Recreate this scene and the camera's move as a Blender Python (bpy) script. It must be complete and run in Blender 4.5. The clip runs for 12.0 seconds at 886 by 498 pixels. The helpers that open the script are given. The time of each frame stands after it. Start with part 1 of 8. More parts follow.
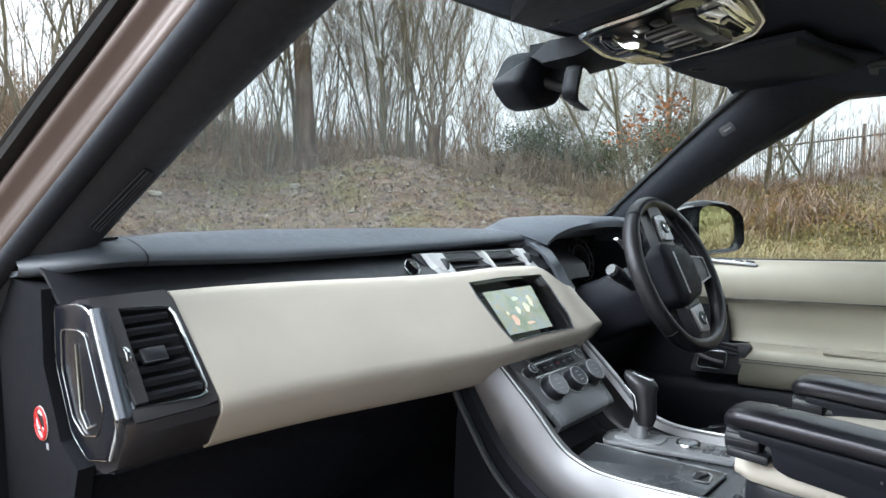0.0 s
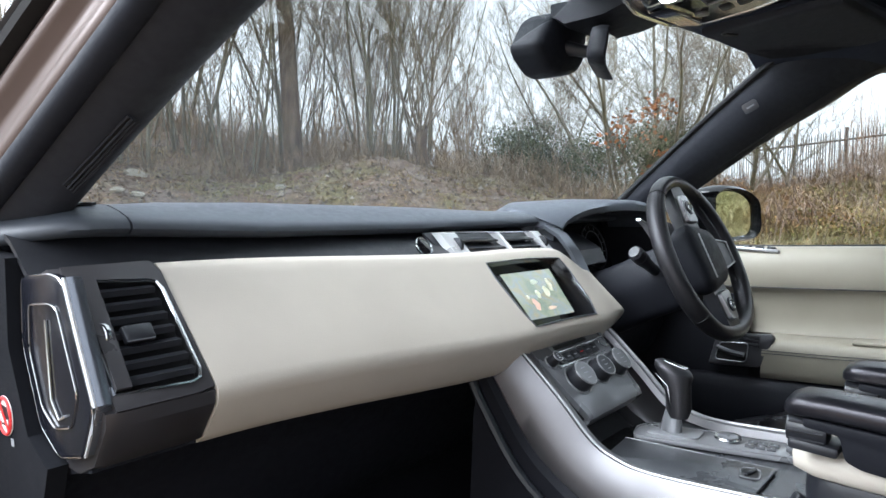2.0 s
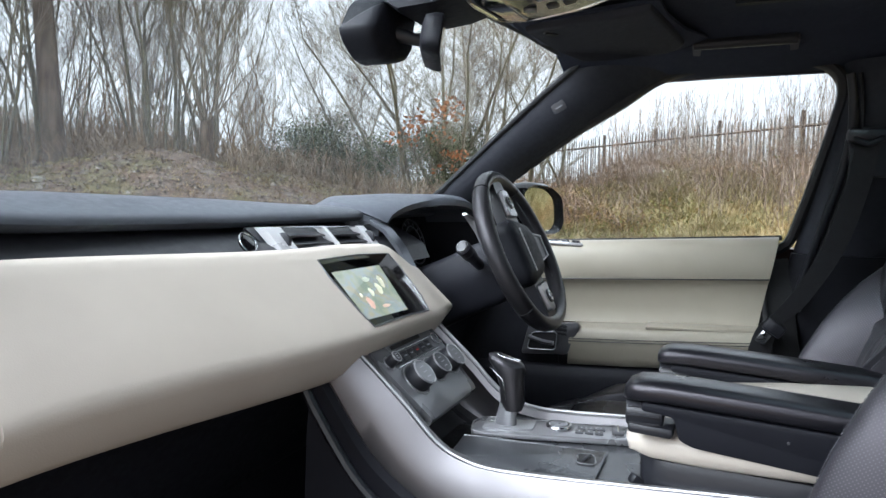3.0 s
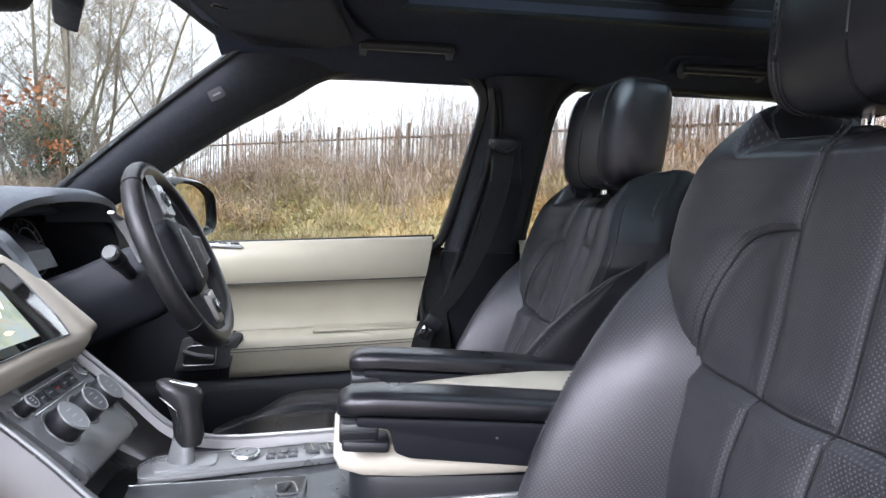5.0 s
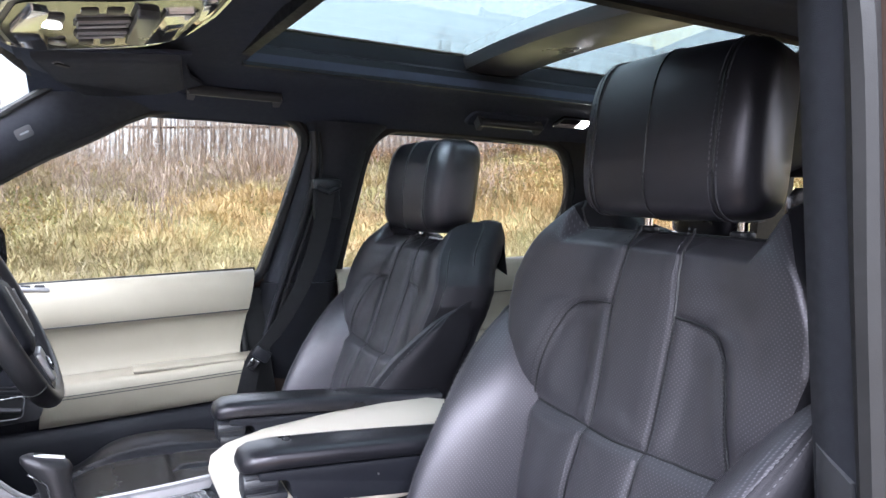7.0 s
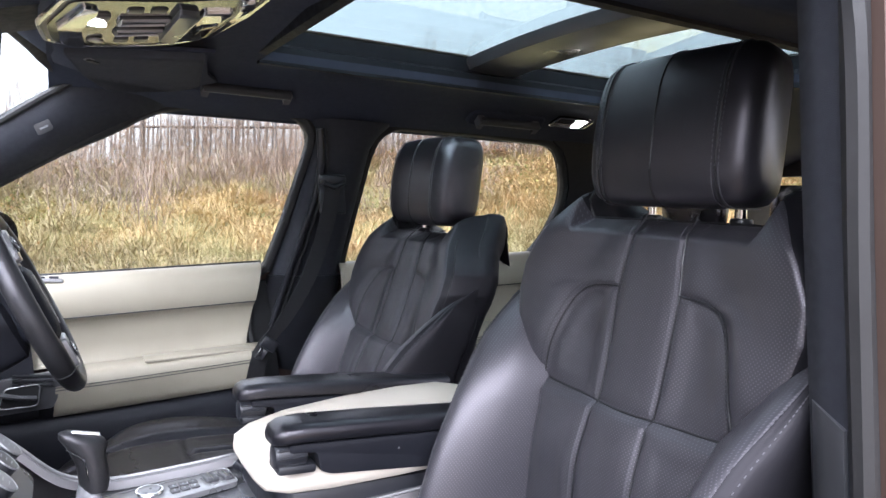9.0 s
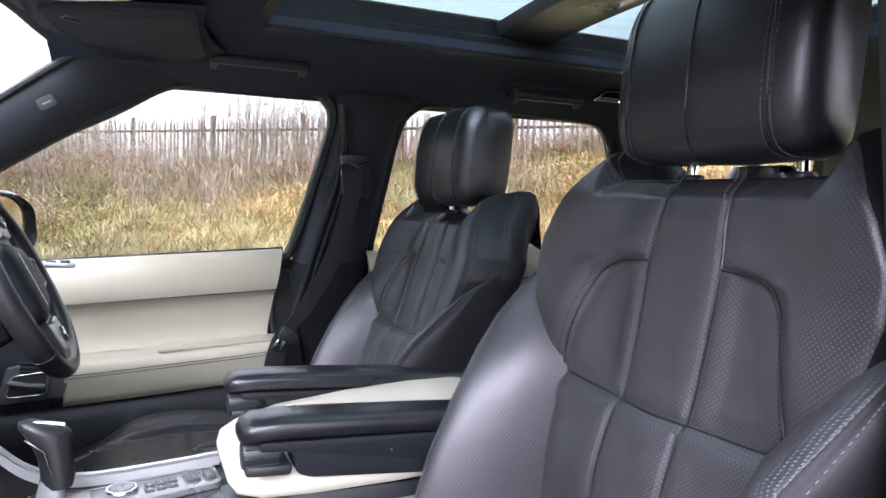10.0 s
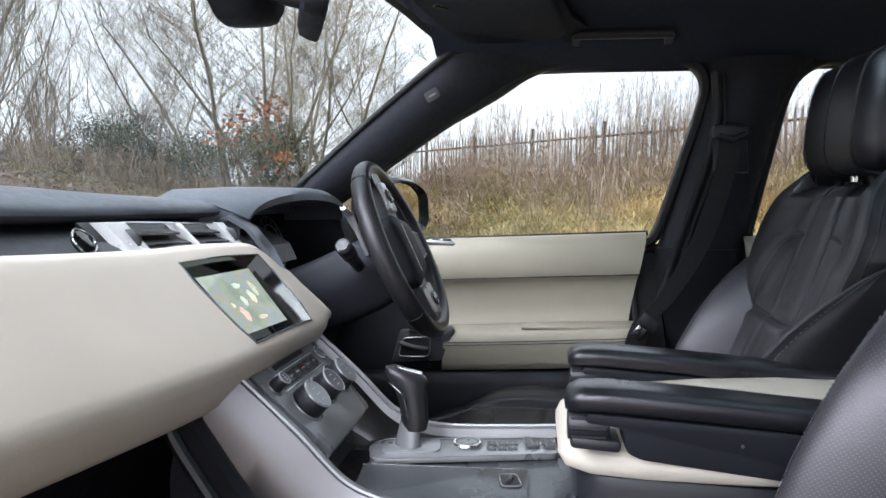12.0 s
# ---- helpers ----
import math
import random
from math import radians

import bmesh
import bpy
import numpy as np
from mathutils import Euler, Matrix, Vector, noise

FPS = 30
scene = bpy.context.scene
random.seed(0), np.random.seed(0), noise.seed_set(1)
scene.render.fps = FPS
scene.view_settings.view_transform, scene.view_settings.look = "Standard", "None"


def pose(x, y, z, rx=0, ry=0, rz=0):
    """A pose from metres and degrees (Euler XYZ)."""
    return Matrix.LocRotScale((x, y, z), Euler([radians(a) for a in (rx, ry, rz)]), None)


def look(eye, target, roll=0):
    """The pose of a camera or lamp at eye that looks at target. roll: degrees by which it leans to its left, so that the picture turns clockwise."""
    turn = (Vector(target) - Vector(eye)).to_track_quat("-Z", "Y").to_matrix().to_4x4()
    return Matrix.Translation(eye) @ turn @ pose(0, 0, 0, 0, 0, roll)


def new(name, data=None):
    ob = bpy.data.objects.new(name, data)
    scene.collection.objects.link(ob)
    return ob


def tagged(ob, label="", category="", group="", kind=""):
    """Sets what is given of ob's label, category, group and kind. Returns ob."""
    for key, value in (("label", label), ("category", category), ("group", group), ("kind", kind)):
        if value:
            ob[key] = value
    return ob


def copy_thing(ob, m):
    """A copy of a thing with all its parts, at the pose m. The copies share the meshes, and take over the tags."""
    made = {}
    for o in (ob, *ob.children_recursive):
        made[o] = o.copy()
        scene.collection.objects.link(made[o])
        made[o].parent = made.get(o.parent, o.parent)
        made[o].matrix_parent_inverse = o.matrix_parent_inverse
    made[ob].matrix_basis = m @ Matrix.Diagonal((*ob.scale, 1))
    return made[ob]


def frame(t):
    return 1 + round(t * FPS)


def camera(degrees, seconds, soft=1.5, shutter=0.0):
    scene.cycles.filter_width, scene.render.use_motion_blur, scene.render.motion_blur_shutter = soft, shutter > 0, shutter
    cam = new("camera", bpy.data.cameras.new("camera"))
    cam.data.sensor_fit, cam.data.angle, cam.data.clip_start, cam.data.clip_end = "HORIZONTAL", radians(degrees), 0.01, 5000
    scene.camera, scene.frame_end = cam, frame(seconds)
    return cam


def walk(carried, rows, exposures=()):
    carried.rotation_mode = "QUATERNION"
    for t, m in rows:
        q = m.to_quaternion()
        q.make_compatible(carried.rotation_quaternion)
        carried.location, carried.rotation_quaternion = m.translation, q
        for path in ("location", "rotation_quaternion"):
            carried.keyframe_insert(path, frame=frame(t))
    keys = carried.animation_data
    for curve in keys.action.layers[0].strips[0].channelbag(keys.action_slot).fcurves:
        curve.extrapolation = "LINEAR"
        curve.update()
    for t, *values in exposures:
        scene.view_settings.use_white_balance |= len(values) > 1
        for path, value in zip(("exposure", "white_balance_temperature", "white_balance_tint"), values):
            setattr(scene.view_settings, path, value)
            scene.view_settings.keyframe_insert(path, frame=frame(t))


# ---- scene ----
cam = camera(66.2, 12.0)
PATH = [
    (0, (-1.126, -0.088, 1.445), (0.365, 1.234, 1.273), -0.3),
    (0.5, (-1.067, -0.016, 1.372), (0.424, 1.307, 1.214), -0.5),
    (1, (-1.067, -0.007, 1.392), (0.429, 1.311, 1.237), -0.5),
    (1.5, (-1.075, -0.013, 1.41), (0.425, 1.299, 1.251), -0.4),
    (2, (-1.079, 0.021, 1.39), (0.442, 1.31, 1.231), -0.3),
    (2.5, (-1.07, 0.079, 1.386), (0.611, 1.151, 1.222), 0.1),
    (3, (-1.056, 0.117, 1.381), (0.782, 0.888, 1.215), 0.4),
    (3.5, (-1.03, 0.134, 1.378), (0.888, 0.678, 1.218), 0.7),
    (3.7, (-1.015, 0.151, 1.371), (0.929, 0.591, 1.212), 0.9),
    (5.3, (-0.96, 0.25, 1.376), (0.99, -0.171, 1.236), 1.7),
    (5.5, (-0.969, 0.269, 1.382), (0.964, -0.228, 1.245), 1.8),
    (6, (-0.986, 0.307, 1.417), (0.888, -0.377, 1.28), 1.9),
    (6.5, (-1.012, 0.351, 1.461), (0.793, -0.502, 1.327), 2.0),
    (6.7, (-1.025, 0.373, 1.48), (0.754, -0.528, 1.336), 1.9),
    (8.3, (-1.119, 0.554, 1.487), (0.603, -0.452, 1.338), 1.5),
    (8.5, (-1.113, 0.549, 1.478), (0.612, -0.451, 1.338), 1.9),
    (9, (-1.08, 0.49, 1.465), (0.65, -0.502, 1.321), 1.9),
    (9.5, (-1.036, 0.409, 1.445), (0.71, -0.555, 1.302), 1.9),
    (10, (-0.996, 0.342, 1.416), (0.823, -0.478, 1.272), 1.6),
    (10.5, (-0.969, 0.296, 1.397), (0.95, -0.247, 1.251), 1.4),
    (11, (-0.947, 0.271, 1.38), (1.029, 0.002, 1.228), 1.2),
    (11.5, (-0.947, 0.273, 1.373), (1.047, 0.281, 1.221), 0.9),
    (12, (-0.943, 0.268, 1.357), (1.033, 0.54, 1.208), 0.5),
]
walk(cam, [(t, look(eye, target, roll)) for t, eye, target, roll in PATH],
     exposures=[(0.0, 1.66, 5700, 4), (2.0, 1.69, 5650, 7), (3.5, 1.58, 5650, 9), (5.5, 2.3, 5800, 13), (6.5, 2.52, 5600, 14), (8.5, 2.4, 5700, 15), (9.5, 2.42, 5700, 16), (10.5, 2.35, 5650, 13), (11.5, 1.89, 5750, 11), (12.0, 1.67, 5750, 10)])

# ---- daylight: bright overcast ----
world = bpy.data.worlds.new("overcast")
scene.world = world
world.use_nodes = True
wn, wl = world.node_tree.nodes, world.node_tree.links
wn.clear()
sky = wn.new("ShaderNodeTexSky")
sky.sky_type = "NISHITA"
sky.sun_disc = False
sky.sun_elevation, sky.sun_rotation = radians(43.7), radians(308)
sky.air_density, sky.dust_density, sky.ozone_density = 1.0, 6.0, 1.0
cloud = wn.new("ShaderNodeMix")
cloud.data_type = "RGBA"
cloud.inputs[0].default_value = 0.86
cloud.inputs[7].default_value = (8.95, 8.75, 8.55, 1)
bg = wn.new("ShaderNodeBackground")
bg.inputs[1].default_value = 0.080
wo = wn.new("ShaderNodeOutputWorld")
wl.new(sky.outputs[0], cloud.inputs[6])
wl.new(cloud.outputs[2], bg.inputs[0])
wl.new(bg.outputs[0], wo.inputs[0])

sun_data = bpy.data.lights.new("sun", "SUN")
sun_data.energy, sun_data.angle, sun_data.color = 2.7, radians(60), (1.0, 0.975, 0.95)
sun = new("sun", sun_data)
sun.matrix_world = look((-7.0, 5.5, 8.5), (0, 0, 0))

# ---- mesh helpers ----


def finish(bm, angle=32):
    """Recalculates normals, smooths all but the sharp edges."""
    bmesh.ops.recalc_face_normals(bm, faces=bm.faces)
    lim = radians(angle)
    for f in bm.faces:
        f.smooth = True
    for e in bm.edges:
        if len(e.link_faces) == 2 and e.calc_face_angle(0) > lim:
            e.smooth = False
    return bm


def part(name, bm, material, parent=None, label="", angle=32):
    """Links a bmesh as one mesh object, under a thing or a part."""
    me = bpy.data.meshes.new(name)
    finish(bm, angle).to_mesh(me)
    bm.free()
    me.materials.append(material)
    ob = new(name, me)
    if parent is not None:
        ob.parent = parent
    if label:
        ob["label"] = label
    return ob


def thing(name, label, category, group="", kind="", at=(0, 0, 0)):
    ob = tagged(new(name), label, category, group, kind)
    ob.empty_display_size = 0.05
    ob.location = at
    return ob


def raw(name, verts, faces, material, parent=None, smooth=False):
    me = bpy.data.meshes.new(name)
    me.from_pydata(verts, [], faces)
    if smooth:
        me.polygons.foreach_set("use_smooth", [True] * len(me.polygons))
    me.materials.append(material)
    ob = new(name, me)
    if parent is not None:
        ob.parent = parent
    return ob


def loft(rings, closed=True, caps=True, bm=None):
    """Skin between rings of points; closed: each ring is a loop."""
    bm = bm or bmesh.new()
    rows = [[bm.verts.new(p) for p in r] for r in rings]
    n = len(rows[0])
    for a, b in zip(rows, rows[1:]):
        for i in range(n if closed else n - 1):
            j = (i + 1) % n
            bm.faces.new((a[i], a[j], b[j], b[i]))
    if closed and caps:
        bm.faces.new(rows[0][::-1])
        bm.faces.new(rows[-1])
    return bm


def sheet(rows, thick, way=None, bm=None):
    """A surface given as rows of points, thickened against its normals (or along way)."""
    bm = bm or bmesh.new()
    R, C = len(rows), len(rows[0])
    P = np.array(rows, float)
    if way is None:
        du = np.gradient(P, axis=1)
        dv = np.gradient(P, axis=0)
        nrm = np.cross(du, dv)
        nrm /= np.maximum(np.linalg.norm(nrm, axis=2, keepdims=True), 1e-9)
    else:
        nrm = np.broadcast_to(np.array(way, float), P.shape)
    Q = P + nrm * thick
    A = [[bm.verts.new(P[r, c]) for c in range(C)] for r in range(R)]
    B = [[bm.verts.new(Q[r, c]) for c in range(C)] for r in range(R)]
    for r in range(R - 1):
        for c in range(C - 1):
            bm.faces.new((A[r][c], A[r][c + 1], A[r + 1][c + 1], A[r + 1][c]))
            bm.faces.new((B[r][c], B[r + 1][c], B[r + 1][c + 1], B[r][c + 1]))
    for r in range(R - 1):
        bm.faces.new((A[r][0], A[r + 1][0], B[r + 1][0], B[r][0]))
        bm.faces.new((A[r][-1], B[r][-1], B[r + 1][-1], A[r + 1][-1]))
    for c in range(C - 1):
        bm.faces.new((A[0][c], B[0][c], B[0][c + 1], A[0][c + 1]))
        bm.faces.new((A[-1][c], A[-1][c + 1], B[-1][c + 1], B[-1][c]))
    return bm


def block(size, m=None, bevel=0.004, seg=2, bm=None):
    """A box with rounded edges, of size (x, y, z), placed by the pose m."""
    b = bmesh.new()
    bmesh.ops.create_cube(b, size=1.0)
    bmesh.ops.scale(b, vec=size, verts=b.verts)
    if bevel:
        bmesh.ops.bevel(b, geom=b.edges[:], offset=min(bevel, min(size) * 0.49), segments=seg, profile=0.5, affect="EDGES")
    if m is not None:
        bmesh.ops.transform(b, matrix=m, verts=b.verts)
    return merge(bm, b)


def merge(bm, b):
    if bm is None:
        return b
    me = bpy.data.meshes.new("tmp")
    b.to_mesh(me)
    b.free()
    bm.from_mesh(me)
    bpy.data.meshes.remove(me)
    return bm


def drum(r, h, m=None, n=32, bevel=0.002, r2=None, bm=None):
    """A short cylinder along z, its rims rounded."""
    b = bmesh.new()
    bmesh.ops.create_cone(b, cap_ends=True, segments=n, radius1=r, radius2=r if r2 is None else r2, depth=h)
    if bevel:
        rim = [e for e in b.edges if any(len(f.verts) > 4 for f in e.link_faces)]
        bmesh.ops.bevel(b, geom=rim, offset=bevel, segments=2, profile=0.5, affect="EDGES")
    if m is not None:
        bmesh.ops.transform(b, matrix=m, verts=b.verts)
    return merge(bm, b)


def prism(outline, depth, m=None, bevel=0.0, seg=2, bm=None):
    """A plate of that outline (x, y), depth thick downwards from z = 0."""
    b = bmesh.new()
    top = b.faces.new([b.verts.new((x, y, 0)) for x, y in outline])
    got = bmesh.ops.extrude_face_region(b, geom=[top])
    bmesh.ops.translate(b, vec=(0, 0, -depth), verts=[v for v in got["geom"] if isinstance(v, bmesh.types.BMVert)])
    bmesh.ops.recalc_face_normals(b, faces=b.faces)
    if bevel:
        rim = [e for e in b.edges if e.calc_face_angle(0) > 0.9 and any(len(f.verts) == len(outline) for f in e.link_faces)]
        bmesh.ops.bevel(b, geom=rim, offset=bevel, segments=seg, profile=0.5, affect="EDGES")
    if m is not None:
        bmesh.ops.transform(b, matrix=m, verts=b.verts)
    return merge(bm, b)


def rounded(pts, r, n=4):
    """A polygon with its corners rounded by r."""
    out = []
    k = len(pts)
    for i in range(k):
        p, a, b = Vector(pts[i]).to_2d(), Vector(pts[i - 1]).to_2d(), Vector(pts[(i + 1) % k]).to_2d()
        da, db = a - p, b - p
        rr = min(r, da.length * 0.45, db.length * 0.45)
        s, e = p + da.normalized() * rr, p + db.normalized() * rr
        for j in range(n + 1):
            t = j / n
            q = s * (1 - t) ** 2 + p * 2 * t * (1 - t) + e * t * t
            out.append((q.x, q.y))
    return out


def smooth_line(pts, n=8, loop=False):
    """Catmull-Rom through the points."""
    P = [Vector(p) for p in pts]
    k = len(P)
    out = []
    for i in range(k if loop else k - 1):
        g = lambda j: P[j % k] if loop else P[max(0, min(k - 1, j))]
        a, b, c, d = g(i - 1), g(i), g(i + 1), g(i + 2)
        for j in range(n):
            t = j / n
            out.append(0.5 * (2 * b + (c - a) * t + (2 * a - 5 * b + 4 * c - d) * t * t + (3 * b - a - 3 * c + d) * t ** 3))
    if not loop:
        out.append(P[-1])
    return out


def tube(pts, r, n=8, loop=False, squash=1.0, bm=None, up=(0, 0, 1)):
    """A rod of radius r (a number or one for each point) along the points."""
    P = [Vector(p) for p in pts]
    k = len(P)
    rings = []
    for i, p in enumerate(P):
        d = (P[(i + 1) % k] - P[i - 1]) if loop else P[min(k - 1, i + 1)] - P[max(0, i - 1)]
        d.normalize()
        s = d.cross(Vector(up))
        if s.length < 1e-4:
            s = d.cross(Vector((1, 0, 0)))
        s.normalize()
        u = s.cross(d)
        rr = r[i] if hasattr(r, "__len__") else r
        rings.append([p + (s * math.cos(a) + u * math.sin(a) * squash) * rr for a in (2 * math.pi * j / n for j in range(n))])
    if loop:
        rings.append(rings[0])
        bm2 = loft(rings, True, False)
        bmesh.ops.remove_doubles(bm2, verts=bm2.verts, dist=1e-6)
        return merge(bm, bm2)
    return merge(bm, loft(rings))


def lerp(a, b, t):
    return a + (b - a) * t


def sstep(a, b, x):
    t = max(0.0, min(1.0, (x - a) / (b - a)))
    return t * t * (3 - 2 * t)


def curve_at(pts, x):
    """Linear look-up in (x, value) pairs."""
    return float(np.interp(x, [p[0] for p in pts], [p[1] for p in pts]))

# ---- materials ----


class Nodes:
    """A small wrapper to write node trees briefly."""

    def __init__(self, name):
        self.mat = bpy.data.materials.new(name)
        self.mat.use_nodes = True
        self.t = self.mat.node_tree
        self.bsdf = self.t.nodes["Principled BSDF"]
        self.out = self.t.nodes["Material Output"]
        self.coord = self.t.nodes.new("ShaderNodeTexCoord").outputs["Object"]

    def node(self, kind, **sets):
        n = self.t.nodes.new("ShaderNode" + kind)
        for k, v in sets.items():
            n.inputs[k.replace("_", " ")].default_value = v
        return n

    def link(self, a, b):
        self.t.links.new(a, b)

    def noise(self, scale, detail=4, rough=0.55, stretch=None):
        n = self.node("TexNoise", Scale=scale, Detail=detail, Roughness=rough)
        src = self.coord
        if stretch:
            mp = self.t.nodes.new("ShaderNodeMapping")
            mp.inputs["Scale"].default_value = stretch
            self.link(src, mp.inputs[0])
            src = mp.outputs[0]
        self.link(src, n.inputs["Vector"])
        return n.outputs["Fac"]

    def ramp(self, fac, stops):
        r = self.t.nodes.new("ShaderNodeValToRGB")
        while len(r.color_ramp.elements) < len(stops):
            r.color_ramp.elements.new(0.5)
        for e, (p, c) in zip(r.color_ramp.elements, stops):
            e.position = p
            e.color = (*c, 1) if hasattr(c, "__len__") else (c, c, c, 1)
        self.link(fac, r.inputs[0])
        return r.outputs[0]

    def mix(self, fac, a, b, blend="MIX"):
        m = self.t.nodes.new("ShaderNodeMix")
        m.data_type, m.blend_type = "RGBA", blend
        for sock, v in ((m.inputs[0], fac), (m.inputs[6], a), (m.inputs[7], b)):
            if hasattr(v, "is_linked"):
                self.link(v, sock)
            elif hasattr(v, "__len__"):
                sock.default_value = (*v, 1)
            else:
                sock.default_value = v
        return m.outputs[2]

    def math(self, op, a, b=0.0):
        m = self.t.nodes.new("ShaderNodeMath")
        m.operation = op
        for sock, v in ((m.inputs[0], a), (m.inputs[1], b)):
            if hasattr(v, "is_linked"):
                self.link(v, sock)
            else:
                sock.default_value = v
        return m.outputs[0]

    def bump(self, height, strength, dist):
        b = self.node("Bump", Strength=strength, Distance=dist)
        self.link(height, b.inputs["Height"])
        if self.bsdf.inputs["Normal"].is_linked:
            self.link(self.bsdf.inputs["Normal"].links[0].from_socket, b.inputs["Normal"])
        self.link(b.outputs[0], self.bsdf.inputs["Normal"])

    def put(self, **sets):
        for k, v in sets.items():
            s = self.bsdf.inputs[k.replace("_", " ")]
            if hasattr(v, "is_linked"):
                self.link(v, s)
            elif hasattr(v, "__len__") and len(v) == 3:
                s.default_value = (*v, 1)
            else:
                s.default_value = v
        return self.mat


def plain(name, colour, rough, metal=0.0, vary=0.12, scale=6.0, grain=0.0, grain_scale=900.0, wear=0.0, spec=0.5, coat=0.0):
    """Painted, moulded or polished surface: broad uneven tone, fine grain relief, smudged gloss."""
    n = Nodes(name)
    big, fine = n.noise(scale, 5), n.noise(scale * 14, 3)
    c = Vector(colour)
    tone = n.mix(big, tuple(c * (1 - vary)), tuple(c * (1 + vary)))
    tone = n.mix(n.math("MULTIPLY", fine, vary * (0.15 if metal > 0.2 else 1.0)), tone, tuple(c * 0.6 + Vector((0.02, 0.02, 0.02))))
    n.put(Base_Color=tone, Metallic=metal, Specular_IOR_Level=spec, Coat_Weight=coat, Coat_Roughness=0.1)
    n.put(Roughness=n.ramp(big if metal > 0.2 else n.mix(0.5, big, fine), [(0.3, max(0.02, rough * (1 - 0.25 - wear))), (0.7, min(1, rough * (1 + 0.2)))]))
    if grain:
        n.bump(n.noise(grain_scale, 2), grain, 0.0006)
    return n.mat


def leather(name, colour, rough=0.42, perforated=False, crease=0.12, spec=0.8):
    """Hide with pebble grain, soft creases and, if perforated, rows of small holes."""
    n = Nodes(name)
    big, mid = n.noise(5, 5), n.noise(60, 4)
    c = Vector(colour)
    tone = n.mix(big, tuple(c * 0.85), tuple(c * 1.2))
    v = n.node("TexVoronoi", Scale=620.0)
    n.link(n.coord, v.inputs["Vector"])
    n.put(Roughness=n.ramp(big, [(0.3, rough * 0.82), (0.7, rough * 1.15)]), Specular_IOR_Level=0.5 if colour[0] > 0.1 else spec)
    if colour[0] < 0.1:
        n.put(Specular_Tint=(0.98, 0.93, 1.0))
    n.bump(n.noise(14, 4, 0.5), crease, 0.004)
    n.bump(v.outputs["Distance"], 0.22, 0.0005)
    n.bump(mid, 0.08, 0.001)
    if perforated:
        uv = n.t.nodes.new("ShaderNodeTexCoord").outputs["UV"]
        sep = n.t.nodes.new("ShaderNodeSeparateXYZ")
        n.link(uv, sep.inputs[0])
        pitch = 0.0053
        row = n.math("DIVIDE", sep.outputs[1], pitch * 0.5)
        odd = n.math("MULTIPLY", n.math("MODULO", n.math("FLOOR", row), 2.0), 0.5)
        fx = n.math("SUBTRACT", n.math("FRACT", n.math("ADD", n.math("DIVIDE", sep.outputs[0], pitch), odd)), 0.5)
        fy = n.math("MULTIPLY", n.math("SUBTRACT", n.math("FRACT", row), 0.5), 0.5)
        d = n.math("SQRT", n.math("ADD", n.math("MULTIPLY", fx, fx), n.math("MULTIPLY", fy, fy)))
        hole = n.ramp(d, [(0.09, 1.0), (0.16, 0.0)])
        tone = n.mix(hole, tone, (0.135, 0.132, 0.148))
        n.put(Specular_IOR_Level=n.math("MULTIPLY", n.math("SUBTRACT", 1.0, hole), spec))
    n.put(Base_Color=tone)
    return n.mat


def glass(name, tint, ior=1.45):
    """Solid clear or tinted glass."""
    n = Nodes(name)
    n.t.nodes.remove(n.bsdf)
    g = n.t.nodes.new("ShaderNodeBsdfGlass")
    g.inputs["Color"].default_value = (*tint, 1)
    g.inputs["Roughness"].default_value = 0.0
    g.inputs["IOR"].default_value = ior
    n.link(g.outputs[0], n.out.inputs[0])
    return n.mat


def glow(name, colour, strength):
    n = Nodes(name)
    n.put(Base_Color=colour, Emission_Color=colour, Emission_Strength=strength, Roughness=0.3)
    return n.mat


BLACK_HIDE = leather("black_leather", (0.0075, 0.0076, 0.0098), 0.30, crease=0.07, spec=0.62)
PERF_HIDE = leather("perforated_black_leather", (0.0185, 0.0183, 0.0222), 0.40, perforated=True, crease=0.06, spec=0.85)
RIM_HIDE = leather("steering_wheel_leather", (0.012, 0.012, 0.013), 0.36, crease=0.05, spec=0.45)
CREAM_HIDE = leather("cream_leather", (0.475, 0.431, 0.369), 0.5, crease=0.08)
# same cream on the doors, darkened in colour to offset the strong daylight there
CREAM_DOOR_DIM = leather("cream_door_leather_dimmed", (0.312, 0.284, 0.224), 0.5, crease=0.06)
DASH_SOFT = plain("dark_grey_soft_dash", (0.062, 0.069, 0.083), 0.48, grain=0.35, grain_scale=700)
BLACK_SOFT = plain("black_soft_plastic", (0.0075, 0.0082, 0.0122), 0.6, spec=0.22, grain=0.3, grain_scale=800)
BLACK_TRIM = plain("black_satin_plastic", (0.013, 0.0137, 0.0175), 0.38, grain=0.1)
PILLAR_CLOTH = plain("dark_grey_pillar_trim", (0.0135, 0.0152, 0.0225), 0.7, grain=0.4, grain_scale=1200)
LINER = plain("black_headliner_cloth", (0.036, 0.042, 0.063), 0.95, grain=0.5, grain_scale=1500, spec=0.2)
PIANO = plain("gloss_black", (0.006, 0.006, 0.007), 0.08, vary=0.05, coat=0.5)
CHROME = plain("satin_chrome", (0.72, 0.72, 0.73), 0.16, metal=1.0, vary=0.05)
BRIGHT = plain("polished_chrome", (0.82, 0.82, 0.83), 0.06, metal=1.0, vary=0.03)
SILVER = plain("brushed_silver_paint", (0.225, 0.217, 0.224), 0.42, metal=0.8, vary=0.05, scale=9)


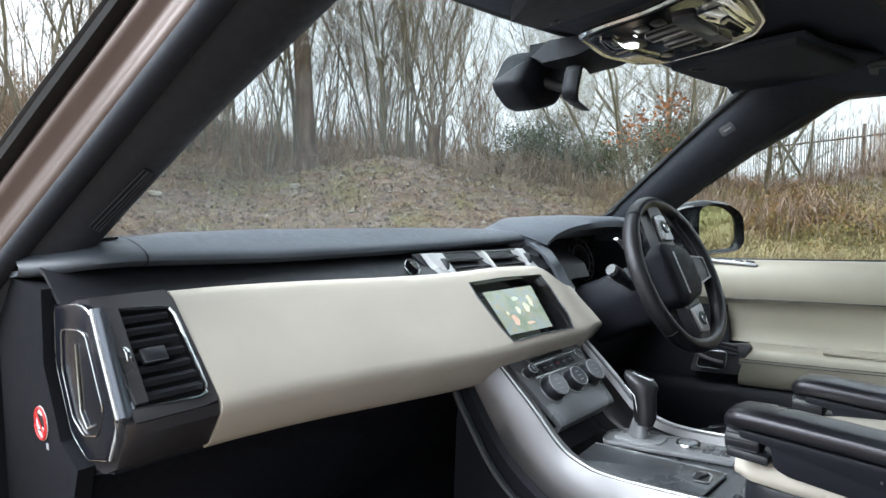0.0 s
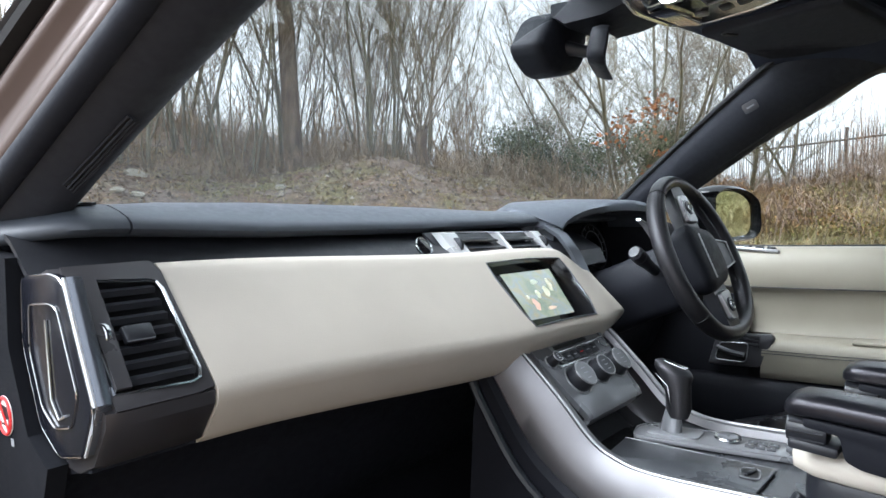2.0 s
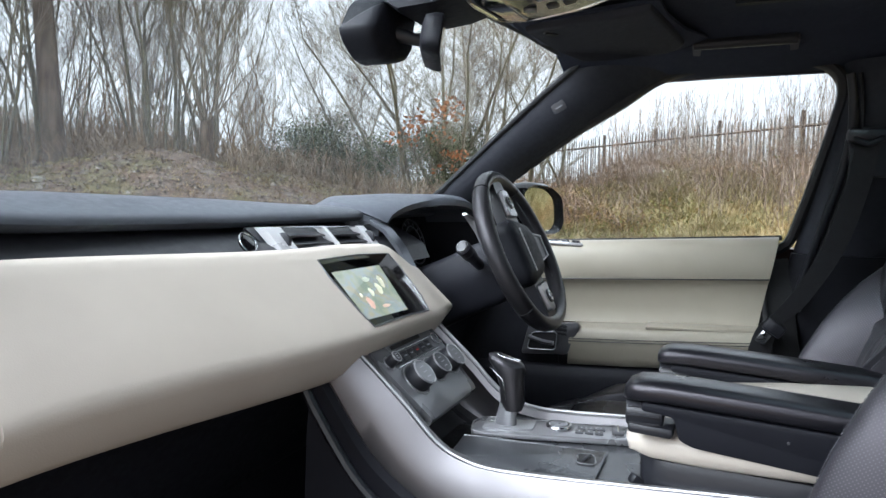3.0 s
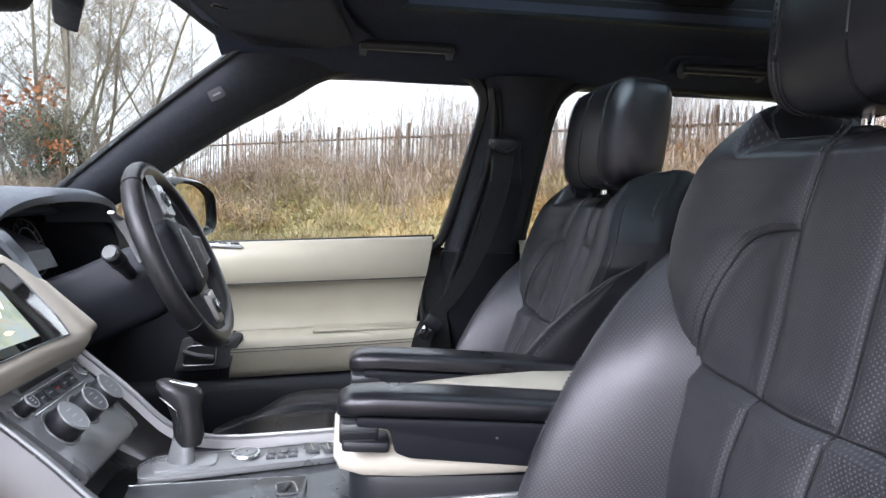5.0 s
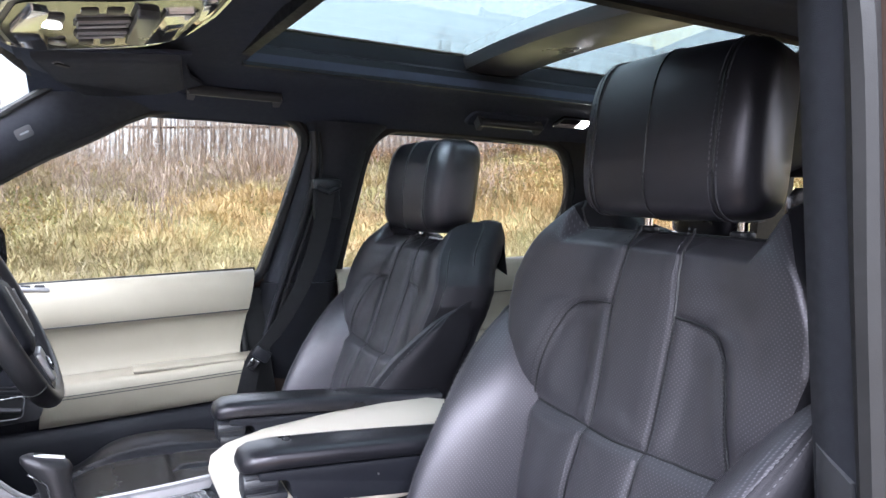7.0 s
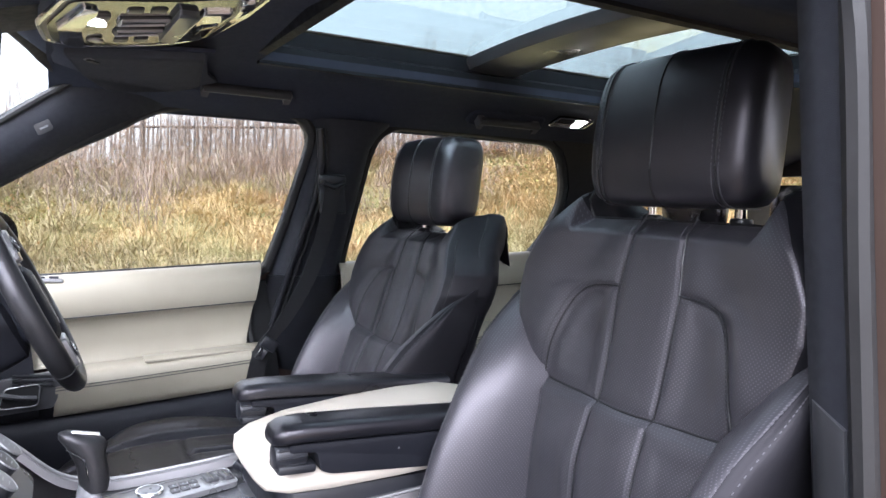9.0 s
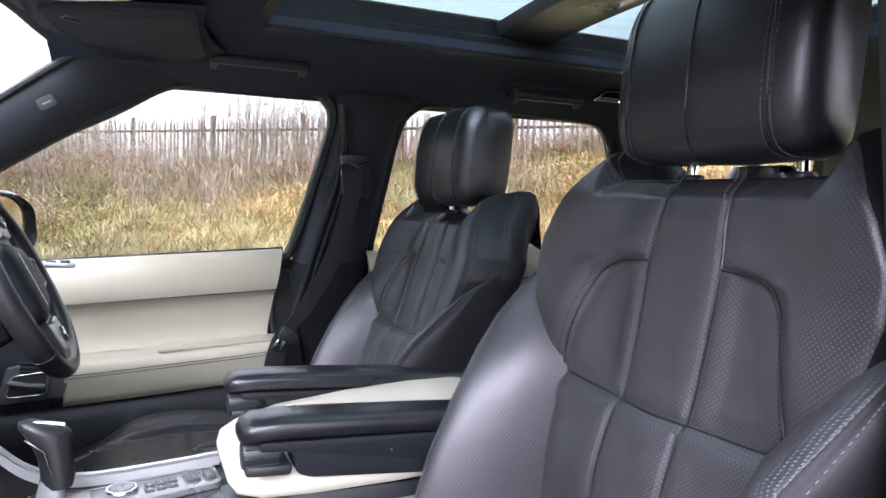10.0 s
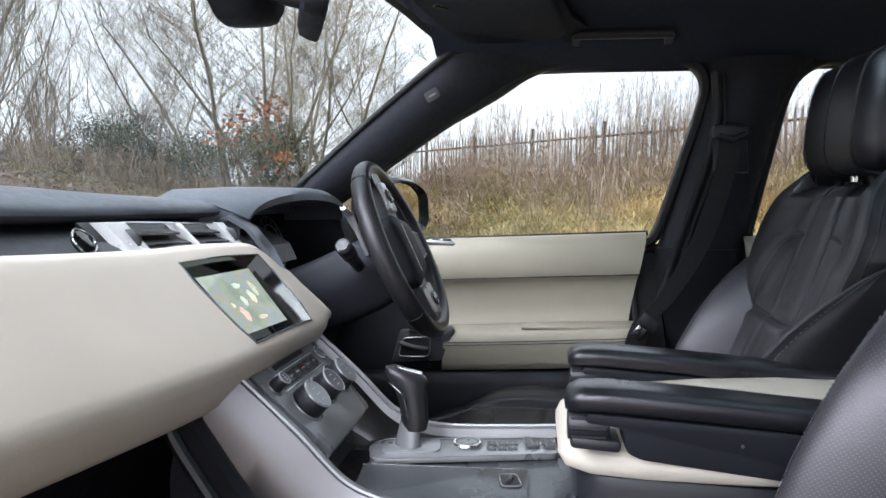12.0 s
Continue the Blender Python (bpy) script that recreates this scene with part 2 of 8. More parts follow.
BAND_SATIN = plain("dark_satin_fascia", (0.014, 0.0145, 0.018), 0.45, grain=0.2)
VISOR_CLOTH = plain("dark_grey_visor_cloth", (0.046, 0.050, 0.061), 0.9, grain=0.5, grain_scale=1500, spec=0.2)
HOUSING = plain("dark_satin_vent_housing", (0.050, 0.047, 0.050), 0.36, metal=0.4, vary=0.05)
BAND = plain("satin_steel_band", (0.17, 0.18, 0.205), 0.30, metal=0.8, vary=0.05)
GRIP = plain("grey_grip_plastic", (0.075, 0.076, 0.082), 0.5, vary=0.06)
GRIP_DARK = plain("dark_grip_plastic", (0.028, 0.029, 0.034), 0.5, vary=0.06)
# pale, half-metal base: the sky mirrored in the vent blades is put into the colour
SATIN = plain("satin_silver_sky_tone", (0.62, 0.62, 0.63), 0.34, metal=0.4, vary=0.04)
GREY_TRIM = plain("dark_silver_trim", (0.105, 0.105, 0.112), 0.36, metal=0.5, vary=0.06)
DECK = plain("dark_satin_deck", (0.058, 0.060, 0.066), 0.30, metal=0.3, vary=0.08)
PLATE = plain("silver_switch_plate", (0.33, 0.33, 0.34), 0.32, metal=0.6, vary=0.06)
SATIN_DARK = plain("satin_dark_veneer", (0.185, 0.187, 0.197), 0.28, metal=0.35, vary=0.08)
PAINT = plain("bronze_brown_car_paint", (0.088, 0.060, 0.050), 0.42, metal=0.5, vary=0.05, coat=0.2)
SEAL = plain("matt_door_seal", (0.010, 0.0115, 0.018), 0.7, spec=0.3)
SMOKED = plain("smoked_dark_cap", (0.009, 0.010, 0.015), 0.24, vary=0.05, spec=0.3)
RUBBER = plain("black_rubber_seal", (0.010, 0.010, 0.011), 0.6, grain=0.2)
CARPET = plain("black_carpet", (0.006, 0.0066, 0.0095), 0.98, vary=0.3, scale=40, grain=0.8, grain_scale=2500, spec=0.1)
WEBBING = plain("dark_belt_webbing", (0.016, 0.016, 0.018), 0.65, grain=0.4, grain_scale=1500)
THREAD = plain("grey_stitching", (0.085, 0.084, 0.094), 0.8, spec=0.2)
DARK_THREAD = plain("black_stitching", (0.03, 0.03, 0.034), 0.6)
SCREEN_GLASS = plain("screen_black_glass", (0.008, 0.008, 0.009), 0.06, vary=0.02)
RED = plain("red_print", (0.62, 0.03, 0.03), 0.4)
WHITE_PRINT = plain("white_print", (0.75, 0.75, 0.75), 0.45)
GREY_PRINT = plain("grey_print", (0.30, 0.31, 0.33), 0.4)
GLASS = glass("clear_car_glass", (0.845, 0.865, 0.862))
SCREEN = glass("laminated_windscreen_glass", (0.86, 0.882, 0.878))
TINTED = glass("tinted_roof_glass", (0.56, 0.63, 0.63))
LAMP = glow("lit_map_lamp", (1.0, 0.93, 0.80), 9.0)


def earth():
    n = Nodes("winter_ground")
    big, mid, fine = n.noise(0.22, 5), n.noise(1.6, 6, 0.65), n.noise(18, 6, 0.7)
    litter = n.ramp(n.noise(11, 6, 0.8), [(0.32, (0.060, 0.040, 0.030)), (0.46, (0.17, 0.115, 0.082)), (0.58, (0.28, 0.20, 0.145)), (0.70, (0.50, 0.40, 0.30))])
    grit = n.ramp(n.noise(9, 6, 0.8), [(0.30, (0.085, 0.066, 0.055)), (0.52, (0.22, 0.18, 0.15)), (0.70, (0.46, 0.40, 0.35))])
    moss = n.ramp(fine, [(0.3, (0.10, 0.098, 0.04)), (0.7, (0.28, 0.25, 0.11))])
    straw = n.ramp(n.noise(34, 5, 0.7), [(0.3, (0.10, 0.080, 0.036)), (0.52, (0.25, 0.205, 0.095)), (0.72, (0.42, 0.355, 0.19))])
    base = n.mix(n.ramp(mid, [(0.42, 0.0), (0.62, 1.0)]), litter, grit)
    base = n.mix(n.ramp(n.noise(0.9, 5, 0.6), [(0.52, 0.0), (0.66, 0.7)]), base, moss)
    sep = n.t.nodes.new("ShaderNodeSeparateXYZ")
    n.link(n.coord, sep.inputs[0])
    # rough grass grows on the bank below the fence
    side = n.math("SUBTRACT", sep.outputs[0], n.math("MULTIPLY", sep.outputs[1], 1.15))
    edge = n.math("ADD", side, n.math("MULTIPLY", big, 3.0))
    meadow = n.ramp(n.math("DIVIDE", edge, 12.0), [(0.28, 0.0), (0.62, 1.0)])
    grass = n.mix(n.ramp(n.noise(0.6, 5, 0.65), [(0.40, 0.0), (0.60, 1.0)]), straw, moss)
    n.put(Base_Color=n.mix(meadow, base, grass), Roughness=0.95, Specular_IOR_Level=0.15)
    n.bump(n.noise(70, 4, 0.7), 0.5, 0.01)
    n.bump(fine, 0.35, 0.015)
    return n.mat


def bark(name, dark, light, green):
    n = Nodes(name)
    f = n.noise(9, 5, 0.6, (1, 1, 0.25))
    c = n.ramp(f, [(0.3, dark), (0.7, light)])
    c = n.mix(n.ramp(n.noise(1.3, 4), [(0.45, 0.0), (0.65, 0.7)]), c, green)
    n.put(Base_Color=c, Roughness=0.9, Specular_IOR_Level=0.2)
    n.bump(f, 0.7, 0.02)
    return n.mat


def blades(name, stops, rough=0.8, patch=(), broad=0.5):
    """Leaves and stems, each a little different, tinted in broad patches."""
    n = Nodes(name)
    g = n.t.nodes.new("ShaderNodeNewGeometry").outputs["Random Per Island"]
    c = n.ramp(g, stops)
    c = n.mix(n.noise(broad, 4), c, n.mix(1.0, c, (0.55, 0.52, 0.45), "MULTIPLY"))
    for k, (tint, scale, low, high, share) in enumerate(patch):
        mask = n.ramp(n.noise(scale, 4, 0.6, (1.0 + 0.13 * k, 1.0 - 0.17 * k, 1.0)), [(low, 0.0), (high, share)])
        c = n.mix(mask, c, n.mix(0.55, c, tint))
    n.put(Base_Color=c, Roughness=rough, Specular_IOR_Level=0.2)
    return n.mat


EARTH = earth()
BARK = bark("mossy_grey_bark", (0.135, 0.12, 0.092), (0.30, 0.27, 0.205), (0.20, 0.195, 0.12))
BARK_BROWN = bark("brown_bark", (0.085, 0.062, 0.046), (0.22, 0.17, 0.13), (0.13, 0.112, 0.07))
TWIG = bark("bare_twigs", (0.165, 0.138, 0.108), (0.315, 0.272, 0.215), (0.215, 0.195, 0.138))
STRAW = blades("dead_grass", [(0.0, (0.29, 0.22, 0.12)), (0.35, (0.46, 0.37, 0.21)), (0.6, (0.38, 0.32, 0.15)), (0.8, (0.60, 0.51, 0.32)), (1.0, (0.29, 0.28, 0.10))],
               patch=(((0.44, 0.46, 0.20), 0.30, 0.50, 0.62, 0.8), ((0.58, 0.36, 0.18), 0.27, 0.50, 0.60, 0.95), ((0.30, 0.22, 0.17), 0.42, 0.57, 0.66, 0.85)))
STEMS = blades("dead_stems", [(0.0, (0.19, 0.14, 0.11)), (0.4, (0.34, 0.25, 0.19)), (0.7, (0.46, 0.36, 0.28)), (1.0, (0.27, 0.21, 0.175))],
               patch=(((0.40, 0.22, 0.12), 0.35, 0.54, 0.64, 0.8),))
CANES = blades("bare_canes", [(0.0, (0.16, 0.115, 0.095)), (0.5, (0.30, 0.22, 0.18)), (1.0, (0.40, 0.32, 0.26))])
BRACKEN = blades("rusty_bracken", [(0.0, (0.26, 0.13, 0.06)), (0.4, (0.44, 0.24, 0.10)), (0.7, (0.52, 0.34, 0.17)), (1.0, (0.34, 0.17, 0.08))])
WOODSTEMS = blades("woodland_shoots", [(0.0, (0.22, 0.16, 0.11)), (0.5, (0.36, 0.275, 0.19)), (1.0, (0.46, 0.37, 0.27))])
SEEDHEAD = blades("pale_seed_heads", [(0.0, (0.36, 0.31, 0.25)), (0.5, (0.58, 0.54, 0.47)), (1.0, (0.45, 0.38, 0.30))])
BRAMBLE = blades("bramble_leaves", [(0.0, (0.10, 0.12, 0.035)), (0.35, (0.22, 0.21, 0.06)), (0.6, (0.32, 0.24, 0.08)), (0.85, (0.36, 0.18, 0.07)), (1.0, (0.27, 0.26, 0.09))])
EVERGREEN = blades("evergreen_leaves", [(0.0, (0.075, 0.09, 0.05)), (0.5, (0.14, 0.16, 0.09)), (1.0, (0.22, 0.235, 0.14))])
ORANGE = blades("clinging_beech_leaves", [(0.0, (0.36, 0.15, 0.07)), (0.5, (0.50, 0.24, 0.12)), (1.0, (0.32, 0.14, 0.07))])
LITTER = blades("fallen_leaves", [(0.0, (0.12, 0.08, 0.055)), (0.35, (0.26, 0.175, 0.115)), (0.6, (0.33, 0.17, 0.10)), (0.8, (0.42, 0.33, 0.24)), (1.0, (0.54, 0.48, 0.39))])
CLODS = blades("earth_clods", [(0.0, (0.10, 0.075, 0.06)), (0.5, (0.22, 0.17, 0.135)), (0.85, (0.33, 0.27, 0.22)), (1.0, (0.52, 0.47, 0.41))])
ROCK = plain("pale_stone", (0.36, 0.33, 0.27), 0.85, vary=0.3, scale=8, grain=0.8, grain_scale=60)
GALV = plain("weathered_galvanised_steel", (0.165, 0.16, 0.155), 0.6, metal=0.3, vary=0.25, scale=3)
RUST = plain("rusty_rail_steel", (0.085, 0.062, 0.05), 0.8, metal=0.2, vary=0.3, scale=4)

# ---- car shell ----


def structure(ob, label, category):
    return tagged(ob, label, category, kind="structure")


# headliner: crowned roof lining with the roof-glass opening left free
def roof_z(x, y):
    edge = curve_at([(0.0, 1.765), (0.36, 1.742), (0.44, 1.737), (0.50, 1.722), (0.58, 1.690), (0.64, 1.668), (0.70, 1.652)], abs(x))
    return edge - 0.060 * sstep(0.12, 0.52, y) * (1 - sstep(0.22, 0.58, abs(x)) * 0.88) - 0.05 * sstep(-1.0, -1.9, y)


def liner_strip(xs, ys):
    return sheet([[(x, y, roof_z(x, y)) for x in xs] for y in ys], 0.018, way=(0, 0, 1))


bm = liner_strip(list(np.linspace(-0.70, 0.70, 41)), list(np.linspace(0.115, 0.50, 12)))
merge(bm, liner_strip(list(np.linspace(0.352, 0.70, 16)), list(np.linspace(-0.975, 0.115, 24))))
merge(bm, liner_strip(list(np.linspace(-0.70, -0.352, 16)), list(np.linspace(-0.975, 0.115, 24))))
merge(bm, liner_strip(list(np.linspace(-0.70, 0.70, 41)), list(np.linspace(-2.0, -0.975, 14))))
structure(part("ceiling", bm, LINER, angle=50), "black cloth headliner round a panoramic roof opening", "headliner")

# roof opening: upright frame, cross bar and two panes
roof_glass = structure(thing("roof_window", "panoramic tinted glass roof in two panes with a cross bar", "sunroof"), "panoramic tinted glass roof in two panes with a cross bar", "sunroof")


def crown(x):
    return 1.822 - 0.11 * x * x


for s in (-1, 1):
    rows = [[(s * (0.352 + w), y, z) for w, z in ((0, 1.735), (0.004, 1.775), (0.016, 1.782), (0.018, 1.8135))] for y in (-0.98, -0.4, 0.12)]
    part("side_frame", sheet(rows, 0.02, way=(s, 0, 0)), BLACK_SOFT, roof_glass, "black frame along the roof glass")
for y0, way in ((0.115, 1), (-0.975, -1)):
    rows = [[(x, y0 + way * w, z) for x in np.linspace(-0.37, 0.37, 13)] for w, z in ((0, 1.745), (0.004, 1.78), (0.012, 1.79), (0.014, 1.82))]
    part("end_frame", sheet(rows, 0.02, way=(0, way, 0)), BLACK_SOFT, roof_glass, "black frame across the roof glass")
rows = [[(x, y, crown(x) - d) for x in np.linspace(-0.37, 0.37, 17)] for y, d in ((-0.552, 0.004), (-0.545, 0.020), (-0.50, 0.026), (-0.44, 0.026), (-0.398, 0.020), (-0.390, 0.004))]
part("cross_bar", sheet(rows, 0.012, way=(0, 0, 1)), GREY_TRIM, roof_glass, "satin grey cross bar under the roof glass")
for y0, y1 in ((-0.395, 0.16), (-1.01, -0.545)):
    rows = [[(x, y, crown(x) + 0.006) for x in np.linspace(-0.40, 0.40, 15)] for y in (y0, y1)]
    pane = part("pane", sheet(rows, 0.005, way=(0, 0, 1)), TINTED, roof_glass)
# outer roof skin beside the glass
bm = bmesh.new()
for s in (-1, 1):
    rows = [[(s * x, y, z) for x, z in ((0.40, 1.832), (0.52, 1.825), (0.62, 1.808), (0.70, 1.775), (0.735, 1.735), (0.745, 1.70))] for y in np.linspace(0.50, -2.0, 12)]
    merge(bm, sheet(rows, 0.003))
rows = [[(x, y, 1.834 - 0.11 * x * x - 0.16 * max(0, y - 0.2)) for x in np.linspace(-0.40, 0.40, 9)] for y in (0.16, 0.3, 0.5)]
merge(bm, sheet(rows, 0.003, way=(0, 0, 1)))
rows = [[(x, y, 1.834 - 0.11 * x * x - 0.05 * sstep(-1.0, -2.0, y)) for x in np.linspace(-0.40, 0.40, 9)] for y in (-1.01, -1.5, -2.0)]
merge(bm, sheet(rows, 0.003, way=(0, 0, 1)))
structure(part("roof", bm, PAINT), "bronze brown painted steel car roof", "car roof")

# right front pillar trim, from windscreen to side window
WS_R = [(0.715, 1.02, 1.265), (0.695, 0.895, 1.362), (0.655, 0.70, 1.518), (0.615, 0.54, 1.638), (0.590, 0.455, 1.694), (0.565, 0.37, 1.745)]
SW_R = [(0.795, 0.92, 1.25), (0.765, 0.76, 1.345), (0.725, 0.56, 1.482), (0.690, 0.36, 1.602), (0.672, 0.24, 1.660), (0.655, 0.12, 1.712)]


def pillar_rows(A, B, bulge):
    rows = []
    for a, b in zip(smooth_line(A, 6), smooth_line(B, 6)):
        row = []
        for k in range(9):
            t = k / 8
            p = a.lerp(b, t)
            lift = math.sin(math.pi * min(1, t * 1.08)) ** 0.6 if 0 < t < 0.93 else 0
            p = p + Vector((-0.8, -0.45, -0.1)).normalized() * bulge * lift
            row.append(p)
        rows.append(row)
    return rows


pil = structure(part("pillar_front_right", sheet(pillar_rows(WS_R, SW_R, 0.030), 0.03, way=(0.8, 0.45, 0.1)), PILLAR_CLOTH), "dark grey front pillar trim beside the windscreen", "pillar trim")
part("screen_seal", tube([p + Vector((-0.006, -0.006, 0)) for p in smooth_line(WS_R, 5)], 0.008, 8), RUBBER, pil, "black rubber screen seal")
badge_m = Matrix.Translation((0.600, 0.508, 1.590))
bd = prism(rounded([(-0.017, -0.012), (0.017, -0.012), (0.017, 0.012), (-0.017, 0.012)], 0.006), 0.002, bevel=0.0006)
ax = Vector((0.06, -0.2, 0.125)).normalized() * -1
nz = Vector((-0.82, -0.48, -0.12)).normalized()
nz = (nz - ax * nz.dot(ax)).normalized()
ay = nz.cross(ax)
tilt = Matrix((ax, ay, nz)).transposed().to_4x4()
bmesh.ops.transform(bd, matrix=badge_m @ tilt, verts=bd.verts)
airbag_tag = part("airbag_badge", bd, GREY_TRIM, pil, "small rounded grey plastic badge")
bd = block((0.018, 0.0035, 0.0008), badge_m @ tilt @ Matrix.Translation((0, 0, 0.0004)), 0)
part("badge_bar", bd, GREY_PRINT, airbag_tag)

# windscreen: bowed glass with a black printed border
WSX = lambda x: 0.24 * (1 - (x / 0.66) ** 2)


def ws_point(x, v):
    y = lerp(1.02, 0.47, v) + WSX(x) * lerp(1.0, 0.65, v)
    z = lerp(1.262, 1.70, v) + 0.018 * (1 - (x / 0.66) ** 2) * v
    return (x * lerp(1.12, 0.98, v) - 0.045, y, z)


rows = [[ws_point(x, v) for x in np.linspace(-0.655, 0.70, 25)] for v in np.linspace(0, 1.085, 9)]
ws = structure(part("windscreen", sheet(rows, 0.005), SCREEN), "clear laminated windscreen with a black border", "windscreen")
ws.visible_shadow = False
CLEAR = smooth_line([(x, v, 0) for x, v in ((-0.50, 0.99), (-0.42, 1.015), (0.0, 1.03), (0.38, 1.028), (0.54, 1.008), (0.63, 0.988), (0.667, 0.965), (0.684, 0.93), (0.693, 0.87), (0.698, 0.74), (0.69, 0.45), (0.66, 0.24))], 5)
bm_rows = []
for q in CLEAR:
    away = Vector((q.x / 0.69, (q.y - 0.55) / 0.48, 0)).normalized()
    ring = []
    for d, lift in ((0.0, 0.006), (0.004, 0.010), (0.03, 0.011), (0.085, 0.004)):
        p = Vector(ws_point(q.x + away.x * d, min(1.085, q.y + away.y * d)))
        ring.append(p + Vector((0, -0.75, -0.66)) * lift)
    bm_rows.append(ring)
part("black_border", sheet(bm_rows, 0.003, way=(0, 0.7, 0.7)), RUBBER, ws, "black printed border with rounded corners", angle=50)
rows = []
for x in np.linspace(-0.60, 0.60, 31):
    p = Vector(ws_point((x + 0.045) / 0.98, 1.045))
    q = Vector((x, 0.49, roof_z(x, 0.49)))
    rows.append([q, q.lerp(p, 0.4) + Vector((0, 0, -0.004)), q.lerp(p, 0.8) + Vector((0, 0, -0.003)), p + Vector((0, 0.01, 0.012))])
structure(part("header_trim", sheet(rows, 0.012, way=(0, 0, 1)), LINER, angle=50), "black cloth header over the windscreen", "headliner")

# left front pillar: inner trim, seal and painted body
A_L = [(-0.750, 1.02, 1.265), (-0.756, 0.895, 1.355), (-0.690, 0.70, 1.518), (-0.631, 0.54, 1.638), (-0.590, 0.42, 1.72), (-0.55, 0.30, 1.79)]
B_L = [(-0.862, 1.055, 1.265), (-0.842, 0.965, 1.337), (-0.800, 0.77, 1.475), (-0.763, 0.60, 1.597), (-0.738, 0.48, 1.68), (-0.72, 0.36, 1.75)]
C_L = [(-0.875, 1.16, 1.36), (-0.856, 1.04, 1.44), (-0.822, 0.85, 1.561), (-0.790, 0.70, 1.660), (-0.768, 0.58, 1.74), (-0.75, 0.46, 1.81)]
rows = []
for a, b in zip(smooth_line(A_L, 6), smooth_line(B_L, 6)):
    row = []
    for k in range(11):
        t = k / 10
        row.append(a.lerp(b, t) + Vector((0.15, -0.9, -0.4)).normalized() * 0.028 * math.sin(math.pi * t) ** 0.7)
    rows.append(row)
pil = structure(part("pillar_front_left", sheet(rows, 0.03, way=(-0.1, 0.9, 0.3)), PILLAR_CLOTH, angle=50), "dark grey front pillar trim beside an open door", "pillar trim")
def on_pillar(along, across, out=0.0):
    """A point of the inner trim: along counts the marks of its edge lines, across runs from 0 to 1."""
    i = min(len(A_L) - 2, int(along))
    a, b = (Vector(line[i]).lerp(Vector(line[i + 1]), along - i) for line in (A_L, B_L))
    return a.lerp(b, across) + Vector((0.15, -0.9, -0.4)).normalized() * (0.028 * math.sin(math.pi * across) ** 0.7 + out)


grille = [[on_pillar(lerp(1.375, 1.83, t) + 0.10 * k, lerp(0.395, 0.335, t) + 0.20 * k, 0.002) for k in (0.0, 0.25, 0.5, 0.75, 1.0)] for t in (0.0, 0.25, 0.5, 0.75, 1.0)]
outlet = part("demister_outlet", sheet(grille, 0.003, way=(0, 0.9, 0.3)), RUBBER, pil, "dark oblong demister outlet")
part("outlet_rim", tube(grille[0] + [g[-1] for g in grille[1:]] + grille[-1][-2::-1] + [g[0] for g in grille[-2:0:-1]], 0.0016, 6, loop=True), PILLAR_CLOTH, outlet)
for k in (1, 2, 3):
    part("louvre", tube([g[k] + Vector((0, -0.002, -0.001)) for g in grille], 0.0016, 6), PILLAR_CLOTH, outlet)
seal = structure(part("door_seal", tube(smooth_line(B_L, 6), 0.015, 18), SEAL), "black rubber door seal along the pillar", "door seal")
bm = bmesh.new()
rows = []
for b, c in zip(smooth_line(B_L, 6), smooth_line(C_L, 6)):
    row = []
    for k, lift in enumerate((-0.004, 0.006, 0.010, 0.006, 0.0, 0.0, 0.007, 0.010, 0.004, -0.010)):
        t = k / 9 * 0.80
        row.append(b.lerp(c, t) + Vector((-0.85, -0.35, 0.0)) * lift + Vector((0.004, 0.01, 0)))
    rows.append(row)
body_a = structure(part("body_pillar_left", sheet(rows, 0.03, way=(0.5, 0.8, 0.1)), PAINT, angle=60), "bronze brown painted body pillar with pressed ridges", "body pillar")
rows = []
for b, c in zip(smooth_line(B_L, 6), smooth_line(C_L, 6)):
    rows.append([b.lerp(c, t) + Vector((-0.85, -0.35, 0.0)) * d for t, d in ((0.79, -0.008), (0.83, 0.010), (0.90, 0.012), (0.94, 0.004))])
part("weather_strip", sheet(rows, 0.02, way=(0.5, 0.8, 0.1)), RUBBER, body_a, "black rubber weather strip")
rows = []
for b, c in zip(smooth_line(B_L, 6), smooth_line(C_L, 6)):
    rows.append([b.lerp(c, t) + Vector((-0.85, -0.35, 0.0)) * d for t, d in ((0.93, 0.004), (0.97, 0.012), (1.02, 0.006), (1.05, -0.012))])
part("outer_edge", sheet(rows, 0.02, way=(0.5, 0.8, 0.1)), GREY_TRIM, body_a, "dull grey outer pillar edge")

# right side: window frames, door uppers, centre pillar
def glass_x(z):
    return 0.79 - 0.30 * (z - 1.26)


FRONT_WIN = [(0.93, 1.235), (0.65, 1.425), (0.485, 1.531), (0.36, 1.597), (0.285, 1.646), (0.22, 1.660), (0.10, 1.665), (-0.03, 1.664), (-0.072, 1.655), (-0.093, 1.630), (-0.096, 1.600), (-0.085, 1.545), (-0.05, 1.40), (-0.009, 1.255), (0.40, 1.235)]
REAR_WIN = [(-0.245, 1.255), (-0.262, 1.40), (-0.285, 1.575), (-0.300, 1.625), (-0.345, 1.656), (-0.62, 1.658), (-0.89, 1.650), (-0.930, 1.635), (-0.962, 1.590), (-0.990, 1.52), (-0.995, 1.46), (-0.96, 1.36), (-0.90, 1.275), (-0.60, 1.258)]


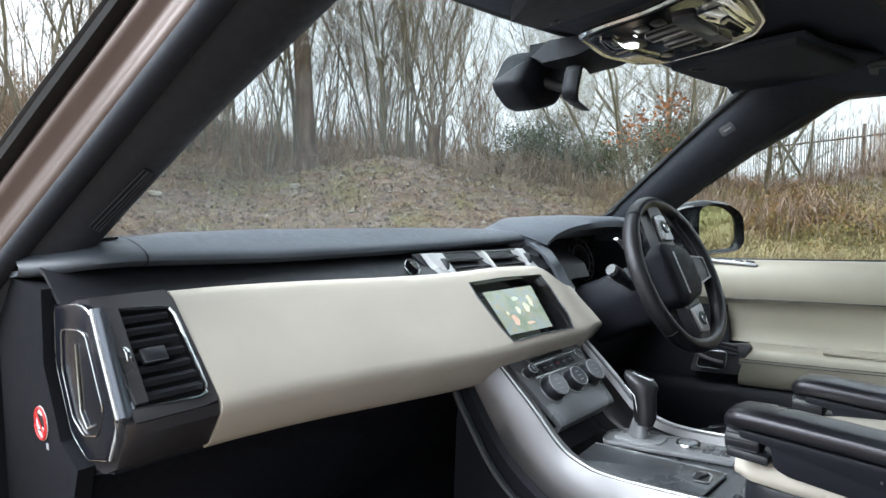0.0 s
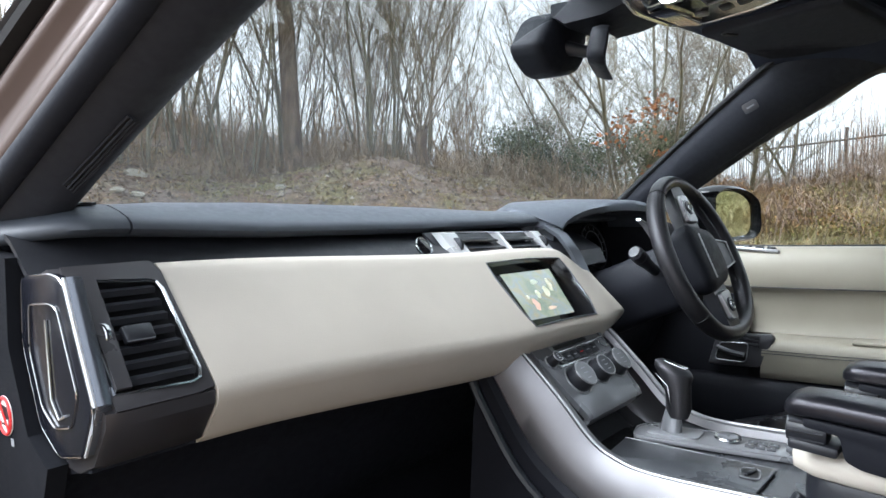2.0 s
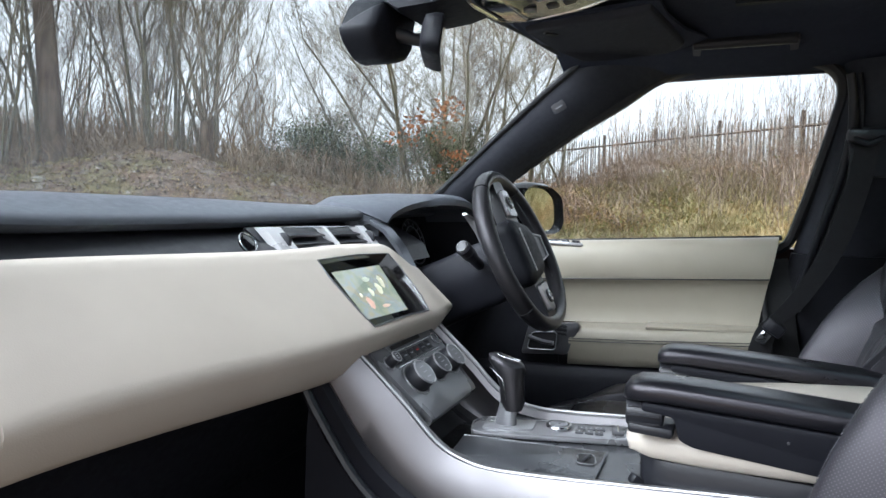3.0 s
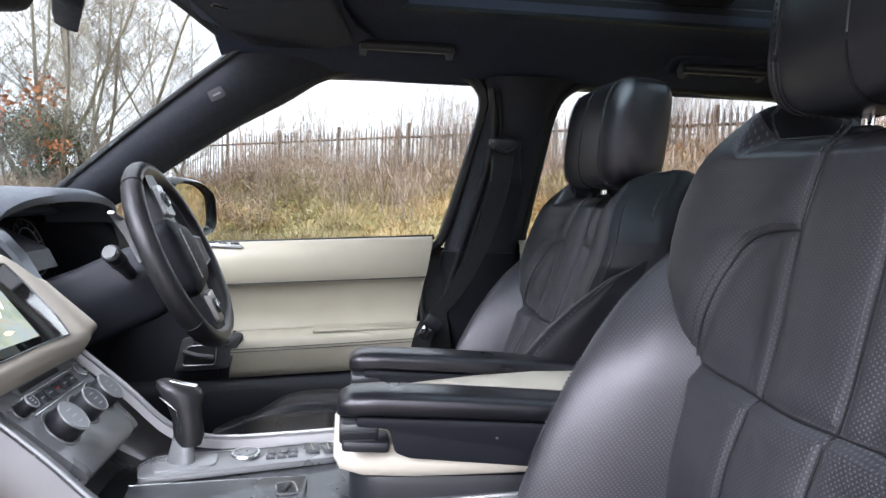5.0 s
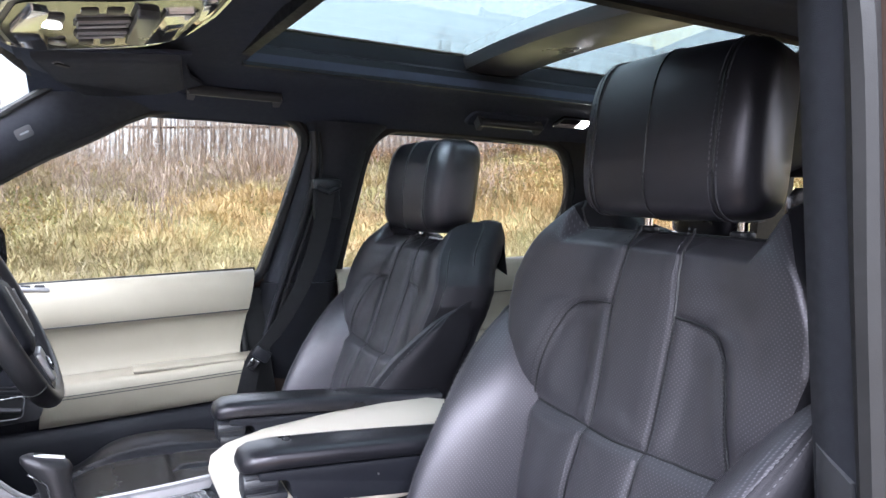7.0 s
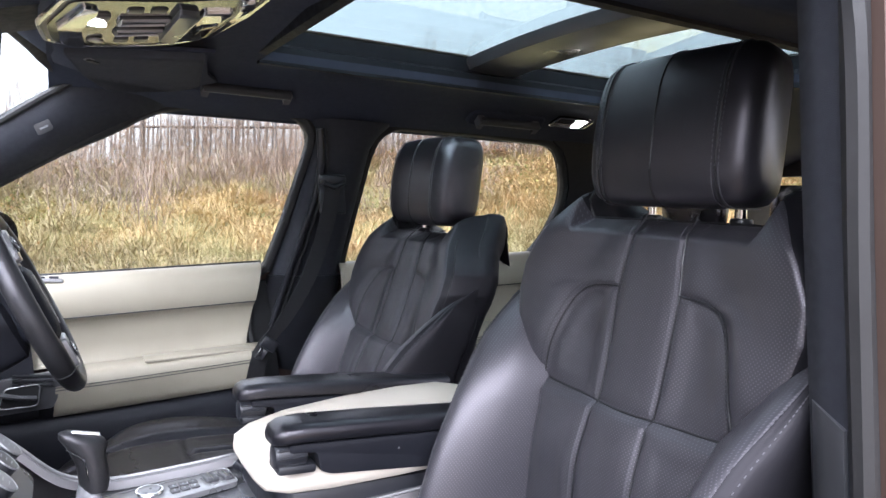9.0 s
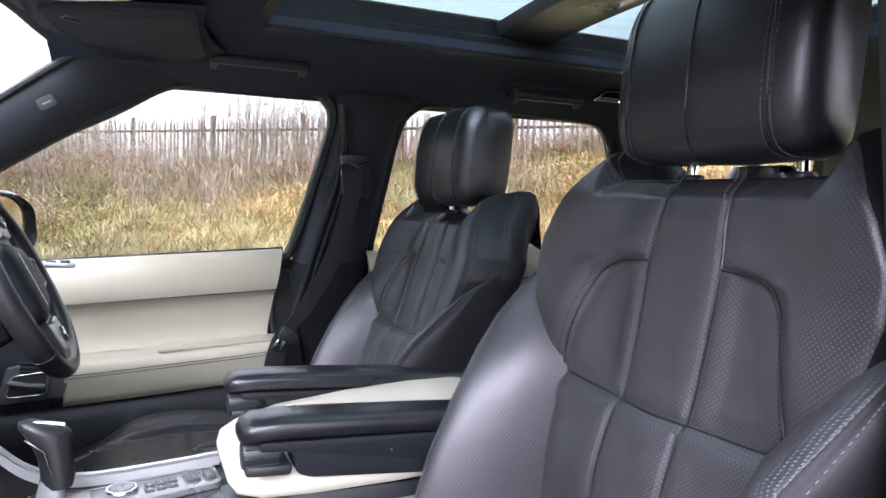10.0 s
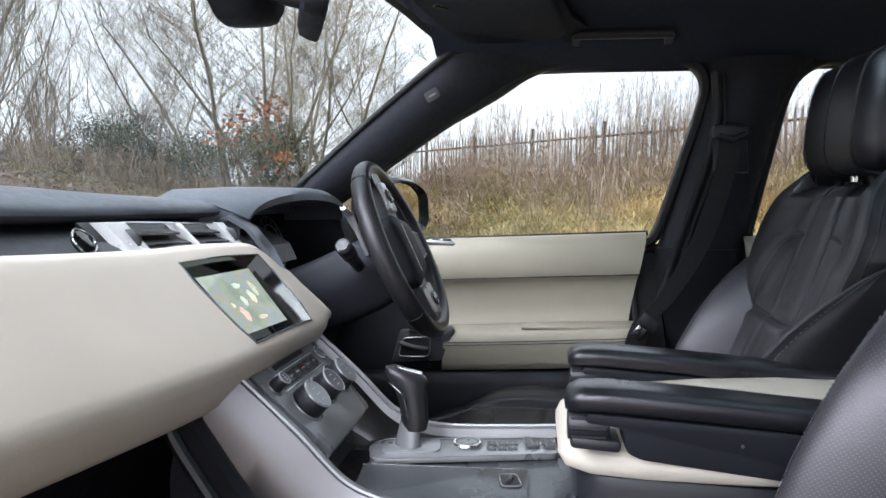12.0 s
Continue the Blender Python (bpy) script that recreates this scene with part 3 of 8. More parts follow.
def win_frame(outline, name, label, inner=0.0, width=0.022, deep=0.05):
    """A rounded rubber and plastic reveal round a side window."""
    c = Vector((sum(p[0] for p in outline) / len(outline), sum(p[1] for p in outline) / len(outline)))
    rings = []
    for grow, inward in ((0.0, -0.025), (0.0, 0.006), (0.004, 0.012), (width * 0.6, 0.014), (width, 0.008), (width, -0.03)):
        ring = []
        for i, (y, z) in enumerate(outline):
            a, b = Vector(outline[i - 1]), Vector(outline[(i + 1) % len(outline)])
            d = (b - a).normalized()
            nn = Vector((d.y, -d.x))
            if nn.dot(Vector((y, z)) - c) < 0:
                nn = -nn
            q = Vector((y, z)) + nn * grow
            ring.append((glass_x(q.y) - inward, q.x, q.y))
        rings.append(ring)
    return loft(rings, True, False)


for outline, nm in ((rounded(FRONT_WIN, 0.03, 3), "window_1"), (rounded(REAR_WIN, 0.03, 3), "window_2")):
    w = structure(thing(nm, "car side window in a black rubber frame", "window"), "car side window in a black rubber frame", "window")
    part("window_frame", win_frame(outline, nm, ""), RUBBER, w)
    bm = bmesh.new()
    bm.faces.new([bm.verts.new((glass_x(z) + 0.012, y, z)) for y, z in outline])
    got = bmesh.ops.extrude_face_region(bm, geom=bm.faces[:])
    bmesh.ops.translate(bm, vec=(0.004, 0, 0), verts=[v for v in got["geom"] if isinstance(v, bmesh.types.BMVert)])
    g = part("pane", bm, GLASS, w)
    g.visible_shadow = False

# centre pillar trim, right: upper and lower mouldings
def pillar_b(yf, yr, z, push=0.0):
    x = glass_x(z) - 0.012 - push
    ys = [yf, lerp(yf, yr, 0.12), lerp(yf, yr, 0.3), lerp(yf, yr, 0.55), lerp(yf, yr, 0.8), lerp(yf, yr, 0.92), yr]
    return [(x - d, y, z) for y, d in zip(ys, (-0.01, 0.012, 0.028, 0.032, 0.028, 0.012, -0.01))]


rows = [pillar_b(lerp(-0.035, -0.115, (z - 1.25) / 0.4) , lerp(-0.232, -0.285, (z - 1.25) / 0.4), z) for z in np.linspace(1.24, 1.60, 8)]
rows += [pillar_b(-0.112, -0.30, 1.635, 0.0), pillar_b(-0.10, -0.325, 1.668, 0.010)]
pb = structure(part("pillar_centre_right", sheet(rows, 0.03, way=(1, 0, 0)), PILLAR_CLOTH, angle=50), "black centre pillar trim carrying the belt guide", "pillar trim")
rows = [pillar_b(lerp(0.075, -0.028, (z - 0.6) / 0.64), lerp(-0.20, -0.236, (z - 0.6) / 0.64), z, 0.008) for z in np.linspace(0.6, 1.2395, 9)]
part("lower_moulding", sheet(rows, 0.03, way=(1, 0, 0)), BLACK_TRIM, pb, "black satin lower pillar moulding", angle=50)

ridge = smooth_line([(0.640, -0.112, 1.64), (0.648, -0.121, 1.58), (0.662, -0.123, 1.52), (0.688, -0.112, 1.43), (0.722, -0.086, 1.319), (0.754, -0.058, 1.206), (0.77, -0.03, 1.10)], 5)
part("pillar_ridge", tube(ridge, 0.010, 10, squash=0.8), BLACK_TRIM, pb, "satin black raised edge of the pillar", angle=60)
part("pillar_groove", tube([p + Vector((-0.002, -0.017, 0)) for p in ridge], 0.004, 6), RUBBER, pb)
# left centre pillar
LBF = [(-0.735, -0.140, 0.45), (-0.735, -0.135, 1.0), (-0.725, -0.118, 1.20), (-0.715, -0.090, 1.45), (-0.710, -0.067, 1.64), (-0.70, -0.06, 1.75)]


def left_pillar(points, offs):
    return [[Vector(p) + Vector(o) for o in offs] for p in smooth_line(points, 5)]


bm = sheet(left_pillar(LBF, [(0.012, -0.26, 0), (0.028, -0.20, 0), (0.03, -0.10, 0), (0.014, -0.03, 0), (0.002, 0.0, 0), (-0.022, 0.012, 0), (-0.045, 0.020, 0)]), 0.02, way=(-0.3, -0.9, 0))
pbl = structure(part("pillar_centre_left", bm, PILLAR_CLOTH, angle=45), "dark grey centre pillar of the open doorway", "pillar trim")
bm = sheet(left_pillar(LBF[:3] + [(-0.722, -0.108, 1.30)], [(0.010, -0.016, 0), (-0.002, 0.004, -0.004), (-0.022, 0.016, -0.010), (-0.043, 0.024, -0.018)]), 0.006, way=(0, -1, 0))
part("lower_plate", bm, DECK, pbl, "satin dark grey lower pillar plate")
part("seal", tube([Vector(p) + Vector((-0.056, 0.018, 0)) for p in smooth_line(LBF, 5)], 0.011, 8), RUBBER, pbl, "black rubber seal")
bm = sheet(left_pillar(LBF, [(-0.060, 0.010, 0), (-0.074, 0.010, 0), (-0.084, -0.008, 0), (-0.098, -0.10, 0), (-0.10, -0.3, 0)]), 0.01, way=(0.5, -0.5, 0))
part("painted_flank", bm, PAINT, pbl, "bronze brown painted door jamb")
# rail over the left doorway
rows = [[(-0.70 - dx, y, z0 + dz) for dx, dz in ((-0.02, 0.0), (0.0, -0.015), (0.02, -0.012), (0.035, 0.0), (0.045, 0.02), (0.05, 0.05))] for y, z0 in ((0.50, 1.685), (0.3, 1.70), (0.0, 1.708), (-0.6, 1.705), (-1.2, 1.69), (-2.0, 1.65))]
structure(part("door_rail_left", sheet(rows, 0.02), RUBBER), "black seal rail over the open doorway", "door rail")

# rear part of the right flank, rear pillars and tailgate, closing the cabin
def flank(s):
    bm = bmesh.new()
    rows = [[(s * (0.80 - 0.05 * (z < 0.7)), y, z) for z in (0.45, 0.7, 1.0, 1.22, 1.25)] for y in np.linspace(-2.05, -1.0, 6)]
    merge(bm, sheet(rows, 0.05, way=(s, 0, 0)))
    rows = [[(s * (glass_x(z) - 0.02), y - 0.35 * (1.66 - z) * (y < -1.7) , z) for z in (1.24, 1.4, 1.55, 1.66, 1.70)] for y in (-1.86, -1.95, -2.05)]
    merge(bm, sheet(rows, 0.04, way=(s, 0, 0)))
    rim = [(1.24, -0.90), (1.30, -0.935), (1.36, -0.972), (1.46, -1.008), (1.52, -1.004), (1.59, -0.975), (1.635, -0.945), (1.66, -0.90), (1.70, -0.86)]
    rows = [[(s * (glass_x(z) - 0.02), lerp(y, -1.12, k), z) for z, y in rim] for k in (0.0, 0.5, 1.0)]
    merge(bm, sheet(rows, 0.04, way=(s, 0, 0)))
    return bm


structure(part("flank_right", flank(1), BLACK_SOFT), "black rear side trim and rear pillar", "side trim")
structure(part("flank_left", flank(-1), BLACK_SOFT), "black rear side trim and rear pillar", "side trim")
bm = sheet([[(x, -2.05, z) for z in (0.5, 1.0, 1.28)] for x in (-0.8, 0, 0.8)], 0.05, way=(0, -1, 0))
merge(bm, sheet([[(x, -2.0, z) for z in (1.60, 1.66, 1.72)] for x in (-0.7, 0, 0.7)], 0.05, way=(0, -1, 0)))
structure(part("tailgate", bm, BLACK_SOFT), "black tailgate trim under the rear window", "tailgate")
# left rear door, shut
bm = sheet([[(-0.78, y, z) for z in (0.45, 1.0, 1.25)] for y in (-0.24, -0.6, -1.0)], 0.05, way=(-1, 0, 0))
door = structure(part("door_2", bm, BLACK_SOFT), "shut rear passenger door with black trim", "car door")

# the passenger door stands wide open on its front hinges; added unseen, to shade the dashboard's end
door = structure(thing("door_4", "open front passenger door with cream and black trim", "car door"), "open front passenger door with cream and black trim", "car door")
HINGE, SWING = Vector((-0.925, 1.10, 0)), radians(78)
ALONG, INWARD = Vector((-math.sin(SWING), -math.cos(SWING), 0)), Vector((math.cos(SWING), -math.sin(SWING), 0))


def on_door(u, w, z):
    return HINGE + ALONG * u + INWARD * w + Vector((0, 0, z))


rows = [[on_door(u, -0.05 - 0.05 * sstep(0.45, 0.75, z) + 0.03 * sstep(1.0, 1.24, z), z) for z in (0.42, 0.55, 0.75, 0.95, 1.1, 1.235)] for u in np.linspace(0.02, 1.12, 9)]
part("outer_skin", sheet(rows, 0.01, way=tuple(INWARD)), PAINT, door, "bronze brown painted door skin")
rows = [[on_door(u, w, z) for w, z in ((-0.03, 0.43), (0.03, 0.50), (0.045, 0.72), (0.04, 0.90))] for u in np.linspace(0.04, 1.10, 9)]
part("lower_panel", sheet(rows, 0.02, way=tuple(-INWARD)), BLACK_SOFT, door, "black lower door panel with pocket")
rows = [[on_door(u, w, z) for w, z in ((0.04, 0.905), (0.06, 0.93), (0.055, 1.01), (0.02, 1.03), (0.02, 1.12), (0.035, 1.16), (0.03, 1.225), (-0.01, 1.245))] for u in np.linspace(0.04, 1.10, 9)]
part("upper_panel", sheet(rows, 0.02, way=tuple(-INWARD)), CREAM_DOOR_DIM, door, "cream leather upper door panel")
edge = [on_door(u, -0.03, z) for u, z in ((0.03, 1.24), (0.40, 1.50), (0.62, 1.62), (0.80, 1.66), (1.00, 1.655), (1.06, 1.61), (1.10, 1.24))]
part("window_frame", tube(smooth_line(edge, 4), 0.022, 8), RUBBER, door, "black window frame")
bm = bmesh.new()
bm.faces.new([bm.verts.new(p) for p in edge])
part("pane", bm, GLASS, door).visible_shadow = False

# floor, bulkhead, sill
bm = sheet([[(x, y, 0.50 + 0.10 * sstep(0.5, 0.9, y)) for x in np.linspace(-0.80, 0.85, 12)] for y in np.linspace(-2.05, 1.0, 14)], 0.06, way=(0, 0, -1))
structure(part("floor", bm, CARPET), "black carpeted car floor", "car floor")
bm = sheet([[(x, 1.0 + 0.04 * (z > 0.8), z) for z in (0.5, 0.8, 1.10, 1.24)] for x in np.linspace(-0.85, 0.85, 8)], 0.05, way=(0, 1, 0))
structure(part("bulkhead", bm, CARPET), "black carpeted bulkhead under the dashboard", "bulkhead")
bm = sheet([[(x, y, z) for x, z in ((-0.76, 0.52), (-0.80, 0.545), (-0.86, 0.54), (-0.90, 0.50), (-0.92, 0.36))] for y in np.linspace(-0.1, 1.1, 6)], 0.03, way=(0, 0, -1))
structure(part("sill_left", bm, BLACK_TRIM), "black plastic sill of the open doorway", "door sill")
bm = sheet([[(0.83 - 0.02 * (z > 1.21), y, z) for z in (0.42, 0.8, 1.2, 1.248)] for y in (-1.05, 0, 1.1)], 0.05, way=(1, 0, 0))
structure(part("door_skin_right", bm, PAINT), "bronze brown outer skin of the driver side doors", "door skin")
# front wings and bonnet, below the view over the dashboard
rows = [[(x, y, 1.20 - 0.10 * sstep(1.3, 2.3, y) - 0.12 * (x / 0.9) ** 4) for x in np.linspace(-0.93, 0.93, 15)] for y in np.linspace(1.16, 2.35, 8)]
structure(part("bonnet", sheet(rows, 0.01, way=(0, 0, -1)), PAINT), "bronze brown painted bonnet", "bonnet")

# ---- dashboard ----
MX = -0.045  # the car's middle line

dash = thing("dashboard", "dark grey dashboard with a broad cream leather pad", "dashboard")


def face_shift(x):
    """The pad bows rearwards and drops a little towards the middle."""
    t = sstep(-0.72, -0.10, x)
    return -0.05 * t, -0.022 * t - 0.012 * sstep(-0.1, 0.2, x)


# soft top with an overhanging lip
TOP = [(1.12, 1.335), (1.03, 1.370), (0.94, 1.381), (0.88, 1.379), (0.848, 1.373), (0.828, 1.366), (0.819, 1.359), (0.818, 1.353), (0.824, 1.347), (0.845, 1.343), (0.875, 1.341)]


def top_row(x):
    front = curve_at([(-0.72, 0.0), (-0.5, -0.013), (-0.2, -0.021), (0.2, -0.024)], x)
    rear = curve_at([(-0.72, 0.002), (-0.45, -0.002), (-0.1, -0.015), (0.2, -0.031)], x)
    bow = 0.05 * (1 - ((x + 0.05) / 0.85) ** 2)
    return [(x, y + (bow if y > 1 else 0), z + lerp(front, rear, sstep(0.84, 0.92, y) if k < 6 else 0.0)) for k, (y, z) in enumerate(TOP)]


xs = list(np.linspace(-0.704, 0.80, 60))
part("top_pad", sheet([top_row(x) for x in xs], -0.008), DASH_SOFT, dash, "dark grey soft-grain dashboard top", angle=50)
xs = list(np.linspace(-0.836, -0.707, 14))
rows = [[(x, y + 0.085 * max(0.0, (-0.745 - x) / 0.09) ** 2 * (1 if y < 0.9 else 0.3), z - 0.010 * sstep(-0.76, -0.835, x)) for x, y, z in top_row(x)] for x in xs]
part("corner_pad", sheet(rows, -0.008), DASH_SOFT, dash, "dark grey corner of the dashboard top", angle=50)
rows = [[(x, y, curve_at([(0.86, 1.3795), (0.94, 1.3845), (1.0, 1.380)], y)) for y in (0.872, 0.90, 0.94, 0.97)] for x in (-0.80, -0.775, -0.745, -0.722)]
part("tweeter_grille", sheet(rows, -0.003, way=(0, 0, -1)), BLACK_TRIM, dash, "fine black speaker grille")
# recessed band under the lip
rows = []
for x in np.linspace(-0.82, 0.34, 40):
    dy, dz = face_shift(x)
    lo = curve_at([(-0.72, 0.0), (-0.5, -0.013), (-0.2, -0.021), (0.2, -0.024)], x)
    rows.append([(x, 0.88, 1.350 + lo), (x, 0.860, 1.343 + lo), (x, 0.842 + dy * 0.7, 1.330 + dz), (x, 0.822 + dy, 1.314 + dz), (x, 0.800 + dy, 1.301 + dz), (x, 0.785 + dy, 1.27 + dz)])
part("fascia_band", sheet(rows, -0.006), BAND_SATIN, dash, "black satin band under the dashboard lip")

# cream pad with the opening for the display
PAD = [(0.808, 1.290), (0.795, 1.306), (0.784, 1.313), (0.774, 1.313), (0.764, 1.3065), (0.7535, 1.2955), (0.731, 1.2715), (0.705, 1.2455), (0.680, 1.2205), (0.658, 1.1975), (0.651, 1.1885), (0.650, 1.180), (0.653, 1.172), (0.668, 1.150), (0.682, 1.131), (0.698, 1.120), (0.73, 1.115), (0.78, 1.114)]
OPEN_L, OPEN_R = -0.164, 0.0
PAD_END = 0.185


def pad_point(x, k):
    y, z = PAD[k]
    dy, dz = face_shift(x)
    e = sstep(PAD_END - 0.13, PAD_END, x)
    # the right end is rounded off
    y2, z2 = lerp(y, 0.70, 0.34 * e * e), lerp(z, 1.20, 0.42 * e * e)
    return Vector((x, y2 + dy, z2 + dz))


def opening(k):
    """Left and right edges of the display opening on profile row k."""
    t = (k - 5) / 4
    end = 1.0 if t in (0.0, 1.0) else 0.0
    return lerp(-0.166, -0.158, t) + 0.006 * end, lerp(0.084, 0.060, t) - 0.010 * end


bm = bmesh.new()
rows = []
for k in range(len(PAD)):
    kk = min(9, max(5, k))
    l, r = opening(kk)
    cols = list(np.linspace(-0.70, l, 26)) + list(np.linspace(l, r, 9))[1:] + list(np.linspace(r, PAD_END, 12))[1:]
    rows.append([bm.verts.new(pad_point(x, k)) for x in cols])
C = len(rows[0])
for k in range(len(PAD) - 1):
    for c in range(C - 1):
        if 5 <= k < 9 and 25 <= c < 33:
            continue
        bm.faces.new((rows[k][c], rows[k][c + 1], rows[k + 1][c + 1], rows[k + 1][c]))
bm.faces.new([rows[k][0] for k in range(len(PAD))])
bm.faces.new([rows[k][-1] for k in range(len(PAD))][::-1])
rim = [rows[5][c].co.copy() for c in range(25, 34)] + [rows[k][33].co.copy() for k in range(6, 10)] + [rows[9][c].co.copy() for c in range(32, 24, -1)] + [rows[k][25].co.copy() for k in range(8, 5, -1)]
pad = part("cream_pad", bm, CREAM_HIDE, dash, "smooth cream leather dashboard pad", angle=60)
part("seam", tube([pad_point(x, 14) + Vector((0, -0.001, 0)) for x in np.linspace(0.09, PAD_END - 0.005, 8)], 0.0012, 5), DARK_THREAD, pad)
# display recess
FN = Vector((0, -0.701, 0.713))


def inset(pts, f, depth):
    c = sum(pts, Vector()) / len(pts)
    return [c + (p - c) * f - FN * depth for p in pts]


part("display_rim", tube(inset(rim, 1.0, -0.0008), 0.0013, 6, loop=True), GREY_TRIM, pad, "thin dark silver rim round the display")
part("display_recess", loft([rim, inset(rim, 0.97, 0.012), inset(rim, 0.93, 0.030)], True, False), PIANO, pad, "gloss black display recess")
bm = bmesh.new()
bm.faces.new([bm.verts.new(p) for p in inset(rim, 0.95, 0.030)])
part("display_glass", bm, SCREEN_GLASS, pad, "black glass of the touch display")


def screen_material():
    n = Nodes("lit_map_picture")
    a, b = n.noise(26, 3), n.noise(60, 3)
    c = n.ramp(a, [(0.36, (0.48, 0.56, 0.42)), (0.46, (0.66, 0.68, 0.46)), (0.54, (0.58, 0.66, 0.64)), (0.62, (0.72, 0.66, 0.44))])
    c = n.mix(n.ramp(b, [(0.60, 0.0), (0.70, 0.6)]), c, (0.70, 0.68, 0.60))
    n.put(Base_Color=(0.02, 0.02, 0.02), Emission_Color=c, Emission_Strength=0.22, Roughness=0.08)
    return n.mat


def on_display(u, v):
    """A point of the lit picture, u to the right, v up, 0 to 1."""
    a, b, c, d = Vector((-0.118, 0.7085, 1.2485)), Vector((0.040, 0.706, 1.2455)), Vector((0.012, 0.6335, 1.1735)), Vector((-0.125, 0.638, 1.1775))
    return (d.lerp(c, u)).lerp(a.lerp(b, u), v) + FN * 0.003


bm = bmesh.new()
g = [[bm.verts.new(on_display(u, v)) for u in np.linspace(0, 1, 5)] for v in np.linspace(0, 1, 5)]
for i in range(4):
    for j in range(4):
        bm.faces.new((g[i][j], g[i][j + 1], g[i + 1][j + 1], g[i + 1][j]))
lit = part("lit_picture", bm, screen_material(), pad, "lit colourful picture on the display")
for u0, v0, w, h, col in ((0.22, 0.10, 0.16, 0.36, (0.75, 0.12, 0.10)), (0.18, 0.40, 0.08, 0.12, (0.80, 0.30, 0.18)), (0.45, 0.12, 0.25, 0.10, (0.72, 0.20, 0.14)), (0.58, 0.35, 0.16, 0.34, (0.80, 0.50, 0.20)), (0.40, 0.36, 0.12, 0.25, (0.72, 0.62, 0.30)), (0.74, 0.45, 0.12, 0.40, (0.78, 0.42, 0.16)), (0.42, 0.68, 0.2, 0.14, (0.20, 0.30, 0.35))):
    bm = bmesh.new()
    bm.faces.new([bm.verts.new(on_display(u0 + w * (0.5 + 0.36 * math.cos(a) * (1 + 0.25 * math.cos(3 * a))), v0 + h * (0.5 + 0.36 * math.sin(a))) + FN * 0.0006) for a in np.linspace(0, 2 * math.pi, 11)[:-1]])
    part("picture_patch", bm, glow("picture_tint_%02d" % int(u0 * 100), tuple(Vector(col).lerp(Vector((0.58, 0.61, 0.46)), 0.62 if col[1] < 0.25 else 0.88)), 0.20), lit)

# centre air vents
def cv(x, v, out=0.0):
    dz = -0.008 * sstep(-0.2, 0.15, x) * 1.3
    return Vector((x + 0.030 * (1 - v), lerp(0.748, 0.790, v) - out, lerp(1.272, 1.319, v) + dz))


vents = part("centre_vents", sheet([[cv(x, v, -0.022) for x in np.linspace(-0.20, 0.12, 5)] for v in (-0.1, 0.5, 1.05)], 0.004), BLACK_TRIM, dash, "pair of centre air vents with chrome blades")
for x0, w in ((-0.196, 0.042), (-0.028, 0.007), (0.094, 0.026)):
    rows = [[cv(x0 + w * s + 0.022 * (v - 0.35), v, 0.006 + 0.004 * math.sin(math.pi * s)) for s in (0, 0.25, 0.5, 0.75, 1)] for v in np.linspace(0.12, 1.10, 7)]
    part("chrome_blade", sheet(rows, 0.02, way=(0, 1, 0)), SATIN, vents, "satin chrome vertical blade")
for xa, xb in ((-0.150, -0.028), (-0.018, 0.098)):
    for v in (0.18, 0.48, 0.78):
        rows = [[cv(x, v + s * 0.10, o) for x in np.linspace(xa, xb, 4)] for s, o in ((-0.5, -0.002), (0.5, -0.016))]
        part("slat", sheet(rows, 0.003), BLACK_TRIM, vents)
    part("vent_tab", block((0.036, 0.012, 0.007), Matrix.Translation(cv((xa + xb) / 2 + 0.002, 0.34, 0.004)) @ pose(0, 0, 0, -12, 0, 0), 0.002), GREY_TRIM, vents)
    part("vent_trim", tube([cv(x, 1.08, 0.0) for x in np.linspace(xa - 0.01, xb + 0.01, 6)], 0.0022, 6), CHROME, vents)
for x0 in (-0.168, 0.110):
    part("thumb_wheel", drum(0.0145, 0.007, Matrix.Translation(cv(x0, 0.62, 0.003)) @ pose(0, 0, 0, 0, 90, 0), 20, 0.001), BLACK_TRIM, vents, "black ribbed vent wheel")
ring_m = Matrix.Translation((-0.238, 0.777, 1.303)) @ pose(0, 0, 0, 58, 0, 0)
ring = part("start_ring", tube([ring_m @ Vector((0.017 * math.cos(a), 0.017 * math.sin(a), 0.003)) for a in np.linspace(0, 2 * math.pi, 25)[:-1]], 0.0012, 6, loop=True), CHROME, dash, "chrome ring of a round button")
part("button_cap", drum(0.0155, 0.006, ring_m, 24), PIANO, ring)

# side air vent at the doorway end
END = [(0.83, 1.305), (0.752, 1.314), (0.722, 1.310), (0.664, 1.194), (0.690, 1.142), (0.748, 1.127), (0.795, 1.150), (0.835, 1.232)]
sv = thing("side_air_vent", "side air vent in a dark housing with chrome trim", "air vent")
body = [(0.80, 1.308), (0.776, 1.3155), (0.757, 1.274), (0.684, 1.196), (0.6535, 1.188), (0.654, 1.174), (0.684, 1.130), (0.72, 1.114), (0.80, 1.115)]
bm = loft([[(x, y + d * 0.5, z) for y, z in body] for x, d in ((-0.812, 0.01), (-0.80, 0.0), (-0.74, 0.0), (-0.702, 0.0))])
part("housing", bm, HOUSING, sv, "dark satin vent housing")


def on_side(x, t, out=0.0):
    """On the sloping face of the side vent: t runs down the slope."""
    y, z = lerp(0.7725, 0.6580, t), lerp(1.3175, 1.1965, t)
    return Vector((x, y - out * 0.73, z + out * 0.69))


def vent_edge(t, side):
    return lerp(-0.793, -0.790, t) if side else lerp(-0.724, -0.708, t)


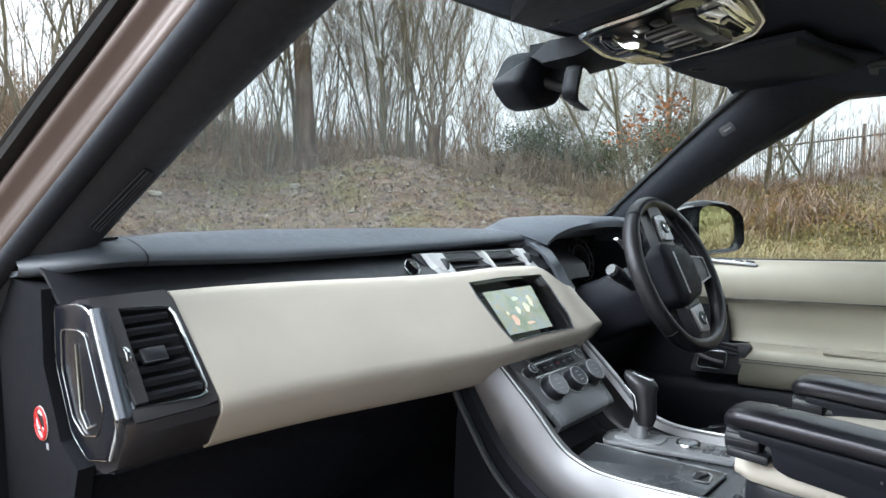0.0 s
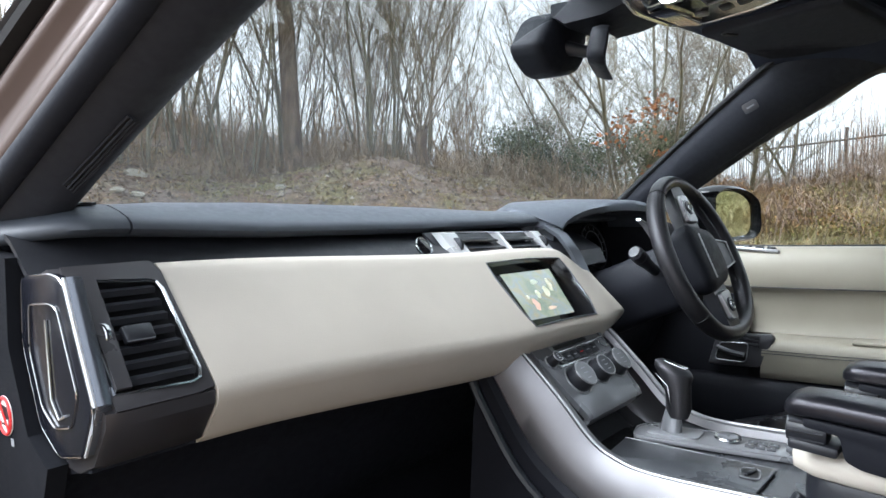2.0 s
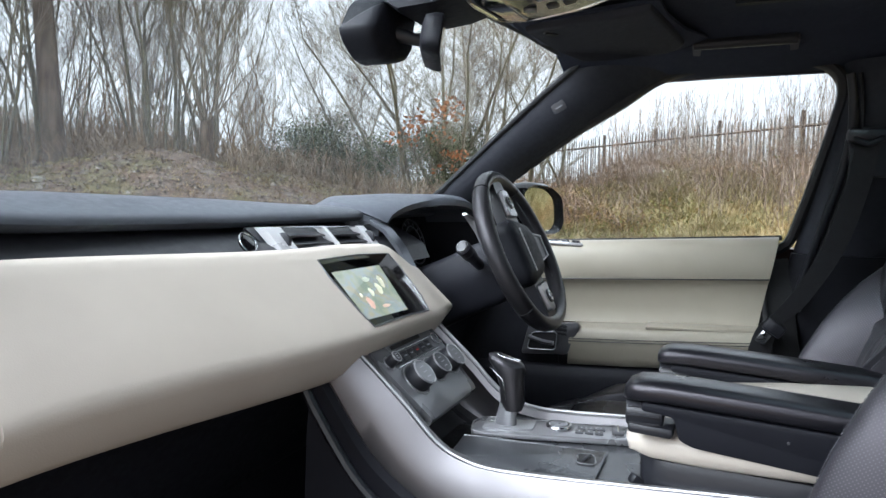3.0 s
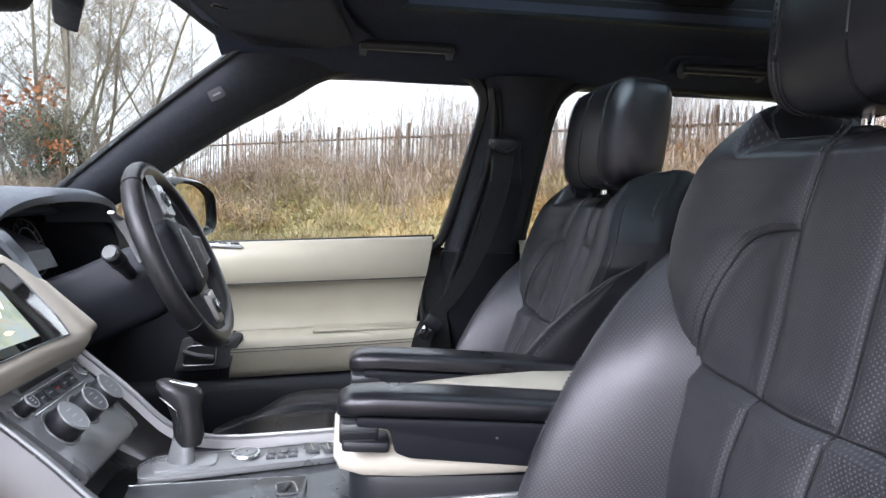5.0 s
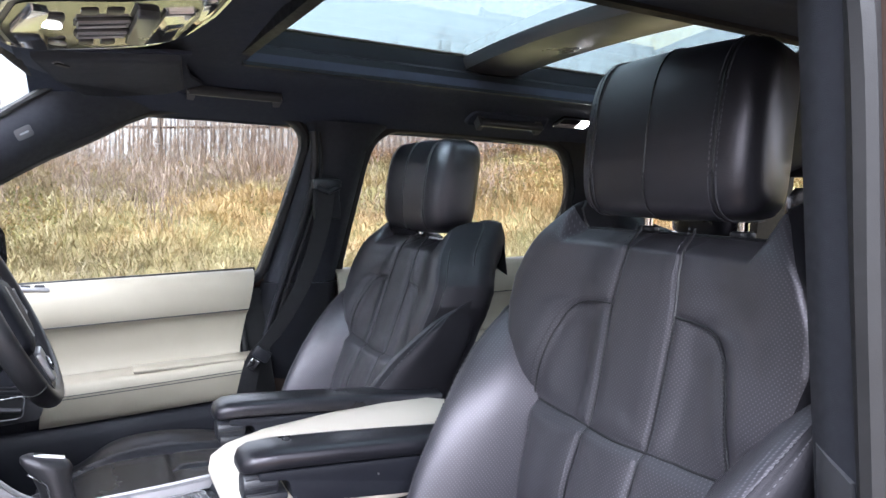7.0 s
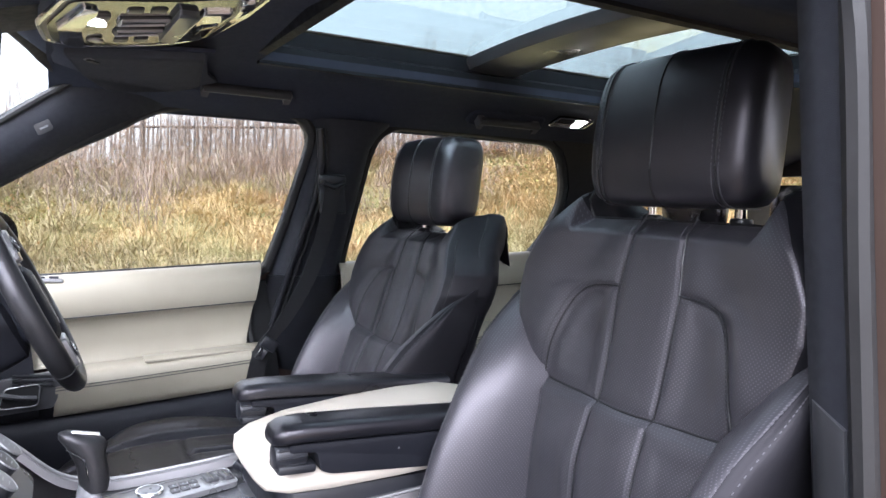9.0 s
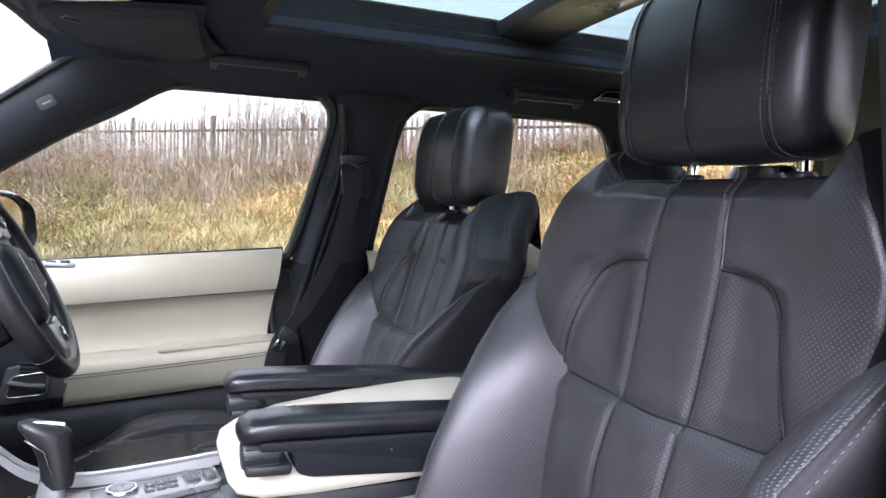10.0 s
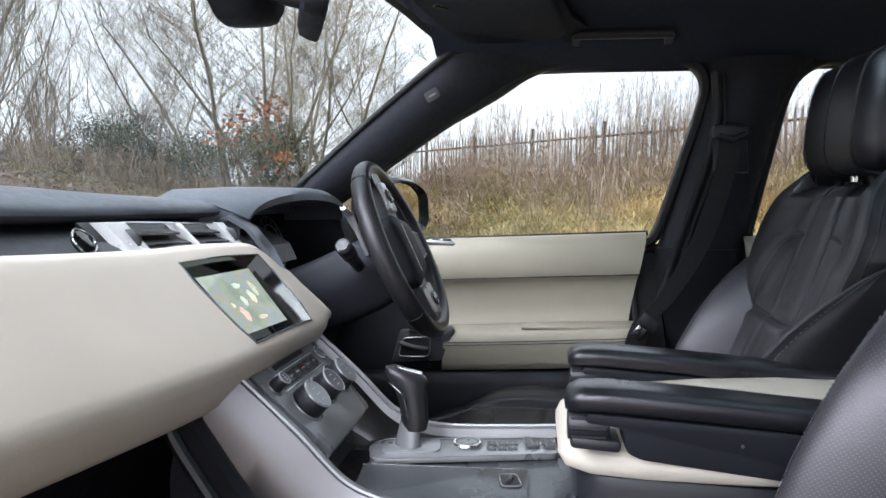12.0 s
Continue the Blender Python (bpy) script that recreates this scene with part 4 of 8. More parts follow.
outline = [on_side(x, t, 0.004) for x, t in ((-0.797, 0.125), (-0.722, 0.165), (-0.713, 0.185), (-0.709, 0.25), (-0.7095, 0.89), (-0.713, 0.95), (-0.724, 0.975), (-0.801, 0.95))]
outer = [on_side(x, t, o) for x, t, o in ((-0.803, 0.0, 0.0), (-0.722, 0.0, 0.0), (-0.708, 0.0, 0.0), (-0.7015, 0.10, 0.001), (-0.7015, 0.90, 0.001), (-0.7015, 1.03, 0.0), (-0.722, 1.05, -0.001), (-0.804, 1.05, -0.001))]
rings = [outer, [p - FN * 0.003 for p in outline]]
part("face_plate", loft([[p - FN * 0.012 for p in outer]] + rings, True, False), HOUSING, sv, "dark satin face round the grille", angle=40)
part("chrome_frame", tube([p - FN * 0.003 for p in outline], 0.0022, 6, loop=True), CHROME, sv, "satin chrome frame of the grille")
part("grille_well", loft([[p - FN * 0.004 for p in outline], [p - FN * 0.018 for p in outline]], True, False), RUBBER, sv, "dark well behind the slats")
bm = bmesh.new()
bm.faces.new([bm.verts.new(p - FN * 0.0175) for p in outline])
part("well_floor", bm, RUBBER, sv)
for k in range(7):
    t = 0.225 + 0.108 * k
    xa, xb = -0.7735 - 0.010 * t, lerp(-0.718, -0.713, t)
    rows = [[on_side(x, t + s, o) for x in (xa, lerp(xa, xb, 0.5), xb)] for s, o in ((-0.040, -0.012), (-0.020, -0.005), (0.010, -0.001), (0.018, -0.004))]
    part("slat", sheet(rows, -0.003), BLACK_TRIM, sv)
rows = [[on_side(x, t, o) for x in (lerp(-0.795, -0.799, t), -0.7745 - 0.010 * t)] for t, o in ((0.14, 0.001), (0.5, 0.0015), (0.93, 0.001))]
part("side_bar", sheet(rows, -0.004), HOUSING, sv)
tabm = Matrix.Translation(on_side(-0.757, 0.575, 0.003)) @ pose(0, 0, 0, 46, 0, 0)
part("vent_tab", block((0.032, 0.020, 0.009), tabm, 0.003), BLACK_TRIM, sv, "black vent tab")
part("tab_edge", block((0.029, 0.002, 0.0015), tabm @ Matrix.Translation((0, -0.0098, 0.003)), 0.0006), GREY_TRIM, sv)
part("thumb_wheel", drum(0.0150, 0.007, Matrix.Translation(on_side(-0.7875, 0.535, -0.005)) @ pose(0, 0, 0, 0, 90, 0), 24, 0.0015), CHROME, sv, "ridged satin vent wheel")
cap = prism([(y, z) for y, z in rounded(END, 0.008)], 0.012, bevel=0.003)
to_yz = Matrix(((0, 0, -1, -0.822), (1, 0, 0, 0), (0, 1, 0, 0), (0, 0, 0, 1)))
bmesh.ops.transform(cap, matrix=to_yz, verts=cap.verts)
capo = part("end_cap", cap, SMOKED, sv, "gloss black end cap with chrome lines")
cy, cz = 0.748, 1.222


def scaled(f, x=-0.8235):
    return [Vector((x, cy + (y - cy) * f, cz + (z - cz) * f)) for y, z in rounded(END, 0.012)]


part("chrome_edge", tube(scaled(1.0, -0.820), 0.0014, 6, loop=True), CHROME, capo)
part("chrome_line", tube(scaled(0.68), 0.0010, 6, loop=True), CHROME, capo)
part("chrome_line", tube([Vector((-0.8235, cy + 0.012, cz + 0.045)), Vector((-0.8235, cy + 0.006, cz - 0.035)), Vector((-0.8235, cy - 0.012, cz - 0.052)), Vector((-0.8235, cy - 0.028, cz - 0.045))], 0.0016, 6), CHROME, capo)
corner = ((0.722, 1.311), (0.698, 1.262), (0.664, 1.195), (0.676, 1.166), (0.690, 1.142))
part("corner_band", sheet([[(-0.820, y - 0.001, z + 0.001), (-0.815, y - 0.0040, z + 0.002), (-0.807, y - 0.0045, z + 0.002), (-0.803, y - 0.003, z + 0.001)] for y, z in corner], 0.004), BAND, capo, "broad satin steel corner band")
part("corner_line", tube([(-0.8195, y - 0.002, z + 0.001) for y, z in corner], 0.0019, 6), SATIN, capo, "bright line along the corner")

# warning sticker on the end of the dashboard: red ring with a bar over plain shapes
st = thing("warning_sticker", "round red prohibition sticker on black trim", "sticker")
sm = Matrix.Translation((-0.833, 0.862, 1.150)) @ Matrix(((0, 0, -1, 0), (-1, 0, 0, 0), (0, 1, 0, 0), (0, 0, 0, 1)))
part("disc", drum(0.0225, 0.0008, sm, 32, 0), WHITE_PRINT, st)
part("red_ring", tube([sm @ Vector((0.0195 * math.cos(a), 0.0200 * math.sin(a), 0.0006)) for a in np.linspace(0, 6.2832, 33)[:-1]], 0.0022, 6, loop=True), RED, st)
part("black_shape", block((0.024, 0.022, 0.0006), sm @ Matrix.Translation((0, 0, 0.0006)), 0), BLACK_TRIM, st)
part("white_shape", block((0.007, 0.014, 0.0006), sm @ pose(-0.006, -0.001, 0.0012, 0, 0, 20), 0), WHITE_PRINT, st)
part("white_shape", block((0.009, 0.006, 0.0006), sm @ pose(0.006, -0.006, 0.0012, 0, 0, 0), 0), WHITE_PRINT, st)
part("red_bar", block((0.042, 0.0042, 0.001), sm @ pose(0, 0, 0.002, 0, 0, -45), 0), RED, st)
part("small_label", block((0.008, 0.008, 0.0006), sm @ pose(0.018, -0.026, 0, 0, 0, 0), 0), GREY_PRINT, st)
# side wall of the dashboard and lower panels
yz = [(1.02, 1.335), (0.84, 1.325), (0.845, 1.23), (0.80, 1.14), (0.75, 1.118), (0.82, 0.95), (0.90, 0.78), (1.02, 0.70)]
bm = prism(yz, 0.02)
bmesh.ops.transform(bm, matrix=Matrix(((0, 0, -1, -0.832), (1, 0, 0, 0), (0, 1, 0, 0), (0, 0, 0, 1))), verts=bm.verts)
# carpet black puts the open door's shade into this panel's colour
part("end_panel", bm, CARPET, dash, "black end panel of the dashboard")
rows = []
for x in np.linspace(-0.81, 0.20, 16):
    dy, dz = face_shift(x)
    rows.append([(x, 0.70 + dy, 1.120 + dz), (x, 0.73 + dy, 1.113 + dz), (x, 0.78 + dy, 1.095), (x, 0.82 + dy * 0.5, 1.02), (x, 0.855, 0.92), (x, 0.90, 0.86), (x, 0.98, 0.83)])
part("knee_panel", sheet(rows, -0.01), BLACK_SOFT, dash, "black glovebox and knee panel", angle=50)
rows = [[(x, y, z) for y, z in ((0.90, 1.318), (0.885, 1.25), (0.83, 1.18), (0.78, 1.10), (0.76, 1.04), (0.78, 0.98), (0.82, 0.92), (0.92, 0.88))] for x in np.linspace(0.17, 0.80, 10)]
part("driver_panel", sheet(rows, -0.01), BLACK_SOFT, dash, "black panel under the steering column", angle=50)

bm = prism([(1.06, 1.345), (0.70, 1.262), (0.72, 1.05), (0.80, 0.90), (1.06, 0.80)], 0.02)
bmesh.ops.transform(bm, matrix=Matrix(((0, 0, -1, 0.775), (1, 0, 0, 0), (0, 1, 0, 0), (0, 0, 0, 1))), verts=bm.verts)
part("driver_end_panel", bm, BLACK_SOFT, dash, "black end panel by the driver door")

# instrument binnacle
hood = thing("instrument_binnacle", "hooded instrument binnacle with dark dials", "instrument cluster")
EDGE = smooth_line([(0.222, 0.785, 1.312), (0.250, 0.780, 1.330), (0.32, 0.765, 1.347), (0.42, 0.740, 1.355), (0.52, 0.722, 1.350), (0.572, 0.715, 1.336), (0.590, 0.715, 1.308)], 4)
CREST = smooth_line([(0.203, 0.790, 1.321), (0.235, 0.790, 1.341), (0.30, 0.785, 1.360), (0.42, 0.765, 1.372), (0.53, 0.742, 1.367), (0.592, 0.735, 1.348), (0.612, 0.738, 1.315)], 4)
BACK = smooth_line([(0.157, 0.868, 1.349), (0.19, 0.90, 1.358), (0.28, 0.96, 1.365), (0.42, 1.00, 1.367), (0.56, 0.97, 1.358), (0.66, 0.90, 1.342), (0.67, 0.88, 1.305)], 4)
FOOT = smooth_line([(0.150, 0.872, 1.305), (0.15, 0.95, 1.315), (0.24, 1.03, 1.320), (0.42, 1.07, 1.320), (0.58, 1.04, 1.315), (0.70, 0.95, 1.300), (0.70, 0.92, 1.28)], 4)
UNDER = smooth_line([(0.24, 0.86, 1.310), (0.27, 0.86, 1.330), (0.33, 0.86, 1.342), (0.42, 0.86, 1.346), (0.51, 0.86, 1.340), (0.56, 0.85, 1.328), (0.58, 0.85, 1.305)], 4)
MID = [a.lerp(b, 0.5) + Vector((0, 0, 0.004)) for a, b in zip(CREST, BACK)]
rows = [UNDER, [a.lerp(b, 0.55) for a, b in zip(UNDER, EDGE)], EDGE, [a.lerp(b, 0.4) + Vector((0, -0.006, 0)) for a, b in zip(EDGE, CREST)], CREST, MID, BACK, FOOT]
part("hood", sheet(rows, 0.004), DASH_SOFT, hood, "dark grey soft instrument hood", angle=55)
skirt = [CREST[0], CREST[0].lerp(BACK[0], 0.5) + Vector((-0.002, 0, 0.003)), BACK[0], FOOT[0] + Vector((0, 0.02, 0.04))]
part("hood_flank", sheet([[q, q + Vector((-0.004, 0, -0.022)), q + Vector((-0.002, 0, -0.07))] for q in skirt], 0.004, way=(1, 0, 0)), DASH_SOFT, hood, "dark grey side of the hood")
for k in range(2):
    for j in range(4):
        c = Vector((0.40 + 0.035 * j, 0.80 + 0.022 * k, 1.341))
        part("hood_slot", block((0.024, 0.005, 0.002), Matrix.Translation(c + Vector((0, -0.02, 0.004))) @ pose(0, 0, 0, -15, 0, 0), 0), RUBBER, hood)
bm = prism(rounded([(-0.175, -0.075), (0.155, -0.075), (0.155, 0.062), (-0.175, 0.062)], 0.02), 0.01)
cm = Matrix.Translation((0.40, 0.845, 1.262)) @ pose(0, 0, 0, 72, 0, 0)
bmesh.ops.transform(bm, matrix=cm, verts=bm.verts)
clu = part("dial_panel", bm, PIANO, hood, "gloss black dial panel")
for dx in (-0.095, 0.085):
    for rr, th, mt in ((0.058, 0.002, GREY_TRIM), (0.040, 0.001, GREY_PRINT)):
        part("dial_ring", tube([cm @ Vector((dx + rr * math.cos(a), rr * math.sin(a) - 0.005, 0.002)) for a in np.linspace(0, 6.2832, 33)[:-1]], th, 5, loop=True), mt, clu)
    for k in range(11):
        a = math.radians(225 - 27 * k)
        part("dial_mark", block((0.008, 0.0014, 0.0005), cm @ Matrix.Translation((dx + 0.050 * math.cos(a), 0.050 * math.sin(a) - 0.005, 0.001)) @ Matrix.Rotation(a, 4, "Z"), 0), GREY_PRINT, clu)
rows = [[(x, y, z) for y, z in ((0.86, 1.300), (0.80, 1.316), (0.768, 1.298), (0.738, 1.264), (0.717, 1.228), (0.735, 1.17))] for x in (0.176, 0.190, 0.212)]
part("silver_cheek", sheet(rows, 0.008), BAND, hood, "satin silver cheek beside the dials")
FASCIA = ((0.86, 1.318), (0.765, 1.314), (0.726, 1.300), (0.714, 1.262), (0.716, 1.20), (0.732, 1.13), (0.765, 1.06), (0.82, 0.96))
rows = [[(x, lerp(0.87, y, k), z) for y, z in FASCIA] for x, k in ((0.596, 0.0), (0.600, 0.85), (0.606, 1.0), (0.66, 1.0), (0.72, 0.97), (0.764, 0.93))]
part("driver_fascia", sheet(rows, 0.008, way=(0, 1, 0)), BLACK_SOFT, hood, "black fascia beside the dials", angle=55)
part("sill_trim", tube([(0.24, 0.77, 1.205), (0.42, 0.755, 1.195), (0.58, 0.75, 1.19)], 0.004, 6), CHROME, hood)

# ---- steering wheel and column ----
wheel = thing("steering_wheel", "black leather multifunction steering wheel with silver switch packs", "steering wheel")
WM = Matrix.Translation((0.357, 0.524, 1.254)) @ pose(0, 0, 0, 65, 0, 0)
# local axes: x right, y up along the rim, z towards the driver
R = 0.174


def on_wheel(r, a, z=0.0):
    return WM @ Vector((r * math.sin(a), r * math.cos(a), z))


bm = bmesh.new()
rings = []
for k in range(72):
    a = 2 * math.pi * k / 72
    grip = 1 + 0.10 * math.exp(-((abs(math.sin(a)) - 0.87) / 0.25) ** 2)
    squash = 1 - 0.06 * max(0, -math.cos(a)) ** 6
    rings.append([on_wheel(R * squash + 0.0160 * grip * math.cos(b), a, 0.0175 * grip * math.sin(b)) for b in np.linspace(0, 2 * math.pi, 13)[:-1]])
rings.append(rings[0])
loft(rings, True, False, bm)
bmesh.ops.remove_doubles(bm, verts=bm.verts, dist=1e-6)
rimo = part("rim", bm, RIM_HIDE, wheel, "black leather wheel rim", angle=60)
for a in (-0.62, 0.62, 2.25, -2.25):
    part("rim_seam", tube([on_wheel(R + 0.0168 * math.cos(b), a, 0.0182 * math.sin(b)) for b in np.linspace(0, 2 * math.pi, 17)[:-1]], 0.0011, 4, loop=True), RUBBER, rimo)
sti = bmesh.new()
for k in range(46):
    a = 0.75 + 1.35 * k / 46
    for sgn in (1, -1):
        block((0.0012, 0.0042, 0.0012), Matrix.Translation(on_wheel(R - 0.0172, sgn * a, 0.002)) @ WM.to_3x3().to_4x4(), 0, bm=sti)
tagged(part("rim_stitching", sti, DARK_THREAD, rimo), kind="stuff")
WT = WM @ Matrix.Rotation(radians(90), 4, "Z")  # the wheel is left turned a quarter
lift_hub = Matrix.Translation((0, 0, 0.016))
hubp = rounded([(-0.068, 0.040), (-0.052, 0.062), (0.052, 0.062), (0.068, 0.040), (0.050, -0.055), (0.030, -0.072), (-0.030, -0.072), (-0.050, -0.055)], 0.014)
bm = loft([[WT @ lift_hub @ Vector((x * f * 1.14, y * f * 1.14, z)) for x, y in hubp] for f, z in ((0.80, -0.055), (0.98, -0.03), (1.0, -0.012), (0.97, -0.004), (0.86, 0.002), (0.6, 0.005))])
part("airbag_cover", bm, BLACK_SOFT, wheel, "black soft airbag cover", angle=40)
for k in range(9):
    part("letter_bar", block((0.0098, 0.0065, 0.0012), WT @ lift_hub @ Matrix.Translation((-0.044 + 0.011 * k, 0.026, 0.0066)), 0), PLATE, wheel)
for s in (-1, 1):
    sp = rounded([(s * 0.058, 0.048), (s * 0.160, 0.036), (s * 0.163, -0.022), (s * 0.052, -0.030)], 0.012)
    bm = loft([[WT @ lift_hub @ Vector((x, y, z)) for x, y in sp] for z in (-0.030, -0.022, -0.010, -0.006)])
    part("spoke", bm, BLACK_TRIM, wheel, "black satin wheel spoke")
    sw = rounded([(s * 0.078, 0.034), (s * 0.138, 0.028), (s * 0.140, -0.010), (s * 0.074, -0.020)], 0.009)
    bm = loft([[WT @ lift_hub @ Vector((0.108 * s + (x - 0.108 * s) * f, 0.008 + (y - 0.008) * f, z)) for x, y in sw] for f, z in ((1.0, -0.012), (1.0, -0.002), (0.93, 0.002), (0.6, 0.003))])
    pk = part("switch_pack", bm, PLATE, wheel, "silver framed switch pack")
    part("switch_pad", drum(0.015, 0.004, WT @ lift_hub @ Matrix.Translation((0.108 * s, 0.008, 0.004)), 24, 0.001), BLACK_TRIM, pk)
    part("switch_ring", tube([WT @ lift_hub @ Vector((0.108 * s + 0.0095 * math.cos(a), 0.008 + 0.0095 * math.sin(a), 0.0068)) for a in np.linspace(0, 6.2832, 17)[:-1]], 0.0012, 5, loop=True), CHROME, pk)
lo = rounded([(-0.040, -0.060), (0.040, -0.060), (0.026, -0.155), (-0.026, -0.155)], 0.012)
part("lower_spoke", loft([[WT @ lift_hub @ Vector((x, y, z)) for x, y in lo] for z in (-0.032, -0.024, -0.012, -0.008)]), BLACK_TRIM, wheel)
part("spoke_trim", tube([WT @ lift_hub @ Vector(p) for p in ((-0.036, -0.066, -0.006), (-0.024, -0.150, -0.006), (0.024, -0.150, -0.006), (0.036, -0.066, -0.006))], 0.0022, 6), PLATE, wheel)
# column shroud, stalks
col = thing("steering_column", "black steering column shroud with stalks", "steering column")
sec = rounded([(-0.068, 0.060), (0.068, 0.060), (0.082, 0.0), (0.060, -0.078), (-0.060, -0.078), (-0.082, 0.0)], 0.02)
bm = loft([[WM @ Vector((x * f, y * f - 0.006, z)) for x, y in sec] for f, z in ((0.72, -0.036), (0.95, -0.045), (1.0, -0.075), (1.0, -0.16), (1.05, -0.22))])
part("shroud", bm, BLACK_SOFT, col, "black grained column shroud", angle=40)
for s in (-1, 1):
    a, b = WM @ Vector((s * 0.07, 0.004, -0.075)), WM @ Vector((s * 0.170, 0.050, -0.058))
    st_o = part("stalk", tube([a, a.lerp(b, 0.5), a.lerp(b, 0.62), a.lerp(b, 0.75)], [0.010, 0.012, 0.0150, 0.0150], 12), BLACK_TRIM, col, "black control stalk")
    part("stalk_ring", tube([a.lerp(b, 0.75), a.lerp(b, 0.80)], 0.0154, 12), GREY_TRIM, st_o)
    part("stalk_end", tube([a.lerp(b, 0.80), a.lerp(b, 0.97), a.lerp(b, 1.0)], [0.0150, 0.0150, 0.012], 14), BLACK_TRIM, st_o)
    part("end_button", tube([b, b + (b - a).normalized() * 0.003], 0.0105, 14), BLACK_TRIM, st_o)
    pa = WM @ Vector((s * 0.098, 0.060, -0.044))
    part("gear_paddle", tube([WM @ Vector((s * 0.075, 0.02, -0.05)), WM @ Vector((s * 0.088, 0.07, -0.046)), WM @ Vector((s * 0.100, 0.10, -0.044)), WM @ Vector((s * 0.128, 0.112, -0.042))], [0.006, 0.009, 0.011, 0.006], 8, squash=0.5), PLATE, col, "satin chrome shift paddle")

# ---- centre stack and console ----
stack = thing("centre_stack", "sloping black climate control panel between silver rails", "control panel")
SN = Vector((0, -0.7071, 0.7071))


def on_stack(x, t, out=0.0):
    """t: 0 at the upper edge, 1 at the lower edge of the sloping panel."""
    return Vector((x, lerp(0.615, 0.516, t), lerp(1.136, 1.037, t))) + SN * out


def edge_x(t, s):
    return lerp(-0.160, -0.135, t) if s < 0 else lerp(0.072, 0.055, t)


rows = [[on_stack(lerp(edge_x(max(0, min(1, t)), -1), edge_x(max(0, min(1, t)), 1), s), t, o) for s in np.linspace(0, 1, 7)] for t, o in ((-0.08, -0.002), (0.0, 0.0), (0.5, 0.0), (0.93, 0.0), (0.99, -0.003), (1.01, -0.010), (1.0, -0.03))]
part("panel", sheet(rows, 0.01), SATIN_DARK, stack, "satin black control panel")
part("disc_slot", block((0.105, 0.007, 0.002), Matrix.Translation(on_stack(-0.045, 0.06, 0.0008)) @ pose(0, 0, 0, 45, 0, 0), 0), RUBBER, stack, "dark disc slot")
S45 = pose(0, 0, 0, 45, 0, 0)


def stack_plate(x, t, w, h, mt, name, out=0.001, thick=0.003, bev=0.0008):
    return part(name, block((w, h, thick), Matrix.Translation(on_stack(x, t, out)) @ S45, bev), mt, stack)


for k in range(6):
    stack_plate(-0.100 + 0.0225 * k, 0.215, 0.0205, 0.017, BLACK_TRIM, "button", 0.0015)
    stack_plate(-0.100 + 0.0225 * k, 0.215, 0.009, 0.0022, RED if k == 3 else GREY_PRINT, "button_mark", 0.0032, 0.0004, 0)
for t0 in (0.125, 0.305):
    part("trim_line", tube([on_stack(-0.115, t0, 0.001), on_stack(0.038, t0 , 0.001)], 0.0008, 5), CHROME, stack)


def dial(x, t, r, h, label, face_mt):
    m = Matrix.Translation(on_stack(x, t, 0)) @ S45
    d = part("dial", drum(r, h, m @ Matrix.Translation((0, 0, h / 2)), 32, 0.002, r * 0.93), BLACK_TRIM, stack, label)
    part("dial_rim", tube([m @ Vector((r * 0.93 * math.cos(a), r * 0.93 * math.sin(a), h)) for a in np.linspace(0, 6.2832, 29)[:-1]], 0.0013, 6, loop=True), PLATE, d)
    part("dial_base", tube([m @ Vector((r * 1.16 * math.cos(a), r * 1.16 * math.sin(a), 0.001)) for a in np.linspace(0, 6.2832, 29)[:-1]], 0.0011, 6, loop=True), PLATE, d)
    part("dial_face", drum(r * 0.86, 0.001, m @ Matrix.Translation((0, 0, h + 0.0004)), 28, 0), face_mt, d)
    for k in range(3):
        part("dial_mark", block((r * 0.5, 0.0016, 0.0004), m @ Matrix.Translation((0, (k - 1) * r * 0.4, h + 0.0012)), 0), GREY_PRINT, d)
    return d


dial(-0.097, 0.52, 0.0235, 0.021, "large round temperature dial with silver rim", SATIN_DARK)
dial(-0.026, 0.52, 0.0210, 0.021, "round fan dial with silver rim", DECK)
dial(0.034, 0.52, 0.0225, 0.021, "large round temperature dial with silver rim", SATIN_DARK)
dial(-0.132, 0.21, 0.0095, 0.019, "small black volume knob", BLACK_TRIM)
part("round_button", drum(0.011, 0.003, Matrix.Translation(on_stack(0.052, 0.18, 0.001)) @ S45, 24), SATIN_DARK, stack)
part("button_ring", tube([Matrix.Translation(on_stack(0.052, 0.18, 0.002)) @ S45 @ Vector((0.0115 * math.cos(a), 0.0115 * math.sin(a), 0)) for a in np.linspace(0, 6.2832, 21)[:-1]], 0.001, 5, loop=True), CHROME, stack)
for x in (-0.062, 0.004):
    for t0 in (0.44, 0.54):
        stack_plate(x, t0, 0.020, 0.011, BLACK_TRIM, "button", 0.0015)

console = thing("centre_console", "centre console with broad silver side rails", "console")
